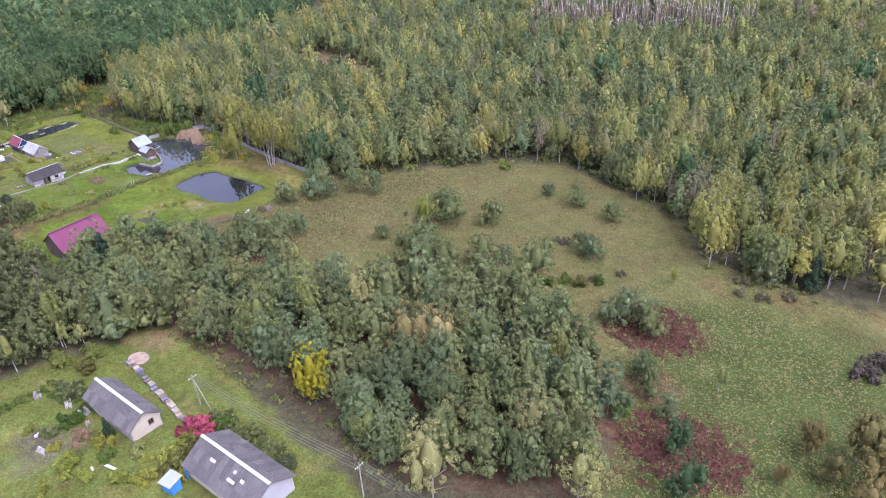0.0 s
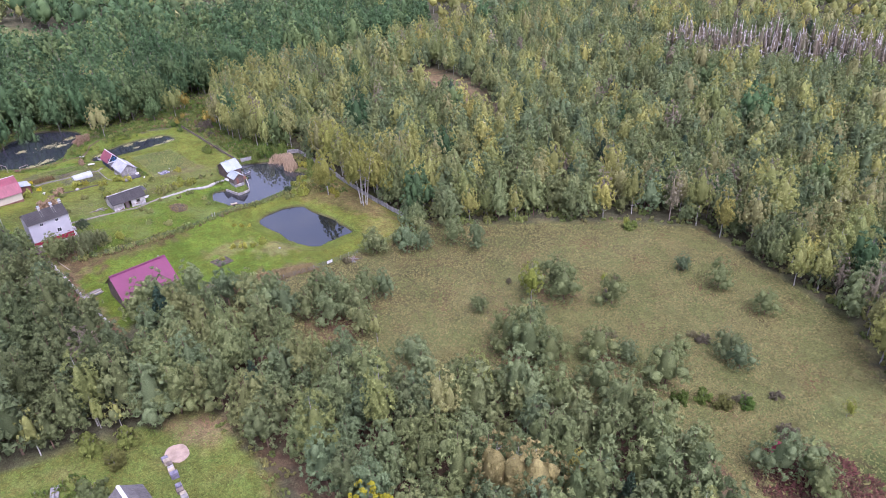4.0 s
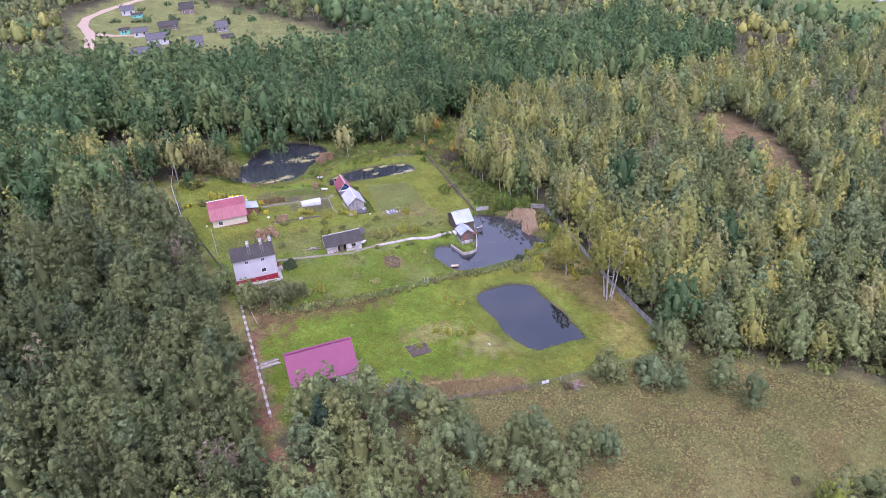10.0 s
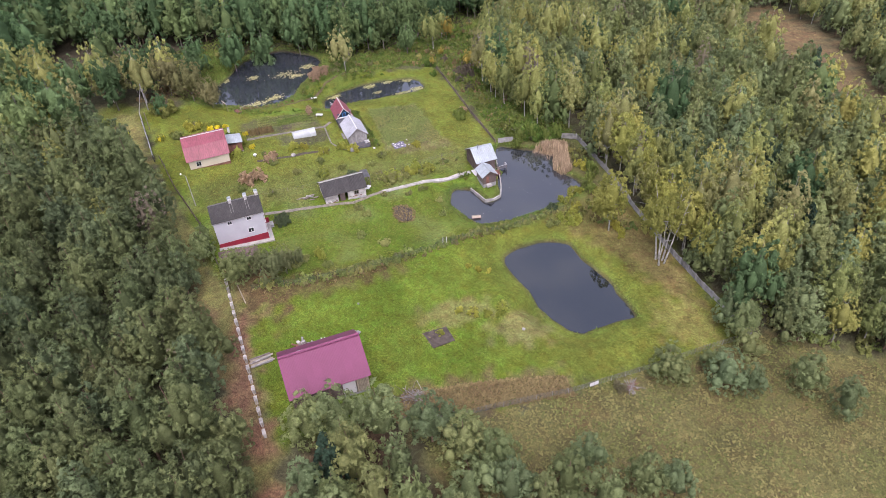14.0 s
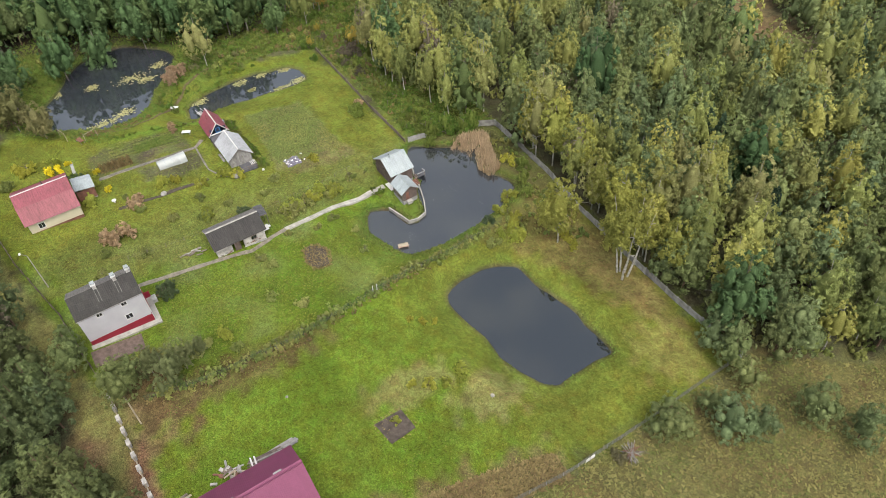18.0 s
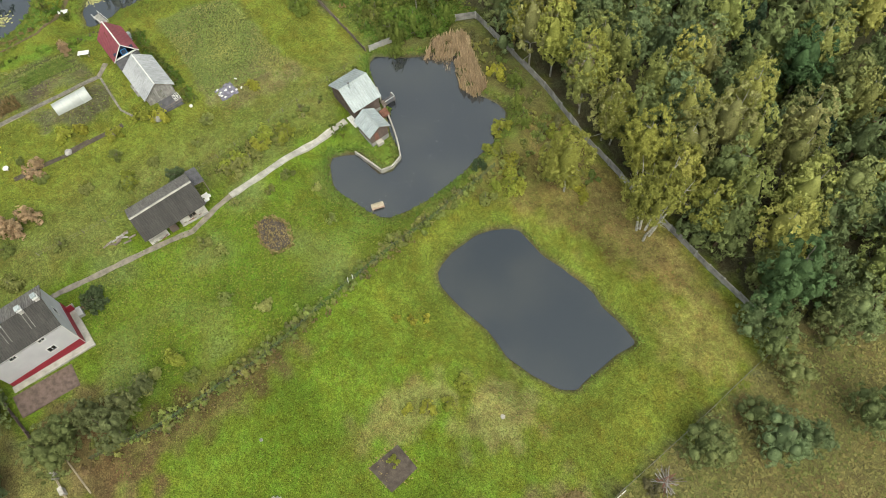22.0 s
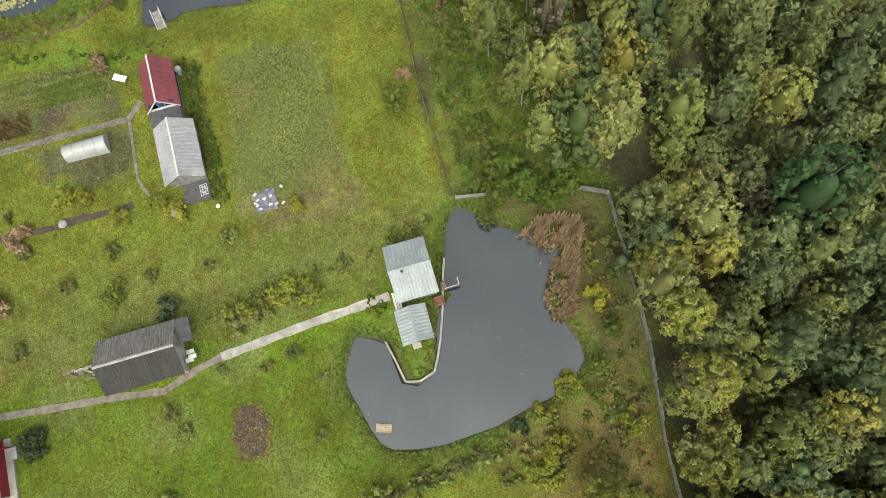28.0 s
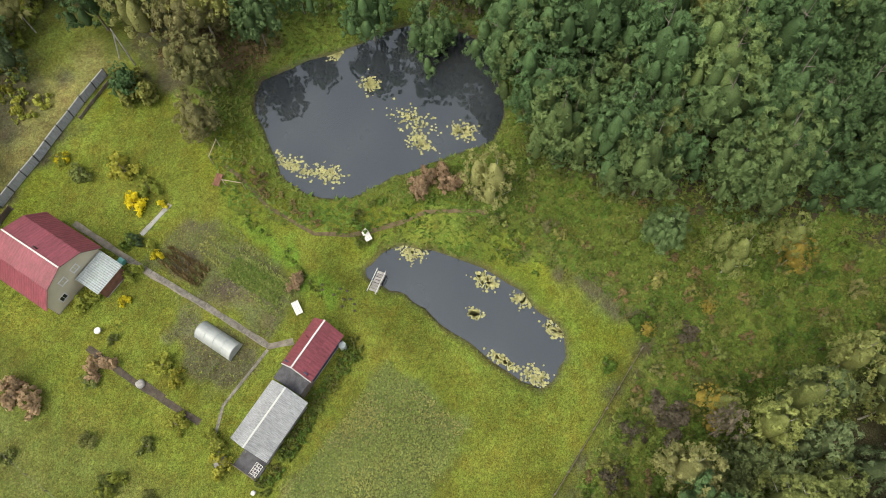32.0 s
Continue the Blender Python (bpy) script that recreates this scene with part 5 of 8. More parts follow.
# red-roofed shed, joined to a slate-roofed one
red = empty("red_roofed_shed", "shed with faded red metal roof and blue gable window", "shed", at=(-237.2, 81.3, -6.5), turn=0)
rf = shell(red, 5.6, 3.4, 2.2, 4.2, NAVY_BOARD, {"east": [(1.2, 1.9, 2.25, 3.1)]}, thick=0.15, gable=NAVY_BOARD)
gable_roof(red, 5.6, 3.4, 2.2, 4.2, 0.35, RED_METAL, 5, 2, waves=3, cap=WHITE_PAINT, cap_w=0.10, depth=0.02)
window(red, rf["east"], 1.2, 1.9, 2.25, 3.1, frame_mat=BLUE_PAINT)
for s in (-1, 1):
    rods("barge_board", [((2.8 + 0.36, 0, 4.36), (2.8 + 0.36, s * 2.05, 1.95))], 0.07, WHITE_PAINT, red)
boxed("sill_board", 2.82, 3.05, -1.7, 1.7, 2.02, 2.16, WHITE_PAINT, red)
rods("stove_pipe", [((-0.6, -0.7, 3.2), (-0.6, -0.7, 4.5))], 0.07, RUSTY, red)
rods("water_butt", [((-2.3, 2.25, -0.3), (-2.3, 2.25, 0.95))], 0.42, ZINC, red, "pale water butt", sides=12)
boxed("link_roof", 2.9, 4.95, -1.9, 1.9, 1.75, 1.85, TARRED, red, "flat tarred link roof")
for s in (-1, 1):
    boxed("link_wall", 2.85, 4.9, s * 1.75 - 0.05, s * 1.75 + 0.05, -0.5, 1.75, OLD_WOOD, red)

slate_shed = empty("slate_roofed_shed", "grey shed with pale slate roof and open dark porch", "shed", at=(-228.3, 81.9, -6.6), turn=0)
gf = shell(slate_shed, 6.8, 4.2, 2.0, 3.7, GREY_WOOD, {"east": [(1.6, 2.6, 0.0, 1.9)]}, thick=0.15)
gable_roof(slate_shed, 6.8, 4.2, 2.0, 3.7, 0.35, PALE_SLATE, 7, 2, waves=6, cap=WHITE_PAINT, cap_w=0.10, depth=0.035)
planks(slate_shed, "board", gf["east"], 3.9, 2.0, 18, GREY_WOOD, profile=lambda u: 2.0 + 1.5 * (1 - abs(u - 1.95) / 1.95))
boxed("porch_floor", 3.44, 6.0, -2.1, 2.2, -0.45, 0.18, TARRED, slate_shed, "dark porch floor")
for py in (-2.0, 0.4, 2.1):
    rods("porch_post", [((5.9, py, 0.1), (5.9, py, 1.1))], 0.05, OLD_WOOD, slate_shed)
rods("porch_rail", [((5.9, -2.0, 1.05), (5.9, 2.1, 1.05)), ((5.9, -2.0, 0.6), (5.9, 2.1, 0.6))], 0.035, OLD_WOOD, slate_shed)
lattice = [((4.3 + 0.32 * i, 1.2, 0.75), (4.3 + 0.32 * i, 2.1, 0.95)) for i in range(5)] + [((4.3, 1.2 + 0.3 * j, 0.8 + 0.05 * j), (5.7, 1.2 + 0.3 * j, 0.8 + 0.05 * j)) for j in range(4)] + [((4.3, 1.2, 0.78), (5.0, 2.1, 0.97)), ((5.0, 1.2, 0.78), (5.7, 2.1, 0.97))]
rods("lattice", lattice, 0.035, WHITE_PAINT, slate_shed, "white lattice panel", sides=4)
for i in range(5):
    boxed("shed_junk", 2.0 + 0.6 * i - 4.2, 2.5 + 0.6 * i - 4.2, -2.75, -2.3, -0.3, 0.3 + 0.12 * (i % 3), GREY_WOOD, slate_shed, "stacked grey boards along the wall", bevel=0.03)

# house with the red mansard roof
rh = empty("red_mansard_house", "cream house with a red metal mansard roof", "house", at=(-229.2, 49.4, -3.9), turn=90)
RL, RW, RE = 8.4, 8.4, 2.6
MB, MZ, MR = 2.7, 4.7, 5.8
crest = lambda ln: [(ln, RE + 0.1), (ln / 2 + MB, MZ), (ln / 2, MR), (ln / 2 - MB, MZ), (0, RE + 0.1)]
rfm = shell(rh, RL, RW, RE, MR, CREAM_PLASTER, {"east": [(1.2, 2.0, 0.9, 1.8), (5.4, 6.2, 0.9, 1.8)], "front": [(1.5, 2.4, 0.9, 1.9)]}, thick=0.25, gable_crest=crest)
for u0 in (1.2, 5.4):
    window(rh, rfm["east"], u0, u0 + 0.8, 0.9, 1.8)
for u0 in (2.6, 4.5):
    window(rh, rfm["east"] @ pose(0, -0.06, 0), u0, u0 + 0.8, 3.0, 3.8, thick=0.05)
window(rh, rfm["front"], 1.5, 2.4, 0.9, 1.9)
for s in (-1, 1):
    lo = RW / 2 + 0.35
    a, b = (-RL / 2 - 0.4, RL / 2 + 0.3) if s < 0 else (RL / 2 + 0.3, -RL / 2 - 0.4)
    slope(rh, (a, s * lo, RE - 0.15), (b, s * lo, RE - 0.15), (b, s * MB, MZ + 0.1), (a, s * MB, MZ + 0.1), 8, 1, RED_METAL, 3, 0.02)
    slope(rh, (a, s * MB, MZ + 0.12), (b, s * MB, MZ + 0.12), (b, 0, MR + 0.12), (a, 0, MR + 0.12), 8, 1, RED_METAL, 3, 0.02)
ridge_cap(rh, (-RL / 2 - 0.4, 0, MR + 0.15), (RL / 2 + 0.3, 0, MR + 0.15), WHITE_PAINT, 0.12)
rods("stove_pipe", [((0.6, 0.4, 5.5), (0.6, 0.4, 6.5))], 0.10, DARK_METAL, rh)
boxed("plinth", -RL / 2, RL / 2, -RW / 2 - 0.06, -RW / 2 - 0.003, -0.4, 0.45, RUSTY, rh, "brown plinth")
annex = empty("zinc_roofed_annex", "small lean-to annex with a corrugated zinc roof", "annex", at=(-231.3, 55.4, -4.2), turn=90)
shell(annex, 3.0, 3.6, 2.0, 2.05, RUSTY, thick=0.12)
slope(annex, (1.75, -2.1, 2.15), (1.75, 2.1, 2.15), (-1.5, 2.1, 2.6), (-1.5, -2.1, 2.6), 4, 2, ZINC, 4)
boxed("green_tank", -0.3, 0.5, 2.2, 2.9, 0.0, 0.8, material("teal_plastic", (0.10, 0.30, 0.28), 0.5, vary=0.1), annex, "teal plastic tank", bevel=0.08)

# greenhouse
gh = empty("greenhouse", "arched polycarbonate greenhouse beside the garden path", "greenhouse", at=(-232.4, 71.0, -5.75), turn=90)
for i in range(4):
    bm = bmesh.new()
    rings = []
    for x in (-2.6 + 1.3 * i + 0.01, -2.6 + 1.3 * (i + 1) - 0.01):
        rings.append([[bm.verts.new((x, r * math.cos(q) * 1.05, max(0, r * 1.35 * math.sin(q)))) for q in np.linspace(0, math.pi, 13)] for r in (1.10, 1.08)])
    for j in range(12):
        bm.faces.new((rings[0][0][j], rings[1][0][j], rings[1][0][j + 1], rings[0][0][j + 1]))
        bm.faces.new((rings[0][1][j + 1], rings[1][1][j + 1], rings[1][1][j], rings[0][1][j]))
    part("cover_sheet", bm, POLYCARB, gh, smooth=True)
for i in range(5):
    x = -2.6 + 1.3 * i
    pts = [(x, 1.18 * math.cos(q), 1.51 * math.sin(q)) for q in np.linspace(0, math.pi, 13)]
    rods("hoop", list(zip(pts, pts[1:])), 0.03, ZINC, gh, sides=4)
for x in (-2.6, 2.6):
    V = [(x, 1.14 * math.cos(q), 1.46 * math.sin(q)) for q in np.linspace(0, math.pi, 13)]
    V += [(x * 0.99, y, z) for _, y, z in V]
    mesh_part("end_panel", V, [range(13), range(25, 12, -1)] + [(i, i + 1, i + 14, i + 13) for i in range(12)] + [(12, 0, 13, 25)], POLYCARB, gh)

# houses of the first farmstead
h1 = empty("white_gabled_house", "low house with white gable and streaked slate roof", "house", at=(-95.9, 33.1, -2.35), turn=0)
AL, AW, AE, AR = 13.2, 5.2, 2.5, 4.4
af = shell(h1, AL, AW, AE, AR, OLD_PLASTER, {"east": [(3.0, 3.7, 1.3, 2.2)], "front": [(2.0, 2.8, 0.8, 1.7)]}, thick=0.2, gable=CREAM_PLASTER)
gable_roof(h1, AL, AW, AE, AR, 0.4, STREAKED_SLATE, 12, 2, cap=WHITE_PAINT, cap_w=0.26)
window(h1, af["east"], 3.0, 3.7, 1.3, 2.2, frame_mat=RUSTY)
window(h1, af["front"], 2.0, 2.8, 0.8, 1.7)
boxed("white_slab", 3.0, 4.4, 0.9, 1.5, 0, 0.05, WHITE_PAINT, h1, "white sheet lying on the roof", pose(0, 0, 3.98, -36, 0, 0))
h2 = empty("dark_roofed_house", "house with dark slate roof and broken white patches", "house", at=(-69.3, 35.6, -2.6), turn=0)
DL, DW, DE, DR = 14.5, 7.8, 2.7, 5.0
df = shell(h2, DL, DW, DE, DR, CREAM_PLASTER, {"front": [(1.0, 1.8, 1.0, 1.9)]}, thick=0.22, gable=WHITE_PLASTER)
gable_roof(h2, DL, DW, DE, DR, 0.45, STREAKED_SLATE, 13, 3, cap=WHITE_PAINT, cap_w=0.26)
window(h2, df["front"], 1.0, 1.8, 1.0, 1.9)
boxed("blue_panel", -DL / 2 - 0.05, -DL / 2 + 0.9, -DW / 2 - 0.5, -DW / 2 - 0.42, 0.4, 2.2, BLUE_PAINT, h2, "blue painted panel")
for px, py, w in ((-3.6, -1.9, 1.1), (1.0, -2.6, 1.5), (1.3, -1.5, 0.5), (3.2, -1.9, 0.7)):
    boxed("white_patch", px, px + w, py, py + 0.45, 0, 0.06, WHITE_PAINT, h2, "white broken roof patch", pose(0, py, 5.23 + py * 0.59, 30.5, 0, 0) @ pose(0, -py, 0))
bs = empty("blue_shed", "little blue shed with a pale turquoise roof", "shed", at=(-76.0, 28.7, -2.0), turn=8)
shell(bs, 2.0, 1.8, 1.8, 1.85, BLUE_PAINT, thick=0.1)
slope(bs, (-1.25, -1.2, 1.9), (1.25, -1.2, 1.9), (1.25, 1.2, 2.25), (-1.25, 1.2, 2.25), 2, 1, ZINC, 3)

# the village beyond the alder wood
VILLAGE_HOUSES = [
    (-446, 36, 10, 7, 3, 5.2, 0), (-417, 31, 13, 8, 2.8, 5.4, 0), (-469, 69, 6, 6, 2.8, 5.6, 1), (-435, 54, 6, 5, 2.6, 5.0, 1),
    (-466, 28, 7, 5, 2.6, 4.4, 0), (-482, 42, 10, 6, 2.4, 4.2, 2), (-528, 21, 7, 6, 3, 5, 0), (-527, 54, 8, 7, 3, 6, 2), (-474, 20, 5, 4, 2.2, 3, 3),
    (-518, 26, 6, 3, 2.0, 2.6, 3), (-452, 70, 6, 3, 1.2, 2.0, 2), (-398, 486, 9, 7, 3, 5, 0), (-386, 505, 10, 7, 3, 5, 3), (-404, 470, 8, 6, 3, 5, 0), (-380, 530, 9, 7, 3, 5, 1), (-366, 545, 9, 7, 3, 5, 2),
]
TEAL = material("teal_paint", (0.10, 0.42, 0.36), 0.6, vary=0.1)
for x, y, L, W, e, r, tone in VILLAGE_HOUSES:
    v = empty("village_house", ("white", "grey-roofed wooden", "weathered grey", "teal-painted")[tone] + " house of the distant village", "house", "village houses", at=(x, y, ground_at(x, y)), turn=90)
    fr = shell(v, L, W, e, r, (WHITE_PLASTER, GREY_WOOD, OLD_WOOD, TEAL)[tone], {"front": [(1.2, 2.0, 0.8, e - 0.4), (L - 2.2, L - 1.4, 0.8, e - 0.4)]}, thick=0.25)
    window(v, fr["front"], 1.2, 2.0, 0.8, e - 0.4)
    window(v, fr["front"], L - 2.2, L - 1.4, 0.8, e - 0.4)
    gable_roof(v, L, W, e, r, 0.4, TARRED if tone < 2 else SLATE, 3, 1, waves=0)


# ---- paths, fences and yard things ----
def strip(name, pts, width, mat, label, category, lift=0.05, thick=0.12, kind="structure", step=1.0):
    """A band of ground that follows a line and lies on the land."""
    p = [Vector(q) for q in pts]
    line = []
    for a, b in zip(p, p[1:]):
        n = max(1, int((b - a).length / step))
        line += [a.lerp(b, i / n) for i in range(n)]
    line.append(p[-1])
    V, F = [], []
    for i, q in enumerate(line):
        d = (line[min(i + 1, len(line) - 1)] - line[max(i - 1, 0)]).normalized()
        side = Vector((-d.y, d.x)) * width / 2 * (1 + 0.12 * math.sin(i * 1.7))
        for s in (1, -1):
            e = q + side * s
            z = ground_at(e.x, e.y)
            V += [(e.x, e.y, z + lift), (e.x, e.y, z + lift - thick)]
    for i in range(len(line) - 1):
        a = 4 * i
        F += [(a, a + 2, a + 6, a + 4), (a + 1, a, a + 4, a + 5), (a + 2, a + 3, a + 7, a + 6)]
    return tagged(mesh_part(name, V, F, mat), label, category, kind=kind)


def slabs(owner, pts, width, length, mat, seed):
    """Concrete slabs laid end to end along a line, each a piece."""
    r = random.Random(seed)
    bm = bmesh.new()
    box(bm, -length / 2 + 0.02, length / 2 - 0.02, -width / 2, width / 2, -0.10, 0.06)
    bmesh.ops.bevel(bm, geom=bm.edges[:], offset=0.015, segments=1, affect="EDGES")
    me = bpy.data.meshes.new("paving_slab")
    bm.to_mesh(me)
    bm.free()
    me.materials.append(mat)
    for a, b in zip(pts, pts[1:]):
        a, b = Vector(a), Vector(b)
        n = max(1, round((b - a).length / length))
        ang = math.degrees(math.atan2(b.y - a.y, b.x - a.x))
        for i in range(n):
            q = a.lerp(b, (i + 0.5) / n)
            d = (b - a).normalized() * length / 2
            tilt = math.degrees(math.atan2(ground_at(q.x + d.x, q.y + d.y) - ground_at(q.x - d.x, q.y - d.y), length))
            s = new("paving_slab", me)
            s.parent = owner
            s.matrix_basis = pose(q.x, q.y, ground_at(q.x, q.y) + 0.06, 0, 0, ang + r.uniform(-1.5, 1.5)) @ pose(0, 0, 0, r.uniform(-1, 1), -tilt, 0)


GREY_PAVING = material("mossy_grey_paving", (0.14, 0.13, 0.118), 0.95, vary=0.35, scale=3, fine=9, per_piece=0.15)
walkway = strip("garden_walk", [(-203.6, 81.2), (-204.3, 88.4), (-205.0, 95), (-205.3, 101.2)], 1.0, PALE_CONCRETE, "pale concrete slab walk to the bathhouse", "path", lift=0.03)
slabs(walkway, [(-203.6, 81.2), (-204.3, 88.4), (-205.0, 95), (-205.3, 101.2)], 0.95, 1.15, PALE_CONCRETE, 4)
strip("earth_walk", [(-203.9, 50), (-203.7, 57), (-202.9, 64), (-202.4, 69), (-201.6, 74.4), (-203.0, 78.6), (-203.6, 81.2)], 0.8, WORN_PATH, "worn grey earth walk past the hut", "path")
garden_walk = strip("garden_walk", [(-234.6, 47), (-234.5, 58.5), (-234.9, 67), (-235.0, 76.2), (-237.0, 78.2)], 0.75, WORN_PATH, "grey paved walk through the vegetable garden", "path")
slabs(garden_walk, [(-234.6, 55.5), (-234.9, 67), (-235.0, 76.2)], 0.6, 0.9, GREY_PAVING, 5)
strip("narrow_walk", [(-234.6, 76.3), (-230, 76.1), (-226.8, 76.0), (-223.5, 77.4), (-222.6, 78.8)], 0.32, GREY_PAVING, "narrow concrete kerb walk", "path")
strip("narrow_walk", [(-237.8, 54.8), (-242.9, 55.0)], 0.55, CONCRETE, "short concrete walk between flower beds", "path")
strip("pond_walk", [(-250.8, 57.5), (-250.6, 60), (-249.2, 65.2), (-249.2, 72.5), (-251.5, 75.8), (-255, 78.6), (-259.3, 82.2), (-262.9, 88.0), (-263, 92)], 0.45, material("rust_brown_earth", (0.100, 0.076, 0.045), 0.95, vary=0.3, scale=3), "rust-brown trodden walk round the pond", "path", lift=0.06)
strip("village_road", [(-396, 14), (-420, 8), (-450, 4), (-476, 3), (-500, -2), (-522, -1), (-545, 8), (-583, 30), (-640, 52)], 5.0, SAND, "sandy village road", "road", lift=0.12, step=5)
strip("village_road", [(-476, 4), (-470, 14), (-468, 26)], 4.0, SAND, "sandy village side road", "road", lift=0.14, step=5)
for pts, w in (([(-223.8, 59), (-223.6, 66), (-224.0, 75)], 0.7), ([(-223.9, 66.4), (-224, 70)], 0.8)):
    strip("garden_ditch", pts, w, DIRT, "dark dug strip of garden earth", "soil", lift=0.05)


def patch(name, outline, mat, label, category, lift=0.05):
    o = rounded(outline, 3) if len(outline) > 4 else np.array(outline, float)
    V = [(x, y, ground_at(x, y) + lift) for x, y in o] + [(x, y, ground_at(x, y) - 0.1) for x, y in o]
    n = len(o)
    return tagged(mesh_part(name, V, [range(n)] + [(i + n, (i + 1) % n + n, (i + 1) % n, i) for i in range(n)], mat), label, category, kind="structure")


patch("dug_patch", [(-162.0, 75.2), (-162.2, 79.3), (-158.7, 79.5), (-158.3, 75.7)], DIRT, "square patch of dug dark soil in the lawn", "soil", 0.09)
patch("sand_circle", [(-108.6, 41.2), (-110.4, 42.6), (-109.5, 44.6), (-107, 44.4), (-106.2, 42.4)], SAND, "round patch of bare sand", "sand", 0.09)
patch("paved_yard", [(-193.9, 47.2), (-193.8, 54.2), (-190.6, 54.0), (-190.8, 47.2)], material("brown_paving", (0.11, 0.080, 0.070), 0.9, vary=0.3, scale=3), "brown paved yard before the house", "paving", 0.10)
patch("dug_patch", [(-197.2, 81.8), (-197.4, 83.2), (-195.6, 84.6), (-193.4, 84.0), (-192.2, 83.6), (-192.4, 81.6), (-194.6, 81.0)], DIRT, "square of dug soil in the orchard", "soil", 0.10)


def fence_line(name, pts, panel, height, panel_mat, post_mat, label, thick=0.06, lean=0.0, post=0.09, gap=0.02, seed=1, cap=0.1):
    """A fence of panels between posts along a line."""
    f = empty(name, label, "fence")
    r = random.Random(seed)
    bm = bmesh.new()
    box(bm, gap, panel - gap, -thick / 2, thick / 2, 0.05, height)
    bmesh.ops.bevel(bm, geom=bm.edges[:], offset=0.012, segments=1, affect="EDGES")
    pm = bpy.data.meshes.new("panel")
    bm.to_mesh(pm)
    bm.free()
    pm.materials.append(panel_mat)
    bm = bmesh.new()
    box(bm, -post, post, -post, post, -0.4, height + cap)
    bmesh.ops.bevel(bm, geom=bm.edges[:], offset=0.015, segments=1, affect="EDGES")
    om = bpy.data.meshes.new("post")
    bm.to_mesh(om)
    bm.free()
    om.materials.append(post_mat)
    for a, b in zip(pts, pts[1:]):
        a, b = Vector(a), Vector(b)
        n = max(1, round((b - a).length / panel))
        ang = math.degrees(math.atan2(b.y - a.y, b.x - a.x))
        for i in range(n):
            q, e = a.lerp(b, i / n), a.lerp(b, (i + 1) / n)
            z, ze = ground_at(q.x, q.y), ground_at(e.x, e.y)
            for nm, me in (("post", om), ("panel", pm)):
                o = new(nm, me)
                o.parent = f
                tilt = -math.degrees(math.atan2(ze - z, panel)) if nm == "panel" else 0
                o.matrix_basis = pose(q.x, q.y, z, 0, 0, ang) @ pose(0, 0, 0, r.uniform(-lean, lean), tilt, 0) @ Matrix.Diagonal(((e - q).length / panel if nm == "panel" else 1, 1, 1, 1))
        if b is not None:
            o = new("post", om)
            o.parent = f
            o.matrix_basis = pose(b.x, b.y, ground_at(b.x, b.y), 0, 0, ang)
    return f


fence_line("concrete_fence", [(-143.4, 124.2), (-155.9, 124.5), (-165.5, 125.1), (-181.0, 126.6), (-192.2, 128.6), (-203, 129.5), (-210.3, 129.8), (-211.7, 126.8)], 2.5, 1.4, FENCE_PANEL, CONCRETE, "grey concrete panel fence along the wood", lean=4, seed=2)
fence_line("concrete_fence", [(-213.8, 116.5), (-214.6, 112.0)], 2.3, 1.3, CONCRETE, PALE_CONCRETE, "short grey concrete fence above the pond", lean=2, seed=3)
fence_line("pale_panel_fence", [(-231.4, 38.2), (-252.9, 36.3)], 2.4, 1.5, PALE_SLATE, DARK_METAL, "pale grey panel fence with dark posts", thick=0.16, seed=4, lean=2)
fence_line("board_fence", [(-258, 113.0), (-244, 112.4), (-230, 111.6), (-215.2, 111.5)], 2.6, 0.9, OLD_WOOD, OLD_WOOD, "low weathered board fence along the field", thick=0.05, seed=5, lean=4)
fence_line("board_fence", [(-232, 39.4), (-218, 41.6), (-203, 45.2), (-193.6, 46.3), (-186.5, 47.4)], 2.4, 1.0, BROWN_WOOD, OLD_WOOD, "dark board fence beside the lane", thick=0.05, seed=6, lean=4)
fence_line("board_fence", [(-254, 37.2), (-246, 38.0)], 2.4, 0.6, OLD_WOOD, OLD_WOOD, "low dark board fence beside the lane", thick=0.05, seed=7, lean=4)


def tube(name, line, r, mat, parent=None):
    """A thin three-sided tube along a line."""
    V, F = [], []
    for i, p in enumerate(line):
        d = (line[min(i + 1, len(line) - 1)] - line[max(i - 1, 0)]).normalized()
        u = d.cross(Vector((0, 0, 1))).normalized()
        w = u.cross(d)
        V += [p + u * r, p - u * r * 0.5 + w * r * 0.87, p - u * r * 0.5 - w * r * 0.87]
    for i in range(len(line) - 1):
        a = 3 * i
        F += [(a, a + 1, a + 4, a + 3), (a + 1, a + 2, a + 5, a + 4), (a + 2, a, a + 3, a + 5)]
    F += [(2, 1, 0), (len(V) - 3, len(V) - 2, len(V) - 1)]
    return mesh_part(name, V, F, mat, parent)


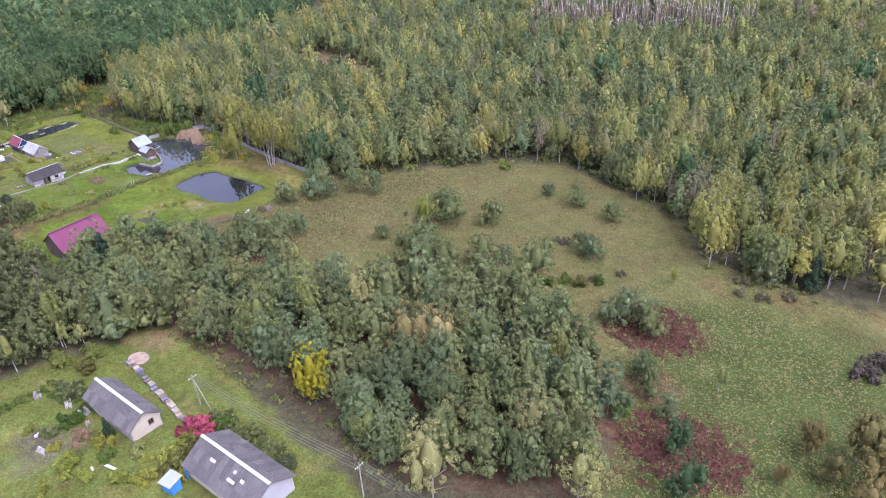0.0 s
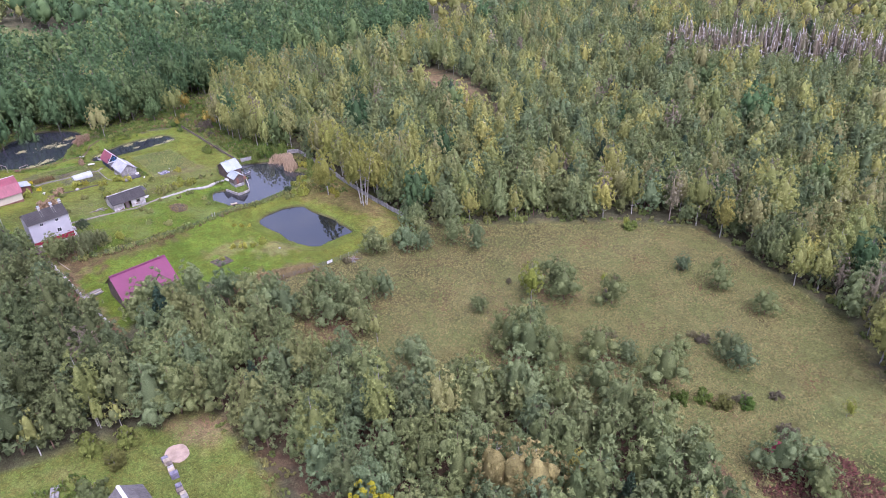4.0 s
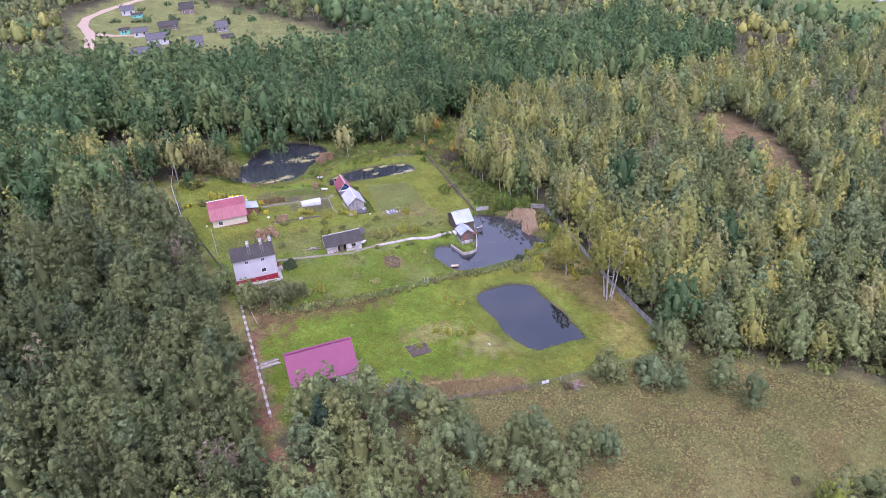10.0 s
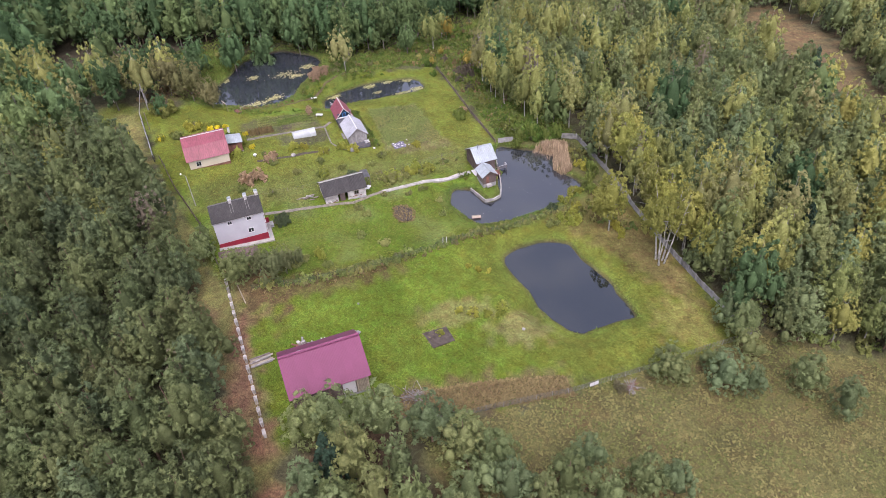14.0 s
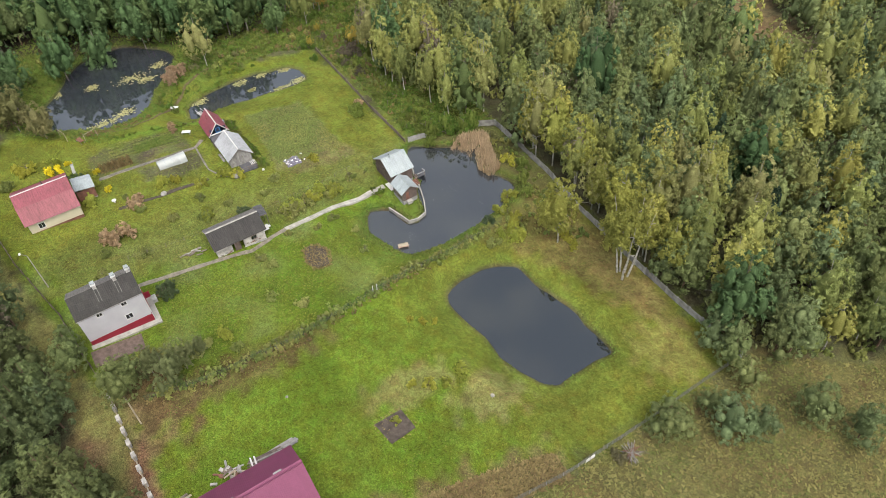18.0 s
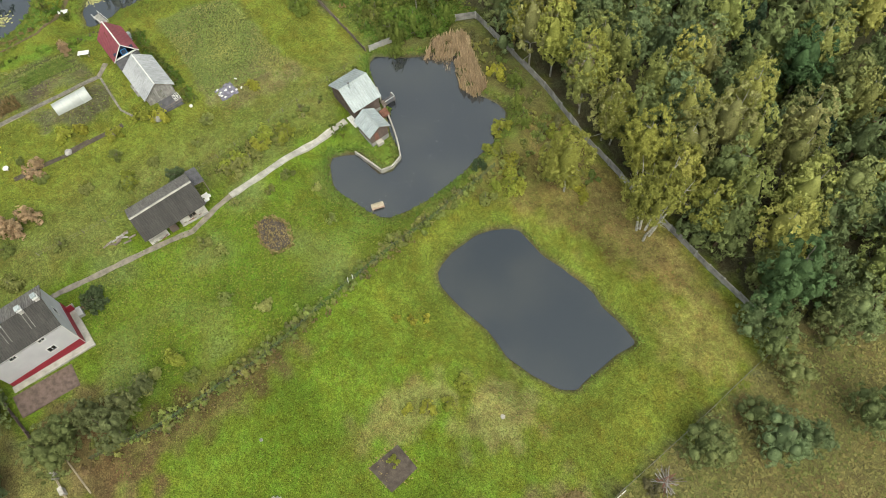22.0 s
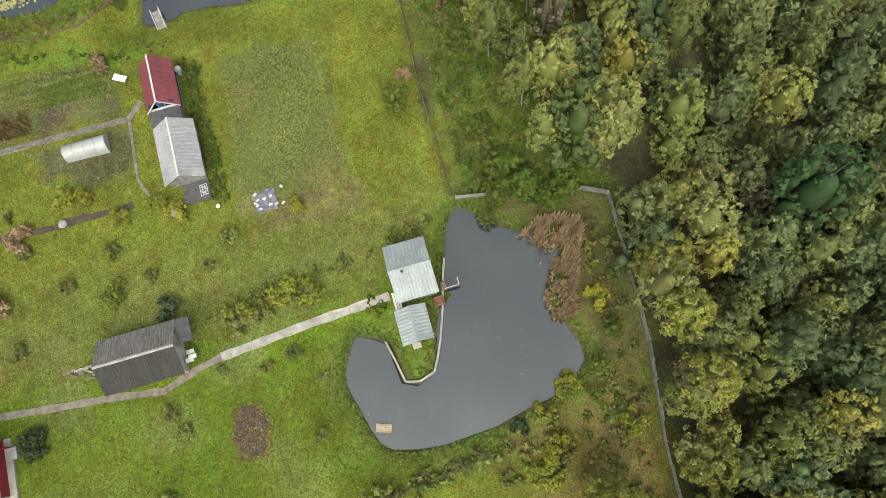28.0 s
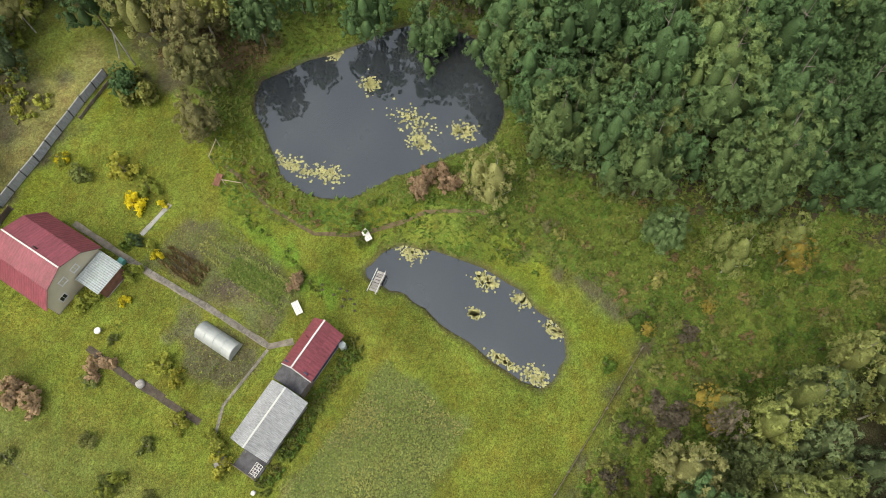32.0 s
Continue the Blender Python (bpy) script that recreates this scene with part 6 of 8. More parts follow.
def wire_fence(name, pts, spacing, height, label, wires=3, mat=None, r=0.012, post_r=0.05, wire_mat=None):
    f = empty(name, label, "fence")
    mat = mat or OLD_WOOD
    posts = []
    for a, b in zip(pts, pts[1:]):
        a, b = Vector(a), Vector(b)
        n = max(1, round((b - a).length / spacing))
        posts += [a.lerp(b, i / n) for i in range(n)]
    posts.append(Vector(pts[-1]))
    rr = random.Random(len(posts))
    tops = []
    for q in posts:
        z = ground_at(q.x, q.y)
        lean = Vector((rr.uniform(-0.06, 0.06), rr.uniform(-0.06, 0.06), 0))
        bm = bmesh.new()
        rod(bm, (q.x, q.y, z - 0.3), Vector((q.x, q.y, z + height)) + lean, post_r, post_r * 0.8, 5)
        part("post", bm, mat, f)
        tops.append((Vector((q.x, q.y, z)), lean))
    for k in range(wires):
        h = height * (k + 0.8) / wires
        tube("wire", [p + l1 * (h / height) + Vector((0, 0, h)) for p, l1 in tops], r, wire_mat or WIRE, f)
    return f


wire_fence("wire_fence", [(-143.4, 124.0), (-143.0, 108), (-142.8, 91.0), (-144, 76), (-146, 67)], 2.6, 1.2, "grey wire mesh fence on posts along the meadow", 6, CONCRETE, 0.022, 0.035)
wire_fence("wire_fence", [(-181.6, 51.5), (-180.2, 59.5), (-180.4, 72.8), (-182.4, 85.0), (-184, 99.5), (-185.4, 113)], 3.0, 1.1, "green mesh fence on thin posts beside the ditch", 6, GREEN_MESH, 0.014, 0.035, GREEN_MESH)
wire_fence("wire_fence", [(-210.2, 57), (-209.8, 66), (-210.0, 80), (-211.5, 92), (-212.8, 100), (-214.4, 110)], 3.2, 0.9, "low wire fence behind the hut", 2, None, 0.008, 0.04)
board = empty("notice_board", "small white board on the wire fence", "sign")
zb = ground_at(-142.6, 95.2)
boxed("panel", -142.7, -142.62, 94.5, 95.9, zb + 0.5, zb + 1.15, WHITE_PAINT, board)
rods("post", [((-142.66, 95.2, zb - 0.3), (-142.66, 95.2, zb + 1.2))], 0.05, OLD_WOOD, board)

# lane fence: white brick pillars with rails
lane = empty("pillar_fence", "row of white brick pillars with wooden rails", "fence")
n_pil = 17
pil = []
for i in range(n_pil):
    f = i / (n_pil - 1)
    x, y = -184.3 + 33.9 * f, 47.6 + 0.8 * f
    z = ground_at(x, y)
    bm = bmesh.new()
    box(bm, x - 0.42, x + 0.42, y - 0.2, y + 0.2, z - 0.2, z + 0.85)
    box(bm, x - 0.47, x + 0.47, y - 0.25, y + 0.25, z + 0.85, z + 0.93)
    part("pillar", bm, OLD_PLASTER, lane, "whitewashed brick pillar")
    pil.append((x, y, z))
for (x, y, z), (a, b, c) in zip(pil, pil[1:]):
    rods("rail", [((x + 0.4, y, z + 0.65), (a - 0.4, b, c + 0.65)), ((x + 0.4, y, z + 0.25), (a - 0.4, b, c + 0.25))], 0.06, PALE_WOOD, lane, sides=5)


# power poles and wires
def power_pole(x, y, h, label, arm=True, brace=None, r=0.13, mat=None, lamp=None):
    p = empty("power_pole" if lamp is None else "street_lamp", label, "pole" if lamp is None else "street lamp")
    z = ground_at(x, y)
    bm = bmesh.new()
    rod(bm, (x, y, z - 0.5), (x, y, z + h), r, r * 0.7, 8)
    part("mast", bm, mat or PALE_CONCRETE, p)
    if arm:
        boxed("crossarm", x - 0.06, x + 0.06, y - 0.8, y + 0.8, z + h - 0.5, z + h - 0.38, mat or PALE_CONCRETE, p)
        for o in (-0.7, 0, 0.7):
            rods("insulator", [((x, y + o, z + h - 0.38), (x, y + o, z + h - 0.2))], 0.05, WHITE_PAINT, p)
    if brace:
        rods("brace", [((x + brace[0], y + brace[1], z - 0.4), (x, y, z + h - 0.7))], r * 0.75, mat or PALE_CONCRETE, p)
    if lamp:
        rods("arm", [((x, y, z + h), (x + lamp[0], y + lamp[1], z + h + 0.3))], 0.04, WIRE, p)
        boxed("lamp_head", x + lamp[0] - 0.25, x + lamp[0] + 0.25, y + lamp[1] - 0.14, y + lamp[1] + 0.14, z + h + 0.24, z + h + 0.38, WHITE_PAINT, p, bevel=0.03)
    return Vector((x, y, z + h - 0.2))


top_a = power_pole(-88.4, 42.2, 6.6, "slim concrete power pole with a brace in the farmyard", brace=(2.4, 0.4), r=0.11)
top_b = power_pole(-53.3, 44.6, 6.8, "slim concrete power pole at the wood's edge", r=0.11)
top_c = power_pole(-20, 47, 7.0, "slim concrete power pole beside the wood", r=0.11)
power_pole(-256.2, 38.2, 7.0, "braced wooden power pole at the end of the lane", arm=False, brace=(0.5, -2.4), r=0.13, mat=GREY_WOOD)
power_pole(-210.6, 44.9, 7.0, "concrete street lamp beside the lane", arm=False, lamp=(-0.6, -0.8), r=0.10)
power_pole(-259.5, -6, 7.0, "pale street lamp beyond the scrub", arm=False, lamp=(0.8, 0.2), r=0.10)
power_pole(-256.5, 12.6, 7.0, "pale street lamp at the edge of the scrub", arm=False, lamp=(0.8, 0.2), r=0.10)
cables = empty("power_lines", "sagging power lines above the farmyard", "cable")
for a, b in ((top_a, top_b), (top_b, top_c)):
    for o in (-0.7, -0.25, 0.25, 0.7):
        pts = [a.lerp(b, i / 14) + Vector((0, o, 0.05 - 0.8 * (1 - (2 * i / 14 - 1) ** 2))) for i in range(15)]
        tube("cable", pts, 0.03, WIRE, cables)

# bathhouse landing, island wall and rafts
landing = empty("pond_landing", "dark wooden landing with a white rail over the pond", "landing")
for i in range(7):
    boxed("deck_board", -205.3 + 0.0, -204.2, 107.3 + 0.32 * i, 107.58 + 0.32 * i, -9.0, -8.94, TARRED if i > 1 else OLD_WOOD, landing)
for x in (-205.2, -204.3):
    for y in (107.6, 109.3):
        rods("pile", [((x, y, -11), (x, y, -8.2))], 0.06, OLD_WOOD, landing)
rods("rail", [((-204.3, 107.6, -8.25), (-204.3, 109.4, -8.25)), ((-205.2, 109.4, -8.25), (-204.3, 109.4, -8.25))], 0.05, WHITE_PAINT, landing)
isle = empty("retaining_wall", "pale concrete retaining wall round the sauna island", "wall")
edge = [(-200.4, 99.3), (-197.8, 99.9), (-195.3, 100.4), (-194.9, 102), (-195.5, 103.9), (-197.2, 104.8), (-199.0, 105.6), (-202.6, 106.9), (-205.5, 107.7), (-208, 108.6)]
for a, b in zip(edge, edge[1:]):
    a, b = Vector(a), Vector(b)
    ang = math.degrees(math.atan2(b.y - a.y, b.x - a.x))
    boxed("wall_block", 0, (b - a).length, -0.12, 0.12, -1.2, 0.6, PALE_CONCRETE, isle, "", pose(a.x, a.y, -9.6, 0, 0, ang), bevel=0.02)
raft = empty("wooden_footbridge", "small brown plank footbridge at the pond edge", "footbridge", at=(-191.0, 96.6, -9.35), turn=70)
for i in range(5):
    boxed("plank", -0.9, 0.9, -0.5 + 0.2 * i, -0.32 + 0.2 * i, 0, 0.06, material("pinkish_boards", (0.30, 0.19, 0.155), 0.85, vary=0.2) if i == 0 else PALE_WOOD, raft)
for x in (-0.8, 0.8):
    boxed("bearer", x - 0.06, x + 0.06, -0.55, 0.55, -0.6, 0, OLD_WOOD, raft)
steps = empty("bath_steps", "red-brown wooden steps beside the bathhouse", "steps", at=(-203.2, 106.6, -8.9), turn=0)
for i in range(4):
    boxed("step", -0.5 + 0.28 * i, -0.25 + 0.28 * i, -0.6, 0.6, -0.3, 0.35 - 0.1 * i, RUSTY, steps)
dock = empty("pond_jetty", "small grey jetty with rails on the garden pond", "jetty", at=(-248.6, 81.8, -8.45), turn=100)
for i in range(8):
    boxed("deck_board", -0.55, 0.55, -1.6 + 0.4 * i, -1.26 + 0.4 * i, 0, 0.06, GREY_WOOD, dock)
for s in (-0.55, 0.55):
    rods("rail", [((s, -1.6, 0.7), (s, 1.6, 0.7))], 0.05, WHITE_PAINT, dock)
    for y in (-1.5, 0, 1.5):
        rods("pile", [((s, y, -1.2), (s, y, 0.75))], 0.05, GREY_WOOD, dock)


# benches, boards, boxes, timber
def slat_bench(x, y, turn, label, mat=None):
    b = empty("garden_table", label, "table", "white garden tables", at=(x, y, ground_at(x, y) + 0.02), turn=turn)
    for i in range(3):
        boxed("slat", -0.85, 0.85, -0.42 + 0.29 * i, -0.15 + 0.29 * i, 0.55, 0.60, mat or WHITE_PAINT, b)
    for sx in (-0.7, 0.7):
        for sy in (-0.35, 0.35):
            rods("leg", [((sx, sy, -0.1), (sx, sy, 0.55))], 0.04, GREY_WOOD, b)


slat_bench(-252.9, 77.5, 60, "white-topped bench beside the pond path")
slat_bench(-240.4, 76.4, 60, "white-topped bench beside the red shed")
slat_bench(-248.6, 58.2, 20, "weathered low table near the swing", RUSTY)
logs = empty("log_pile", "pile of long grey-brown poles beside the lane fence", "timber", at=(-164.6, 50.3, ground_at(-164.6, 50.3)), turn=96)
r = random.Random(8)
for i in range(12):
    y = -0.9 + 0.3 * (i % 6)
    z = 0.12 + 0.24 * (i // 6)
    rods("log", [((r.uniform(-1.9, -1.4), y + r.uniform(-0.15, 0.15), z), (r.uniform(1.4, 1.9), y + r.uniform(-0.15, 0.15), z))], 0.13, (GREY_WOOD, PALE_WOOD, OLD_WOOD)[i % 3], logs, sides=7)
pile2 = empty("board_pile", "stack of grey boards behind the barn", "timber", at=(-165.2, 63.0, ground_at(-165.2, 63.0)), turn=92)
for i in range(8):
    boxed("plank", -2.6 + r.uniform(0, 0.4), 2.2 + r.uniform(0, 0.8), -0.5 + 0.26 * (i % 4), -0.28 + 0.26 * (i % 4), 0.1 + 0.1 * (i // 4), 0.17 + 0.1 * (i // 4), GREY_WOOD, pile2)
for i in range(2):
    boxed("bearer", -1.5 + 3 * i, -1.3 + 3 * i, -0.6, 0.6, -0.1, 0.1, OLD_WOOD, pile2)
junk = empty("scrap_pile", "heap of broken boards behind the barn", "scrap", at=(-164.8, 57.6, ground_at(-164.8, 57.6)))
for i in range(9):
    boxed("broken_board", -0.7, 0.7, -0.1, 0.1, 0, 0.06, (GREY_WOOD, OLD_WOOD, PALE_WOOD)[i % 3], junk, "", pose(r.uniform(-0.7, 0.7), r.uniform(-1, 1), 0.1 + 0.06 * i, r.uniform(-8, 8), r.uniform(-8, 8), r.uniform(0, 180)))
pile3 = empty("brushwood_pile", "heap of grey cut branches by the meadow fence", "brushwood", at=(-140.6, 100.2, ground_at(-140.6, 100.2)))
for i in range(36):
    q, ln = r.uniform(0, 6.28), r.uniform(0.8, 1.6)
    rods("branch", [((-ln * math.cos(q) + r.uniform(-0.6, 0.6), -ln * math.sin(q) * 0.9 + r.uniform(-0.9, 0.9), 0.05 + 0.02 * i), (ln * math.cos(q), ln * math.sin(q) * 0.9, 0.15 + 0.02 * i))], 0.04, (GREY_BARK, RUSTY, GREY_WOOD)[i % 3], pile3, sides=4)
pile4 = empty("brushwood_pile", "tangle of dry branches before the barn", "brushwood", at=(-149.5, 69.5, ground_at(-149.5, 69.5)))
for i in range(40):
    q, ln = r.uniform(0, 6.28), r.uniform(0.8, 1.8)
    rods("branch", [((-ln * math.cos(q) + r.uniform(-0.9, 0.9), -ln * math.sin(q) + r.uniform(-1.2, 1.2), 0.05 + 0.02 * i), (ln * math.cos(q), ln * math.sin(q), 0.15 + 0.02 * i))], 0.04, (GREY_BARK, GREY_WOOD, PINE_BARK)[i % 3], pile4, sides=4)
hutpile = empty("stone_and_board_pile", "loose pale boards and stones beside the hut", "scrap", at=(-206.0, 66.3, ground_at(-206.0, 66.3)))
for i in range(14):
    boxed("board", -0.5, 0.5, -0.12, 0.12, 0, 0.10, (OLD_WOOD, GREY_WOOD, OLD_WOOD)[i % 3], hutpile, "", pose(r.uniform(-0.8, 0.8), r.uniform(-1.9, 1.6), 0.03 + 0.02 * i, r.uniform(-6, 6), r.uniform(-6, 6), r.uniform(50, 130)), bevel=0.02)
tarp = empty("tarpaulin_heap", "crumpled violet-grey tarpaulin with white scraps on the field", "tarpaulin", at=(-220.3, 90.0, ground_at(-220.3, 90.0)))
bm = bmesh.new()
bmesh.ops.create_grid(bm, x_segments=16, y_segments=16, size=1.35)
for v in bm.verts:
    v.co.z = 0.12 + 0.16 * noise.noise(v.co * 1.9) + 0.08 * noise.noise(v.co * 5)
    v.co.x += 0.25 * noise.noise(v.co * 1.2 + Vector((5, 2, 1)))
    v.co.y *= 1.0 + 0.2 * noise.noise(v.co * 0.8)
part("sheet", bm, TARP, tarp)
for i in range(12):
    boxed("white_scrap", -0.2, 0.2, -0.12, 0.12, 0, 0.05, WHITE_PAINT, tarp, "white plastic scrap", pose(r.uniform(-1.4, 1.0), r.uniform(-1.4, 2.3), 0.22, r.uniform(-15, 15), r.uniform(-15, 15), r.uniform(0, 180)))


def boulder(name, x, y, s, mat, label, category):
    bm = bmesh.new()
    bmesh.ops.create_icosphere(bm, subdivisions=2, radius=s)
    for v in bm.verts:
        v.co *= 1 + 0.25 * noise.noise(v.co * 1.6 / s + Vector((x, y, 0)))
        v.co.z *= 0.7
    ob = part(name, bm, mat, None, smooth=True)
    ob.location = (x, y, ground_at(x, y) + s * 0.35)
    return tagged(ob, label, category)


boulder("covered_heap", -223.8, 66.8, 0.55, GREY_WOOD, "pale grey covered heap in the garden strip", "heap")
boulder("covered_heap", -221.9, 79.6, 0.8, GREY_WOOD, "dark grey covered heap by the porch", "heap")
boulder("grey_stone", -157.3, 90.8, 0.3, PALE_CONCRETE, "pale stone on the worn lawn", "stone")
boulder("white_bucket", -221.2, 84.5, 0.28, WHITE_PAINT, "small white bucket near the hedge", "bucket")
boulder("covered_heap", -172.0, 67.4, 0.2, GREY_WOOD, "small grey ash heap on the lawn", "heap")
for x, y in ((-244.4, 77.0), (-243.9, 77.4), (-245.3, 78.9), (-244.4, 80.1), (-244.9, 80.6), (-244.6, 81.4), (-243.9, 82.0), (-243.5, 80.5), (-244.2, 78.8), (-245.6, 79.6)):
    boulder("earth_clod", x, y, 0.17, DIRT, "small dark clod of earth in the grass", "soil")
boulder("red_box", -199.9, 58.7, 0.5, RUSTY, "red-brown covered box beside the bush", "box")
bird = empty("garden_ornament", "white garden ornament on a round base", "ornament", at=(-225.9, 58.9, ground_at(-225.9, 58.9)))
bm = bmesh.new()
rod(bm, (0, 0, 0), (0, 0, 0.5), 0.12, 0.08, 8)
part("stand", bm, WHITE_PAINT, bird)
bm = bmesh.new()
rod(bm, (0, 0, 0.5), (0, 0, 0.62), 0.42, 0.38, 12)
part("bowl", bm, WHITE_PAINT, bird)
# roped timber and rubbish behind the barn, brushwood before it
bundle = empty("timber_bundle", "bundle of long grey poles roped with white bands behind the barn", "timber", at=(-164.9, 61.4, ground_at(-164.9, 61.4)), turn=84)
rt = random.Random(61)
for i in range(14):
    y, z = -0.55 + 0.22 * (i % 6), 0.12 + 0.22 * (i // 6)
    a = rt.uniform(-2.4, -1.9)
    rods("pole", [((a, y + rt.uniform(-0.05, 0.05), z), (a + rt.uniform(3.6, 5.0), y + rt.uniform(-0.1, 0.1), z + 0.03))], 0.10, (GREY_WOOD, OLD_WOOD, BROWN_WOOD)[i % 3], bundle)
for x in (-1.7, -1.2):
    boxed("band", x - 0.09, x + 0.09, -0.74, 0.74, 0.0, 0.74, WHITE_PAINT, bundle, "white band round the poles", bevel=0.04)
heap = empty("rubbish_heap", "heap of grey boards and rubble behind the barn", "heap", at=(-165.2, 56.2, ground_at(-165.2, 56.2)), turn=20)
for i in range(16):
    w, d = rt.uniform(0.4, 1.3), rt.uniform(0.15, 0.5)
    boxed("board" if d < 0.3 else "rubble_block", -w / 2, w / 2, -d / 2, d / 2, 0, rt.uniform(0.06, 0.3), (GREY_WOOD, PALE_CONCRETE, OLD_WOOD, RUSTY)[i % 4], heap, "", pose(rt.gauss(0, 0.8), rt.gauss(0, 0.8), rt.uniform(0.02, 0.3), rt.uniform(-14, 14), rt.uniform(-14, 14), rt.uniform(0, 180)), bevel=0.02)
brush = empty("brushwood_heap", "heap of dry grey brushwood on the rough grass", "brushwood", at=(-150.6, 69.0, ground_at(-150.6, 69.0)))
for i in range(34):
    q, ln = rt.uniform(0, math.tau), rt.uniform(0.9, 2.2)
    x, y, z = rt.gauss(0, 0.7), rt.gauss(0, 0.9), rt.uniform(0.05, 0.7)
    rods("stick", [((x, y, z), (x + ln * math.cos(q), y + ln * math.sin(q), max(0.03, z + rt.uniform(-0.4, 0.4))))], 0.035, (GREY_WOOD, OLD_WOOD)[i % 2], brush, sides=4)
for y in (86.4, 87.1):
    z = ground_at(-182.6, y)
    tagged(rods("marker_post", [((-182.6, y, z - 0.3), (-182.5, y + 0.1, z + 1.7))], 0.06, WHITE_PAINT), "white marker post beside the ditch", "post", "marker posts")
swing = empty("swing_frame", "pale timber goal-like frame on the grass", "frame")
for x, y in ((-252.6, 55.3), (-250.2, 56.1)):
    z = ground_at(x, y)
    rods("upright", [((x, y, z - 0.2), (x, y, z + 1.9))], 0.06, PALE_WOOD, swing)
z = ground_at(-251.4, 55.7)
rods("crossbar", [((-252.6, 55.3, z + 1.85), (-250.2, 56.1, z + 1.85))], 0.06, PALE_WOOD, swing)
swing2 = empty("swing_frame", "second pale timber frame beside the pond path", "frame")
for x, y in ((-248.7, 59.1), (-249.6, 61.5)):
    z = ground_at(x, y)
    rods("upright", [((x, y, z - 0.2), (x, y, z + 1.5))], 0.06, PALE_WOOD, swing2)
z = ground_at(-249.1, 60.3)
rods("crossbar", [((-248.7, 59.1, z + 1.45), (-249.6, 61.5, z + 1.45))], 0.06, PALE_WOOD, swing2)
long_pole = empty("fallen_pole", "long pale pole lying inside the lane fence", "pole")
rods("pole", [((-183.6, 49.2, ground_at(-183.6, 49.2) + 0.12), (-178.2, 49.9, ground_at(-178.2, 49.9) + 0.12))], 0.10, PALE_WOOD, long_pole)

# farmyard things at the start
r = random.Random(21)
for (x, y, L, W, mat, nm, label, cat) in (
    (-112.0, 26.6, 2.2, 1.2, GREY_WOOD, "covered_stack", "grey sheeted stack in the vegetable plot", "stack"),
    (-105.6, 28.6, 2.2, 1.0, PALE_CONCRETE, "board_stack", "pale boards stacked on the grass", "boards"),
    (-101.8, 29.3, 2.2, 1.4, GREY_WOOD, "board_stack", "jumbled grey boards near the house", "boards"),
    (-98.6, 28.2, 1.1, 0.7, GREY_WOOD, "board_stack", "small grey stack near the house", "boards"),
    (-101.9, 22.4, 0.5, 2.0, WHITE_PAINT, "white_board", "white board edging a garden bed", "board"),
    (-98.2, 20.6, 1.8, 0.9, PALE_CONCRETE, "cold_frame", "pale cold frame beside the bed", "cold frame"),
    (-87.6, 25.4, 3.2, 0.5, WHITE_PAINT, "white_board", "long white boards lying on the grass", "board"),
    (-89.0, 23.6, 0.9, 0.4, WHITE_PAINT, "white_board", "short white board lying on the grass", "board"),
):
    st = empty(nm, label, cat, at=(x, y, ground_at(x, y)), turn=r.uniform(-25, 25))
    n = 4 if W > 0.6 else 2
    for i in range(n):
        boxed("board", -L / 2 + r.uniform(-0.2, 0.2), L / 2 + r.uniform(-0.2, 0.2), -W / 2 + W * i / n, -W / 2 + W * (i + 1) / n - 0.03, 0.0, 0.25 + r.uniform(0, 0.25) if W > 0.6 else 0.12, mat, st, "", pose(0, 0, 0, 0, 0, r.uniform(-6, 6)), bevel=0.02)
stackrow = empty("firewood_row", "long row of grey stacked firewood and boards", "firewood", at=(-97.5, 39.7, ground_at(-97.5, 39.7)), turn=-8)
for i in range(26):
    x = -11 + 0.85 * i
    if i in (6, 7, 13):
        continue
    boxed("wood_block", x, x + 0.75, -0.5 + r.uniform(-0.15, 0.15), 0.4 + r.uniform(-0.1, 0.2), -0.2, 0.5 + r.uniform(0, 0.5), (GREY_WOOD, TARP, OLD_WOOD, PALE_WOOD)[r.randint(0, 3)], stackrow, "", pose(0, 0, 0, 0, 0, r.uniform(-1, 1)), bevel=0.03)


# ---- single trees and bushes ----
rng = np.random.RandomState(77)


def group_of(kind, rows, name, label, category, group, leaves=700, leaf=None, thick=1.0, tag="", stretch=1.0):
    for x, y, s in rows:
        plant(name, kind, x, y, s, label, category, group, rng, int(leaves * 2.2), leaf, thick, tag, stretch)


group_of("pine", [(-101, 84.6, 0.72), (-87.7, 101.2, 1.05), (-93.2, 108, 0.84), (-90, 104.5, 1.05), (-92.5, 101.5, 0.93), (-84.5, 103.5, 0.84), (-100, 124.5, 0.93), (-103.5, 121.5, 0.72), (-97, 123, 0.84), (-89.5, 130, 0.75), (-79.9, 112, 0.84),
    (-87, 84.5, 1.05), (-84, 87, 0.88), (-105.8, 106.6, 0.44), (-87.5, 154.7, 0.44), (-77.9, 153.6, 0.72), (-66, 151, 0.64), (-73.9, 104, 0.84), (-67.4, 115, 0.93), (-77.4, 96.7, 0.75), (-76.3, 115.7, 0.53), (-140.7, 106.2, 0.64), (-64.5, 131, 0.64), (-60.5, 129, 0.60),
    (-37.9, 108.5, 0.72), (-44, 109, 0.84), (-41, 112, 0.72), (-139.8, 106.5, 0.58), (-140, 120.6, 0.53), (-136, 113, 0.72), (-139.5, 113.5, 0.47), (-82, 90, 0.68), (-70, 124, 0.51)],
    "pine_shrub", "low spreading pine shrub on the dry meadow", "pine", "pine shrubs of the meadow", 1000, thick=1.6, tag="shrub")
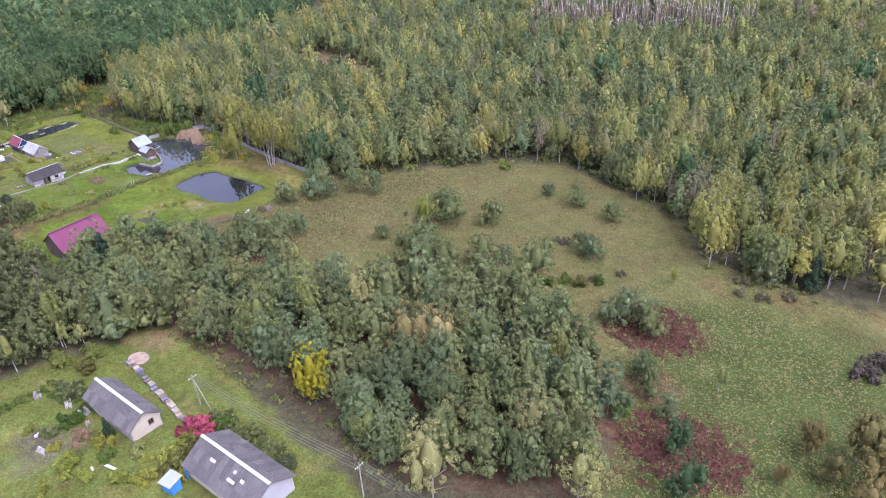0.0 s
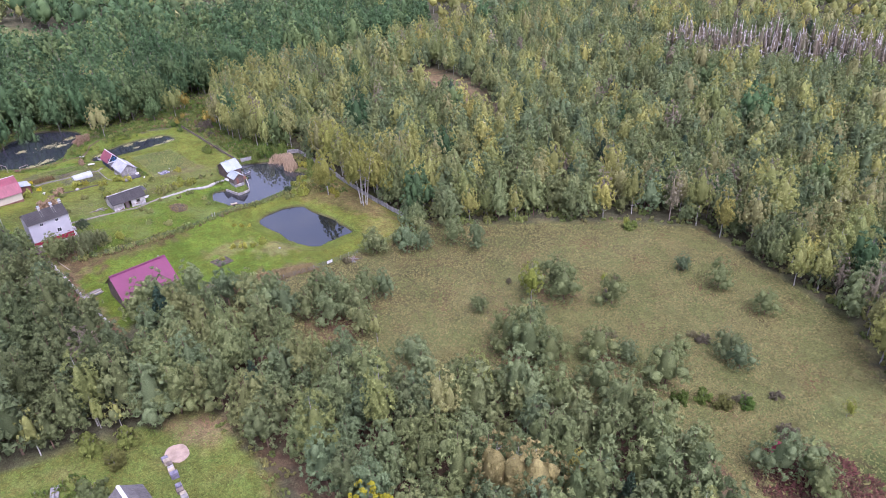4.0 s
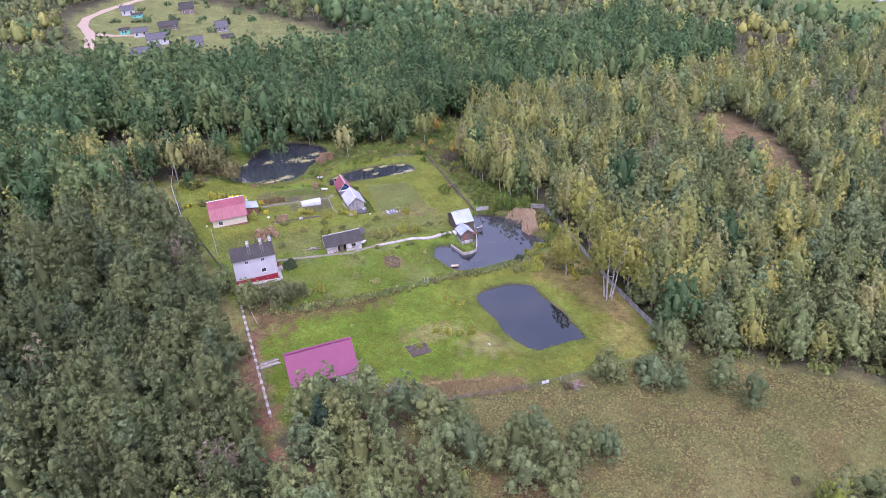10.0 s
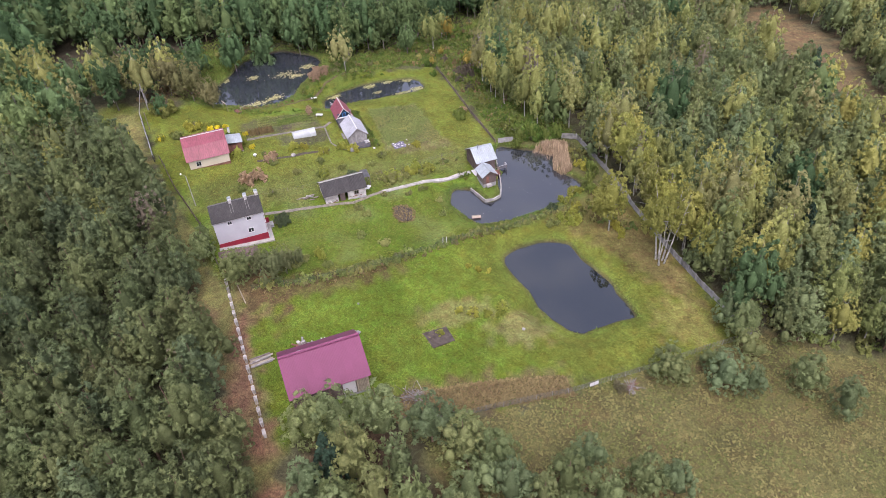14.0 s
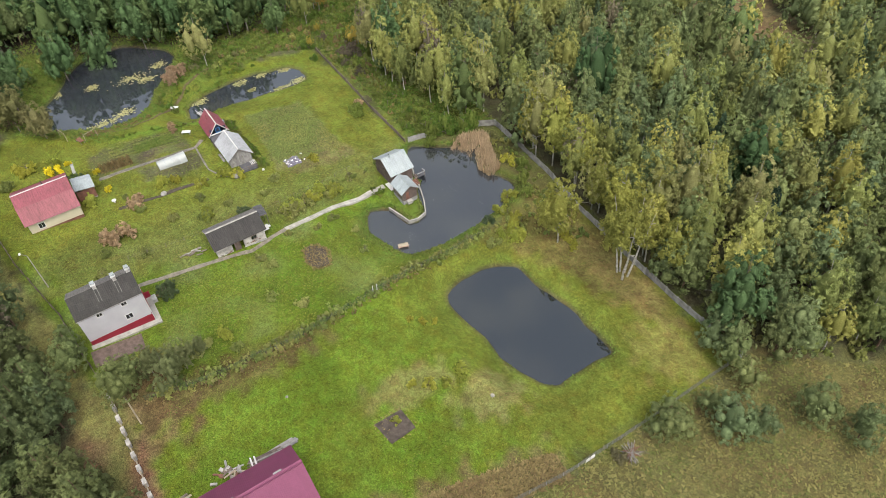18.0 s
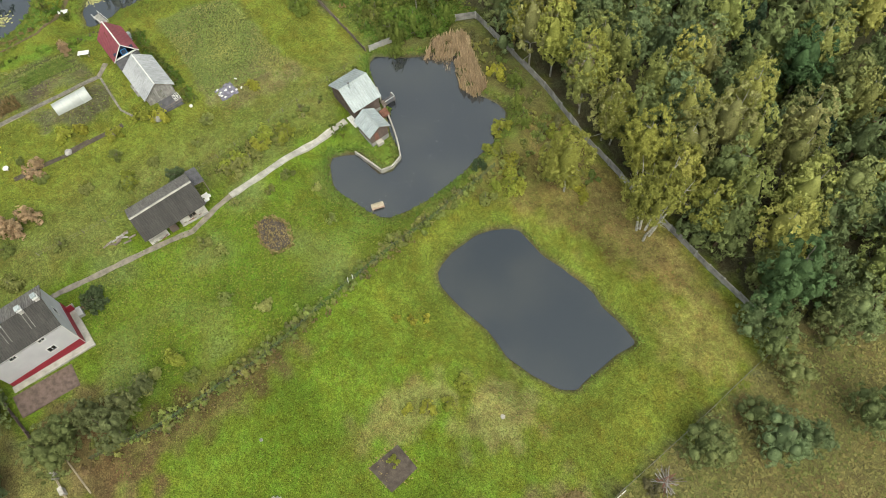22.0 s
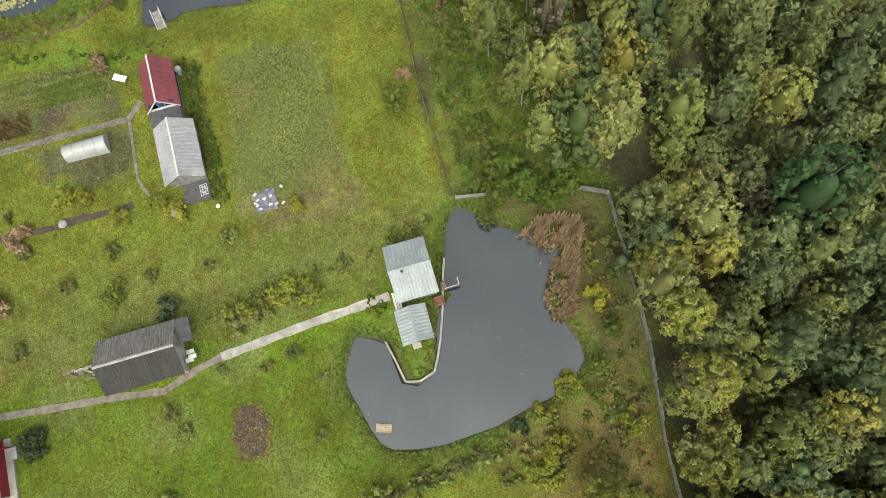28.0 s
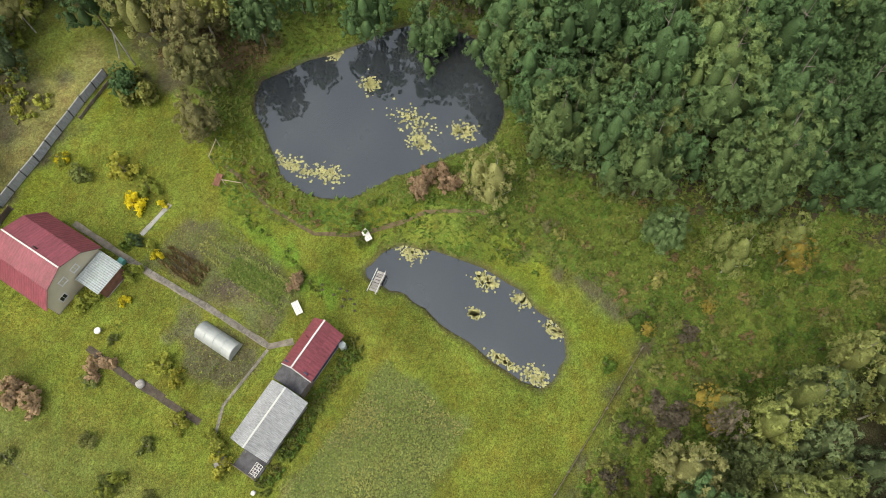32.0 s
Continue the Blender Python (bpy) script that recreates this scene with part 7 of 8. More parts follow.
group_of("pine", [(-123.8, 85.5, .92), (-120, 86.5, .85), (-127.5, 82.5, .90), (-115.5, 84, .7), (-122, 81.0, .80), (-130.5, 87, .7), (-30.2, 90.4, .6), (-25.6, 87.7, .55), (-33, 94, .6), (-34.3, 98.3, .45), (-133.9, 116.1, .6), (-131.4, 123.8, .8), (-126.4, 126.6, .72), (-147.5, 122.5, .68), (-143.5, 121.6, .62), (-145.5, 124.6, .7),
    (-183.2, 49.2, .74), (-185.0, 51.0, .60), (-194.2, 45.4, .62), (-191.4, 44.6, .64), (-144, 63.5, 1.08), (-141.5, 69.5, 1.0), (-146.2, 58.0, 1.1), (-147, 54.5, 1.0), (-139, 73.5, .7), (-133.6, 75, .90), (-129.4, 75.6, .85), (-136.8, 72.6, .9), (-130.4, 70.6, .9), (-124.6, 92, .80), (-123.2, 95.6, .7), (-127, 79, .7), (-116.5, 47.6, 1.05), (-119, 50.6, 1.0), (-114.6, 51.0, .95), (-122.5, 47.6, 1.1), (-117.8, 44.2, 1.1), (-124, 50.4, 1.05), (-127.5, 48.4, 1.05)],
    "pine_tree", "grey-green pine standing apart from the wood", "pine", "pines standing apart", 1000, thick=1.25, tag="open")
group_of("alder", [(-213.2, 116.6, .30), (-213.4, 119.8, .34), (-211.6, 122.4, .30), (-212.0, 125.4, .32), (-211.0, 114.8, .22), (-194.5, 124.6, .30), (-191.2, 122.2, .26), (-188.0, 120.6, .22)], "willow_bush", "fresh green bushy willow leaning over the pond", "willow", "shore willows", 800, leaf=leaf_material("shore_willow_leaves", [(0, (0.115, 0.160, 0.034)), (1, (0.150, 0.182, 0.042))]), thick=1.25, tag="shore")
group_of("birch", [(-266.2, 28.2, 1.25), (-267.5, 17.3, 1.2), (-266.5, 7.6, 1.15), (-261, 38, 1.15), (-265.5, 44.1, 1.2), (-263.4, 30.5, 1.1), (-264.4, 89, 0.95), (-45, 50.2, 1.16), (-28.6, 62.5, 1.05), (-58.5, 52, 0.89), (-62, 54, 0.84), (-256, 123, 0.63), (-278, 122, 0.84), (-272, 117, 0.89)],
    "birch_tree", "pale yellow-green birch standing alone", "birch", "birches standing apart", 900, thick=1.2, tag="open")
GOLD_LEAF = leaf_material("golden_birch_leaves", [(0, (0.225, 0.240, 0.062)), (1, (0.265, 0.262, 0.062))])
group_of("birch", [(-176.4, 118.0, 1.15)], "birch_tree", "golden-green birch standing alone on the pond bank", "birch", "", 1900, leaf=GOLD_LEAF, thick=1.15, tag="bank")
group_of("multi_birch", [(-164.9, 121.6, 1.25)], "birch_tree", "many-stemmed birch with leaning white trunks beside the fence", "birch", "", 2600, leaf=GOLD_LEAF, tag="stems")
group_of("birch", [(-171.8, 127.6, 1.15), (-166.5, 127.8, 1.1), (-186.5, 130.6, 1.15), (-160.5, 127.4, 1.0), (-178.4, 128.8, 1.0), (-193.6, 131.0, 1.1), (-200.2, 131.6, 1.0)], "birch_tree", "yellow-green birch leaning over the concrete fence", "birch", "birches at the fence", 1900, leaf=GOLD_LEAF, thick=1.1, tag="fence")
group_of("birch", [(-101.1, 117.5, 0.82), (-109.5, 164.5, 0.28), (-42, 130.5, 0.34), (-96.4, 136.8, 0.22)],
    "birch_tree", "small birch in bright yellow autumn leaf", "birch", "yellow birches", 700, leaf=LIME_LEAF, thick=1.2, tag="gold")
group_of("birch", [(-256.0, 122.3, 0.50), (-254.4, 123.6, 0.34), (-277.0, 123.0, 0.60), (-259.9, 112.6, 0.26), (-266.5, 117.5, 0.24), (-252.2, 140.5, 0.5)],
    "birch_tree", "young birch in golden ochre autumn leaf", "birch", "golden young birches", 900, leaf=leaf_material("ochre_leaves", [(0, (0.265, 0.215, 0.048)), (1, (0.310, 0.235, 0.050))]), thick=1.6, tag="ochre")
group_of("spruce", [(-281.5, 115.6, 1.1), (-285.5, 117.0, 1.25)], "spruce_tree", "tall green spruce at the edge of the leafy wood", "spruce", "spruces of the wood's edge", 900, leaf=ALDER_LEAF, thick=1.3, tag="edge")
group_of("bush", [(-253.5, 118.6, 1.8), (-251.2, 119.4, 1.4), (-262.8, 116.8, 1.2), (-248.5, 116.5, 1.3), (-243.0, 117.0, 1.3)], "bare_bush", "greyish bare-twigged bush among the weeds", "bush", "bare bushes", 420, leaf=leaf_material("bare_twigs", [(0, (0.085, 0.075, 0.055)), (1, (0.110, 0.092, 0.068))]), tag="bare")
group_of("birch", [(-124.3, 72.7, 0.47), (-111.4, 84.5, 0.58), (-21.2, 99.2, 0.49), (-121.8, 36.5, 0.59), (-119.5, 39, 0.51), (-121.5, 27.5, 0.81), (-113, 75, 0.42)],
    "birch_sapling", "thin pale birch sapling at the wood's edge", "birch", "birch saplings", 420, thick=0.95, tag="thin")
group_of("birch", [(-65.5, 73.0, 1.18), (-63.0, 74.6, 1.2), (-68.0, 71.6, 1.08)], "willow_tree", "pale straw-coloured birch among the pines", "birch", "pale birches", 800, leaf=leaf_material("straw_leaves", [(0, (0.23, 0.20, 0.08)), (1, (0.27, 0.23, 0.09))]), thick=1.5, tag="straw")
group_of("alder", [(-73.8, 54.6, .82)], "maple_tree", "bright yellow maple at the edge of the pines", "maple", "", 1100, leaf=leaf_material("maple_leaves", [(0, (0.27, 0.27, 0.02)), (1, (0.34, 0.31, 0.02))]), thick=0.95, tag="maple")
group_of("alder", [(-271.3, 108.8, .62), (-252.6, 41.3, .42), (-268.8, 50.0, .85), (-258.5, 31.5, .9), (-263, 24, .9), (-266, 38, 1.0), (-262, 14, .85), (-272, 44, .95), (-276, 30, 1.0), (-270, 18, .9), (-21.0, 80.0, .55), (-17, 72, .6), (-270.6, 108.7, .62), (-276, 93.5, .85), (-281, 80, .9), (-280.5, 70, .9), (-278.5, 61.5, .85), (-279.5, 98.5, .95), (-275.5, 52, .7)],
    "alder_tree", "rounded green leafy tree near the pond", "tree", "leafy trees near the pond", 1000, thick=1.1, tag="open")
group_of("alder", [(-181.8, 55.6, .50), (-183.6, 57.8, .42), (-185.6, 53.6, .40), (-184.8, 60.2, .30)], "willow_tree", "olive-green bushy willow beside the ditch", "willow", "ditch willows", 1100, leaf=leaf_material("ditch_willow_leaves", [(0, (0.105, 0.125, 0.055)), (1, (0.135, 0.145, 0.065))]), thick=1.15, tag="ditch")
group_of("alder", [(1.4, 96, .72), (-5.2, 93.6, .5), (-1, 89, .5), (5, 91, .7), (7, 103, .7), (-7, 84, .3), (4, 84, .6)], "willow_tree", "spreading yellow-green willow on the damp meadow", "willow", "willows", 900, leaf=leaf_material("willow_leaves", [(0, (0.145, 0.14, 0.05)), (1, (0.21, 0.165, 0.06))]), thick=1.2, tag="willow")
group_of("alder", [(-258.6, 49.0, .74), (-253.0, 53.0, .54), (-263, 44, .8), (-268, 36, .8), (-265, 30, .75)], "willow_tree", "large olive-tan willow beside the dark pond", "willow", "pond willows", 1500, leaf=leaf_material("olive_willow_leaves", [(0, (0.160, 0.165, 0.065)), (1, (0.190, 0.180, 0.080))]), thick=1.35, tag="olive")
group_of("bush", [(-2.2, 120, 2.2), (-1, 125, 2.2), (-24, 135, 1.4), (-28.7, 134.5, 1.3), (-52, 126, 1.0), (-47, 118, 1.5), (-56, 121, 1.2), (-106, 107.5, .8), (-88, 155, 1.1), (-92, 131, 1.3), (-83, 120, 1.2), (-82, 114, 1.2), (-72, 132, 1.0), (-69.6, 132.4, 1.3), (-141, 98.5, 1.0), (-30, 140, 1.3), (-20, 139.5, 1.4), (-110, 120, .8), (-95, 140, .9)],
    "meadow_bush", "grey-green leafless-looking bush on the meadow", "bush", "meadow bushes", 420, leaf=leaf_material("thicket_leaves", [(0, (0.13, 0.115, 0.075)), (0.5, (0.15, 0.14, 0.07)), (1, (0.12, 0.10, 0.085))]), tag="dull")
group_of("bush", [(-60.5, 116.0, 1.6), (-57, 117, 1.7), (-63, 113, 1.4), (-32.2, 84.4, 1.6), (-54.7, 119.7, 1.5), (-229.1, 108.2, 1.6), (-215.3, 116.5, 2.4), (-213.4, 119.8, 2.6), (-212.4, 123.6, 2.5), (-216.5, 119, 2.2), (-108.6, 164.6, 1.7), (-112, 35, 1.8), (-116, 38, 1.9), (-118, 33, 2.0), (-101, 26.6, 1.7), (-89.4, 26.2, 1.3), (-196, 106.6, .6), (-252.9, 41.6, 2.6), (-236.4, 54.4, 1.0), (-203.5, 107.2, .7), (-254, 110.5, 1.0), (-260.6, 112.1, 1.3), (-80.2, 35.2, 2.0), (-83.5, 39.2, 1.7), (-81, 41.5, 1.7), (-79.5, 31.6, 1.9)],
    "green_bush", "dense fresh-green leafy bush", "bush", "green bushes", 520, leaf=WEED, tag="fresh")
group_of("bush", [(-208.3, 89.0, 1.2), (-181.4, 113.0, 1.5), (-182.8, 111.2, 1.0), (-184.2, 124.3, 1.5), (-187.7, 114.5, 1.1), (-176.5, 119.6, 1.3), (-190, 117.8, 1.4), (-243.3, 47.8, 1.7), (-243.1, 52.0, 1.1), (-240.3, 39.7, .9), (-243.2, 51.2, .9), (-233.4, 57.3, 1.1), (-227.8, 55.5, 1.4), (-226.7, 67.6, 1.2), (-222.5, 73.2, 1.1), (-226.5, 70, .9), (-237, 57, .8), (-218.7, 93.7, 1.0), (-186.6, 64.5, 1.3), (-208.1, 84.4, 1.5), (-209.3, 90.0, 1.5), (-207.9, 92.8, 1.4), (-213.8, 71.6, 1.2), (-221.7, 80.0, 1.2), (-181.5, 112.3, 1.2), (-184.4, 114.7, 1.3), (-174.0, 119.1, 1.0), (-223.4, 77.9, 1.2), (-230.1, 46.9, 1.0), (-198.6, 124.6, 1.4), (-77, 31.2, 1.4), (-84.2, 29.8, .8), (-92.5, 21.5, 1.5)],
    "garden_bush", "yellow-green garden bush in autumn leaf", "bush", "yellow-green garden bushes", 480, leaf=LIME_LEAF, tag="lime")
group_of("bush", [(-240.4, 51.8, 1.2), (-230.2, 58.8, .65), (-236.8, 58.2, .7), (-242.3, 54.4, .6), (-240.6, 39.9, .8)], "yellow_bush", "brilliant yellow garden shrub", "bush", "yellow shrubs", 520, leaf=YELLOW_LEAF, tag="gold")
group_of("bush", [(-199.7, 60.0, 1.3), (-210.5, 76.8, 1.3), (-236.6, 55.0, .95), (-187.0, 111.3, .9), (-200.2, 59.4, 1.1)], "dark_bush", "dark green rounded evergreen bush", "bush", "dark evergreen bushes", 600, leaf=leaf_material("dark_bush_leaves", [(0, (0.062, 0.095, 0.045)), (1, (0.085, 0.115, 0.055))]), tag="dark")
group_of("bush", [(-240.2, 43.7, 1.4), (-207.0, 84.0, 1.6), (-207.4, 86.6, 1.3), (-207.6, 92.0, 1.2), (-213.3, 71.0, 1.1), (-221, 62, 1.0), (-216, 66, .9), (-214, 82, .8), (-219, 72, .9), (-196.5, 76, .8), (-190, 73, .9), (-192, 90, .8), (-198.5, 91.5, .8), (-186.3, 76.4, 1.1), (-186.1, 60.2, 1.5), (-183.3, 64.8, .9), (-202.1, 89.2, .9), (-202.0, 81.0, .7), (-198.7, 74.7, .9), (-217, 85, .9), (-214.8, 75.6, .8), (-226, 61, .7), (-201, 86, .7), (-217, 85.2, .9), (-210, 60, .9), (-213, 54, 1.0), (-208, 52.5, 1.3), (-93.4, 23.6, 1.2), (-87, 29.5, 1.4), (-95, 27, 1.0), (-182.0, 108.7, 1.1)],
    "orchard_bush", "small grey-green orchard bush in the grass", "bush", "orchard bushes", 380, leaf=leaf_material("orchard_leaves", [(0, (0.165, 0.200, 0.060)), (1, (0.215, 0.222, 0.078))]), tag="mixed")
group_of("bush", [(-215.4, 57.0, 2.0), (-222.9, 61.8, 1.5), (-242.8, 74.2, 1.2), (-262.0, 80.2, 2.0), (-264, 82.5, 1.8), (-97, 26.0, 1.1), (-232, 110, .9)], "rusty_bush", "rust-coloured autumn bush in the garden grass", "bush", "rusty bushes", 480, leaf=RUST_LEAF, tag="rust")
group_of("bush", [(-81.8, 38.2, 2.3), (-83.8, 37.2, 1.9), (-45.5, 113.5, 1.4)], "crimson_bush", "crimson-leaved bush in the farmyard", "bush", "crimson bushes", 620, leaf=RED_LEAF, tag="crimson")
group_of("spruce", [(-93.4, 28.9, .42), (-284.5, 112.5, .95), (-290, 108, 1.0)], "spruce_tree", "young dark green spruce in the farmyard", "spruce", "young spruces", 620, tag="young")

group_of("bush", [(-77.6, 40.9, 1.8), (-75.2, 41.8, 1.9), (-72.6, 41.9, 1.7), (-69.6, 42.0, 1.8), (-66.6, 41.9, 1.5), (-81.7, 42.4, 2.0), (-107.6, 30.8, 2.2), (-100.8, 23.5, 1.2)],
    "garden_shrub", "tall dark green leafy shrub of the farmyard", "bush", "farmyard shrubs", 620, leaf=leaf_material("shrub_leaves", [(0, (0.085, 0.115, 0.045)), (1, (0.125, 0.145, 0.050))]), tag="yard")
group_of("bush", [(-160.9, 77.7, .62), (-163.4, 84.6, .95), (-162.4, 86.8, .8), (-163.0, 89.6, .9), (-164.8, 82.6, .7), (-161.6, 88.6, .6), (-173.4, 89.8, .6), (-172.6, 91.2, .5), (-174.8, 88.2, .5)], "garden_bush", "yellow-green bush growing on the lawn", "bush", "lawn bushes", 420, leaf=LIME_LEAF, tag="lime")
group_of("bush", [(-91.5, 21.0, 1.7), (-91.8, 27.2, 1.4), (-82.2, 36.0, 1.6), (-82.0, 31.8, 1.5), (-83.0, 25.1, 1.6), (-80.5, 27.0, 1.4), (-97.4, 22.3, 1.0), (-88.0, 22.4, 1.1), (-104.2, 21.4, .8), (-90.1, 16.9, 1.2)],
    "garden_bush", "yellow-green farmyard bush in autumn leaf", "bush", "yellow-green farmyard bushes", 520, leaf=LIME_LEAF, tag="lime")
group_of("bush", [(-96.2, 25.5, 1.3), (-94.4, 24.6, .9)], "rusty_bush", "rust-coloured flower bush in the farmyard", "bush", "rusty bushes", 480, leaf=RUST_LEAF, tag="rust")

rv = random.Random(88)
group_of("bush", [(rv.uniform(-560, -410), rv.uniform(12, 110), rv.uniform(1.4, 3.2)) for i in range(34)], "village_bush", "dark green bush in a village garden", "bush", "village bushes", 120, leaf=ALDER_LEAF, tag="village")
# undergrowth of the wild ground round the ponds
def many_bushes(name, poly, step, keep, sizes, leaf, label, leaves=150):
    x, y = scatter(rng, poly, step, keep)
    old = KINDS["bush"]
    KINDS["bush"] = (*old[:3], leaf, *old[4:6], 0.26, 0.0, 0.6)
    wood(name, "bush", x, y, leaves, 1.2, label, rng, sizes, clumps=6)
    KINDS["bush"] = old


many_bushes("wild_undergrowth", [(-256, 115), (-216, 114), (-213, 124), (-240, 121), (-264, 130), (-284, 146), (-284, 125), (-278, 113), (-266, 110)], 2.4, 0.7, (0.35, 1.3), WEED, "tangled green undergrowth beside the field fence")
WILD_GROWTH = [(-259, 114.5), (-262, 104), (-259, 96), (-260, 88), (-266, 84), (-274, 92), (-276, 106), (-281, 118), (-288, 134), (-272, 142), (-252, 132), (-236, 122), (-216, 122), (-216, 113.5), (-244, 114)]
many_bushes("wild_growth", WILD_GROWTH, 1.35, 0.85, (0.22, 0.62), WEED, "rank fresh-green growth covering the wild ground", 60)
many_bushes("wild_shrubs", WILD_GROWTH, 3.6, 0.55, (0.5, 1.15), BUSH_LEAF, "yellow-green shrubs scattered over the wild ground", 150)
many_bushes("withered_growth", WILD_GROWTH, 4.2, 0.5, (0.4, 0.9), DRY_WEED, "withered brown shrubs scattered over the wild ground", 120)
many_bushes("bank_undergrowth", [(-189, 113), (-186, 118), (-192, 124), (-200, 124), (-207, 125), (-208, 128.5), (-196, 127.6), (-180, 125.5), (-172, 124), (-178, 118), (-184, 109)], 2.1, 0.8, (0.4, 1.1), BUSH_LEAF, "yellow-green undergrowth between pond and fence")
many_bushes("pond_undergrowth", [(-290, 86), (-279, 100), (-266, 90), (-258, 82), (-250, 76.5), (-252, 73.5), (-262, 78), (-272, 86), (-282, 84)], 2.0, 0.7, (0.35, 0.9), WEED, "green undergrowth on the pond bank")
many_bushes("pond_undergrowth", [(-250, 60), (-253, 57), (-253, 65), (-255, 73), (-250.5, 72)], 1.6, 0.8, (0.3, 0.6), DRY_WEED, "withered growth on the pond bank")
many_bushes("alder_undergrowth", [(-262, 44), (-276, 46), (-290, 56), (-294, 84), (-284, 92), (-288, 60), (-270, 50)], 2.4, 0.6, (0.4, 1.2), BUSH_LEAF, "mixed undergrowth below the leafy trees")
many_bushes("wood_undergrowth", [(-143, 128), (-131, 143), (-112, 168), (-96, 180), (-75, 172), (-53, 163), (-42, 148), (-38, 140.5), (-15, 140), (-13, 146), (-40, 152), (-55, 170), (-80, 182), (-100, 190), (-125, 170), (-150, 140), (-156, 128)], 2.6, 0.55, (0.5, 1.3), BUSH_LEAF, "undergrowth along the wood's edge")
many_bushes("wood_floor_growth", [(-143, 127), (-131, 143), (-120, 160), (-150, 165), (-230, 165), (-260, 150), (-240, 135), (-204, 132), (-180, 129)], 3.6, 0.8, (0.8, 2.0), BUSH_LEAF, "mixed undergrowth on the wood's floor", 70)
many_bushes("scrub_thicket", SCRUB, 3.4, 0.8, (0.9, 2.4), LIME_LEAF, "thicket of yellow-green scrub beyond the pines", 80)
many_bushes("pine_undergrowth", [(-113, 50.5), (-90, 49.5), (-72, 50.5), (-54, 46.5), (-44, 52), (-52, 53), (-90, 55), (-112, 55)], 1.9, 0.7, (0.3, 0.8), BUSH_LEAF, "withered and green undergrowth below the pines")
many_bushes("farm_hedge", [(-110.5, 27.5), (-100.5, 30.2), (-100.5, 31.4), (-110.5, 29.4)], 1.0, 1.0, (0.4, 0.6), WEED, "low green hedge of the vegetable plot")
many_bushes("shed_hedge", [(-241, 83.6), (-241, 85.2), (-222, 86), (-222, 84.4)], 0.8, 1.0, (0.4, 0.65), WEED, "leafy green climbing hedge along the sheds")
many_bushes("ditch_growth", [(-181.2, 52), (-179.5, 60), (-179.8, 72), (-182, 85), (-183.3, 99), (-184.6, 110), (-186.2, 110), (-184.8, 99), (-183.4, 85), (-181.4, 72), (-181.2, 60), (-183, 52)], 0.95, 0.9, (0.36, 1.05), BUSH_LEAF, "rough growth along the ditch", 100)
many_bushes("ditch_weeds", [(-180.6, 50), (-178.6, 60), (-178.6, 72), (-181, 85), (-182.3, 97), (-184.2, 97), (-182.4, 85), (-180.4, 72), (-180.2, 60), (-182.6, 50)], 1.1, 0.75, (0.22, 0.5), DRY_WEED, "brown withered weeds along the ditch", 80)
many_bushes("fence_growth", [(-209.2, 79), (-210.6, 92), (-212, 100), (-213.8, 110), (-212.4, 110), (-210.2, 100), (-208.8, 92), (-207.6, 80)], 1.1, 0.8, (0.3, 0.7), BUSH_LEAF, "rough growth along the garden fence", 90)
many_bushes("yard_hedge", [(-113.4, 18), (-113.4, 30.8), (-111.6, 30.8), (-111.4, 18)], 0.9, 0.95, (0.4, 0.75), WEED, "bright green hedge row beside the vegetable plot", 90)
many_bushes("bed_hedge", [(-247, 63), (-246, 70), (-244, 78), (-243, 78), (-245, 70), (-246, 63)], 0.8, 0.9, (0.25, 0.45), WEED, "dark green row of plants beside the vegetable bed", 70)
many_bushes("lane_undergrowth", [(-244, 17), (-247.5, 24), (-246.5, 33), (-242.5, 34), (-240, 26)], 1.8, 0.8, (0.5, 1.3), LIME_LEAF, "yellow-green undergrowth beside the lane", 100)
many_bushes("brown_undergrowth", [(-258, 40), (-263, 36), (-272, 44), (-272, 51), (-266, 53), (-262, 44)], 1.5, 0.8, (0.4, 0.9), DRY_WEED, "withered brown undergrowth behind the willows", 100)
many_bushes("isle_growth", [(-206, 99), (-204, 100.5), (-203.4, 99), (-204.6, 97.6)], 1.0, 0.9, (0.3, 0.6), WEED, "green growth beside the island", 90)


# ---- grass, weeds, reeds and floating leaves ----
def tufts(name, poly, n, mat, size, height, label, lean=1.0, avoid=True, category="grass", weight=None):
    """Blades and sprigs as single triangles, in one mesh."""
    p = np.asarray(poly, float)
    x = rng.uniform(p[:, 0].min(), p[:, 0].max(), n * 3)
    y = rng.uniform(p[:, 1].min(), p[:, 1].max(), n * 3)
    ok = inside(x, y, p)
    if weight is not None:
        ok &= rng.uniform(size=len(x)) < weight(x, y)
    if avoid:
        for o, _ in PONDS[:4]:
            ok &= signed(x, y, o) > 0.2
    x, y = x[ok][:n], y[ok][:n]
    m = len(x)
    z = land(x, y)
    q, w = rng.uniform(0, math.tau, m), size * rng.uniform(0.5, 1.3, m)
    h, l = height * rng.uniform(0.5, 1.3, m), lean * size * rng.uniform(0.7, 1.6, m)
    c, s = np.cos(q), np.sin(q)
    base = np.stack([x, y, z - 0.02], 1)
    side = np.stack([-s * w * 0.5, c * w * 0.5, 0 * w], 1)
    tip = base + np.stack([c * l, s * l, h], 1)
    v = np.stack([base + side, base - side, tip], 1).reshape(-1, 3)
    tint = np.repeat(np.clip(0.5 + 0.35 * ripple(x, y, 9, 4) + rng.normal(0, 0.15, m), 0.02, 0.98), 3)
    me = tri_mesh(name, v, np.arange(3 * m).reshape(m, 3), [mat], None, tint, rng.uniform(0.2, 0.8, 3 * m))
    return tagged(new(name, me), label, category, kind="stuff")


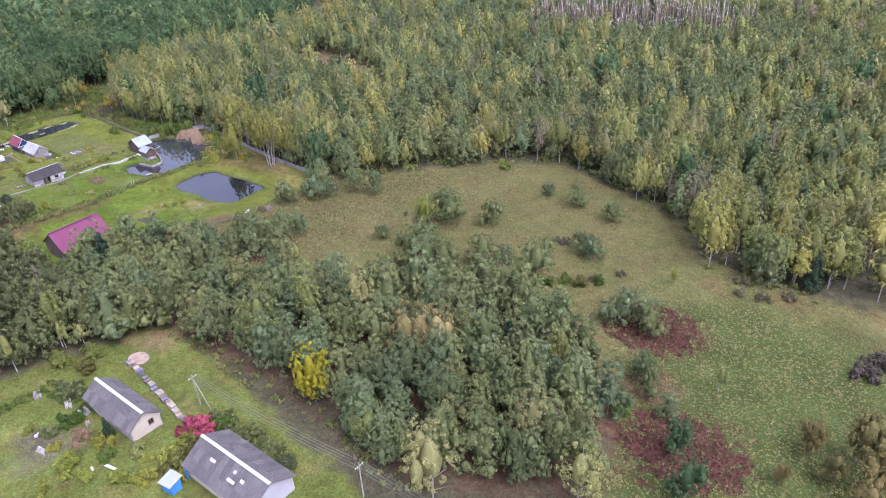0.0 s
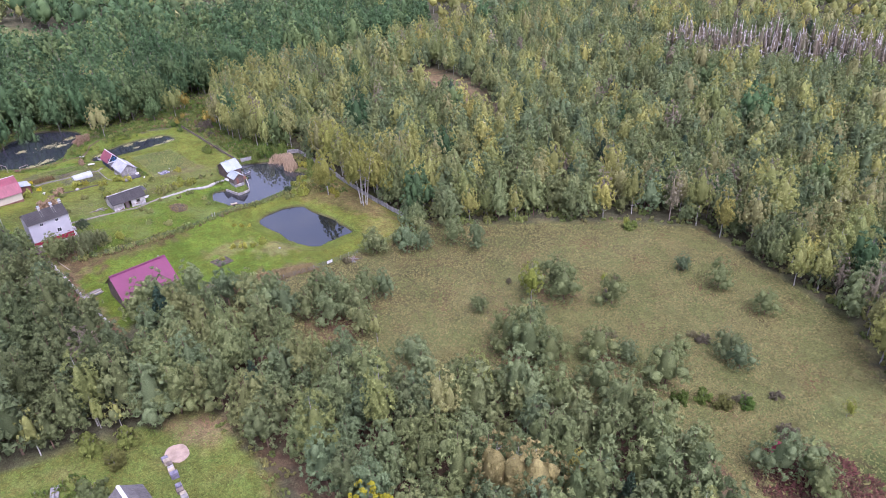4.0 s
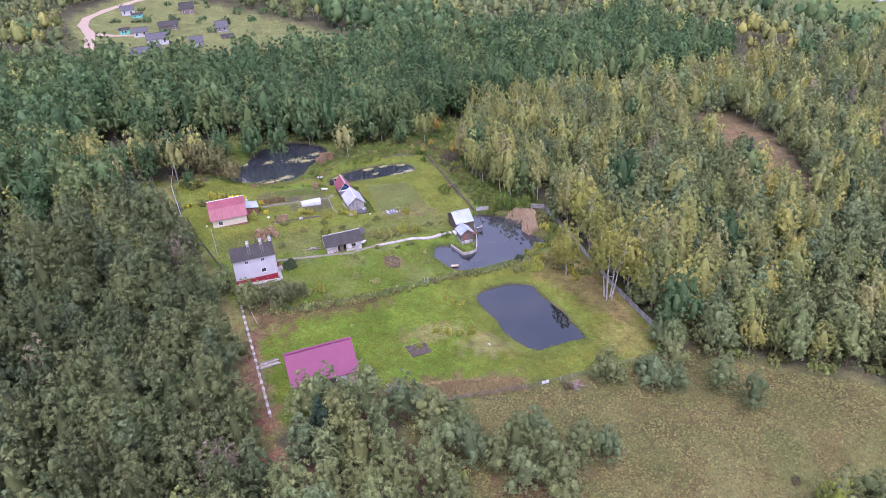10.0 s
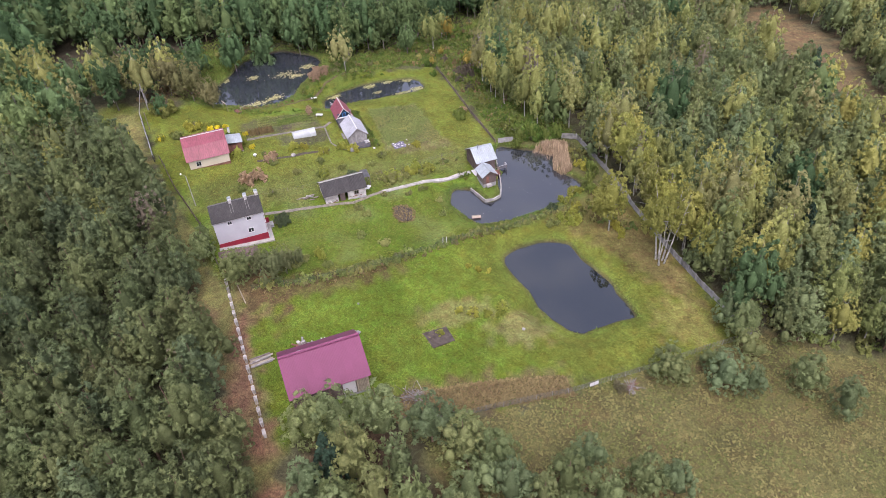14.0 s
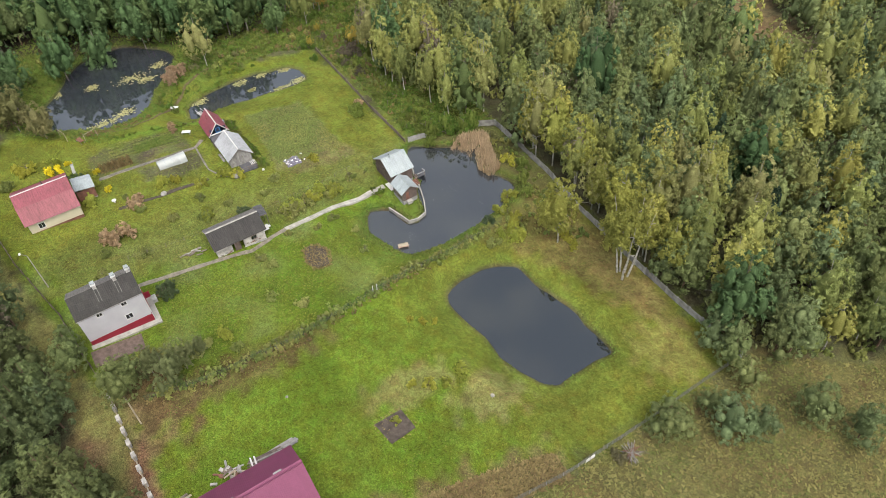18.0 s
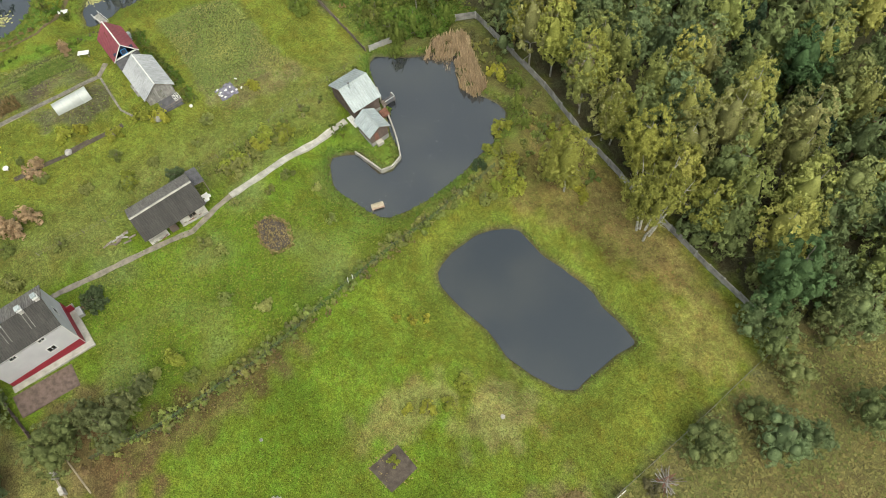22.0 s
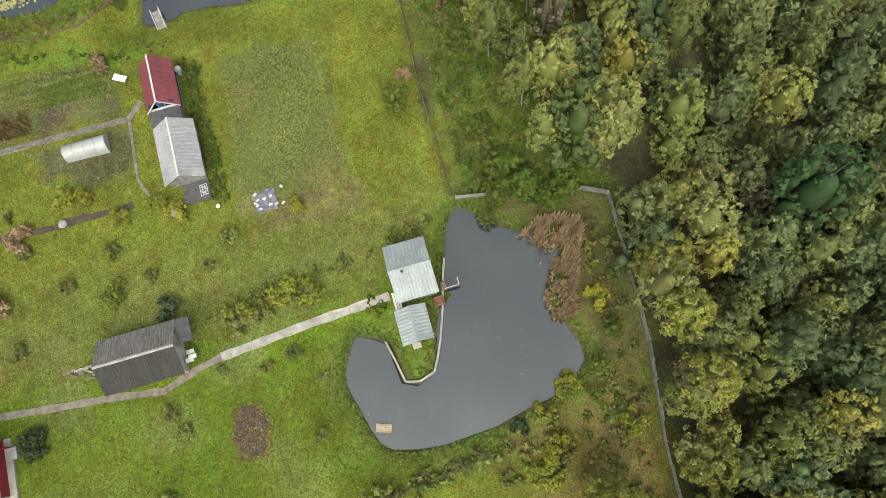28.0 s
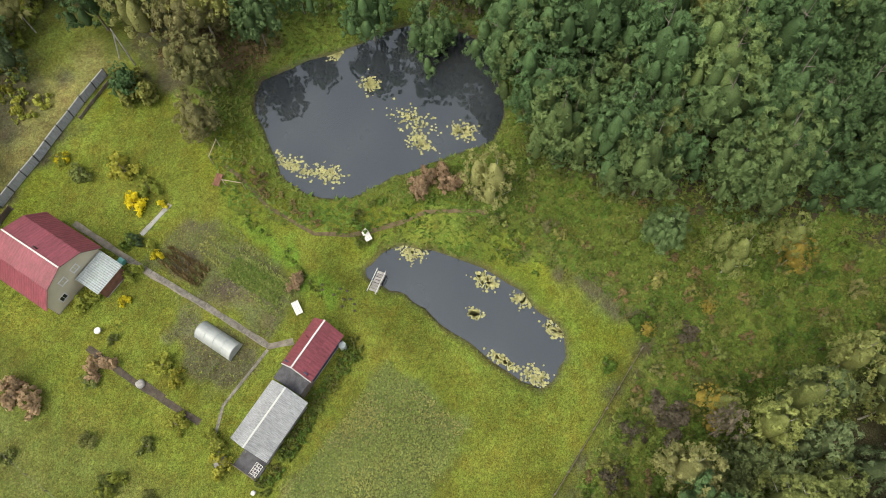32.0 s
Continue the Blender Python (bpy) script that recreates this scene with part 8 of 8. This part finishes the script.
tufts("meadow_grass", MEADOW, 90000, GRASS, 0.45, 0.22, "tussocky dry meadow grass", weight=lambda x, y: np.where(x > -46, 0.3, np.where(x < -100, 0.5, 1.0)))
tufts("lawn_grass", [(-182, 53), (-183, 80), (-186, 112), (-176, 122), (-144, 122), (-144, 72), (-152, 70), (-165, 52)], 14000, LAWN, 0.20, 0.07, "short rough lawn grass")
tufts("orchard_grass", [(-203, 58), (-182, 56), (-182, 80), (-186, 104), (-202, 94), (-202, 80)], 11000, LAWN, 0.26, 0.10, "rough orchard grass")
tufts("garden_grass", GARDEN_PLOT, 15000, LAWN, 0.26, 0.10, "rough garden grass and seedlings")
tufts("field_weeds", [(-241, 88.5), (-239.3, 100.4), (-219.5, 100.4), (-220.8, 87.6)], 9000, BUSH_LEAF, 0.26, 0.14, "weedy abandoned potato field")
tufts("wild_weeds", WILD, 30000, WEED, 0.5, 0.28, "rank green weeds round the ponds")
tufts("farm_grass", [(-114, 52), (-88, 49), (-54, 44), (-44, 22), (-70, 8), (-122, 12), (-118, 40)], 7000, WEED, 0.34, 0.08, "farmyard grass")
tufts("dry_weeds", [(-151, 66), (-146, 66), (-142, 92), (-146, 92), (-149, 80)], 5000, DRY_WEED, 0.4, 0.35, "withered brown weeds along the meadow fence")
for i, (cx, cy, rx, ry) in enumerate(((-38, 111, 9, 8), (-21, 82, 9, 8))):
    ring = [(cx + rx * 1.15 * math.cos(a), cy + ry * 1.15 * math.sin(a)) for a in np.linspace(0, math.tau, 20)[:-1]]
    tufts("dry_fern_patch", ring, 2600, FERN, 0.5, 0.45, "patch of dark red withered fern", weight=lambda x, y: spot(x, y, cx, cy, rx, ry), category="fern")
tufts("dry_reeds", [(-207.8, 117.4), (-209.4, 120.6), (-209.2, 124.4), (-207.8, 126.0), (-202.7, 123.4), (-197.2, 121.4), (-196.8, 119.0), (-199.8, 118.4), (-203.5, 120.0), (-204.9, 117.5)], 5200, REED, 0.30, 1.5, "stand of tan dry reeds at the pond", 1.0, False, "reeds", weight=lambda x, y: np.clip(0.7 + 1.2 * ripple(x, y, 2.2, 2), 0.05, 1))
tufts("bed_weeds", [(-197.6, 81.4), (-197.6, 84), (-195, 85.2), (-191.6, 84), (-191.8, 81), (-194.6, 80.6)], 700, DRY_WEED, 0.32, 0.28, "withered weeds on the dug patch", category="weeds")
tufts("bed_weeds", [(-162.6, 75.0), (-162.6, 79.8), (-158.3, 80), (-158, 75.2)], 160, DRY_WEED, 0.22, 0.10, "sparse weeds on the dug soil", category="weeds")
tufts("bed_rows", [(-245, 62.5), (-242.5, 75), (-238, 75), (-240, 61.5)], 2600, BUSH_LEAF, 0.24, 0.2, "straggling rows of the vegetable bed", category="plants", weight=lambda x, y: 0.5 + 0.5 * np.sin(x * 5))
tufts("shore_weeds", [(-186, 93), (-186, 112), (-178, 112.5), (-154, 113), (-152, 97), (-180, 94.5)], 2600, WEED, 0.28, 0.22, "green weeds along the pond shores", weight=lambda x, y: np.clip(1.3 - signed(x, y, PONDS[0][0]), 0, 1) * np.clip(0.4 + ripple(x, y, 5, 2), 0.05, 1))
tufts("shore_weeds", [(-216, 92), (-184, 92), (-184, 124), (-216, 124)], 7000, WEED, 0.34, 0.3, "green weeds along the pond shores", weight=lambda x, y: np.clip(1.6 - signed(x, y, PONDS[1][0]) * 0.9, 0, 1))


def floating(name, spots, n, mat, size, level, label):
    V, F = [], []
    r = random.Random(len(spots) + n)
    for i in range(n):
        cx, cy, rx, ry = spots[r.randrange(len(spots))]
        x, y = cx + r.gauss(0, rx * 0.5), cy + r.gauss(0, ry * 0.5)
        if not any(inside(np.array([x]), np.array([y]), o)[0] for o, _ in PONDS[:4]):
            continue
        s, q, b = size * r.uniform(0.5, 1.3), r.uniform(0, 6.28), len(V)
        V += [(x + s * math.cos(q + k * 1.047) * r.uniform(0.7, 1), y + s * math.sin(q + k * 1.047) * r.uniform(0.7, 1), level + 0.012 + 0.004 * (i % 4)) for k in range(6)]
        F.append(range(b, b + 6))
    return tagged(mesh_part(name, V, F, mat), label, "leaves", kind="stuff")


tufts("dry_corn", [(-238.6, 58.8), (-238.8, 64.6), (-235.8, 64.8), (-235.6, 59.0)], 420, DRY_WEED, 0.28, 0.9, "withered maize stalks in the vegetable bed", 0.8, category="plants", weight=lambda x, y: 0.5 + 0.5 * np.sin(x * 6))
tufts("bed_greens", [(-241.8, 66.5), (-242.2, 73.5), (-239.4, 73.8), (-239.0, 66.5)], 900, WEED, 0.26, 0.22, "low green crop in the vegetable bed", category="plants")
floating("lily_pads", [(-254.5, 83, 1.3, 1.6), (-256, 93, 1.0, 1.6), (-256.2, 98.5, 0.9, 2.0), (-254.8, 103.5, 0.9, 1.8), (-248.6, 104.3, 1.2, 1.8), (-248.3, 100, 0.5, 2.0), (-251.5, 94, 0.5, 0.8)], 1100, LILY, 0.20, -8.9, "yellowing water-lily pads on the garden pond")
floating("lily_pads", [(-270, 73.5, 1.8, 3.2), (-267.5, 76, 1.2, 2.0), (-272, 65, 1.2, 1.2), (-272, 80, 1.2, 1.6), (-274, 57.5, 1.2, 1.5), (-256.2, 64, 1.1, 3.0), (-257.5, 68, 1.3, 2.0)], 1100, LILY, 0.20, -7.0, "yellowing water-lily pads on the dark pond")
floating("fallen_leaves", [(-193, 106, 5, 9), (-198, 112, 5, 6), (-191, 99, 4, 4)], 90, GREY_WOOD, 0.045, -9.6, "fallen leaves drifting on the pond")
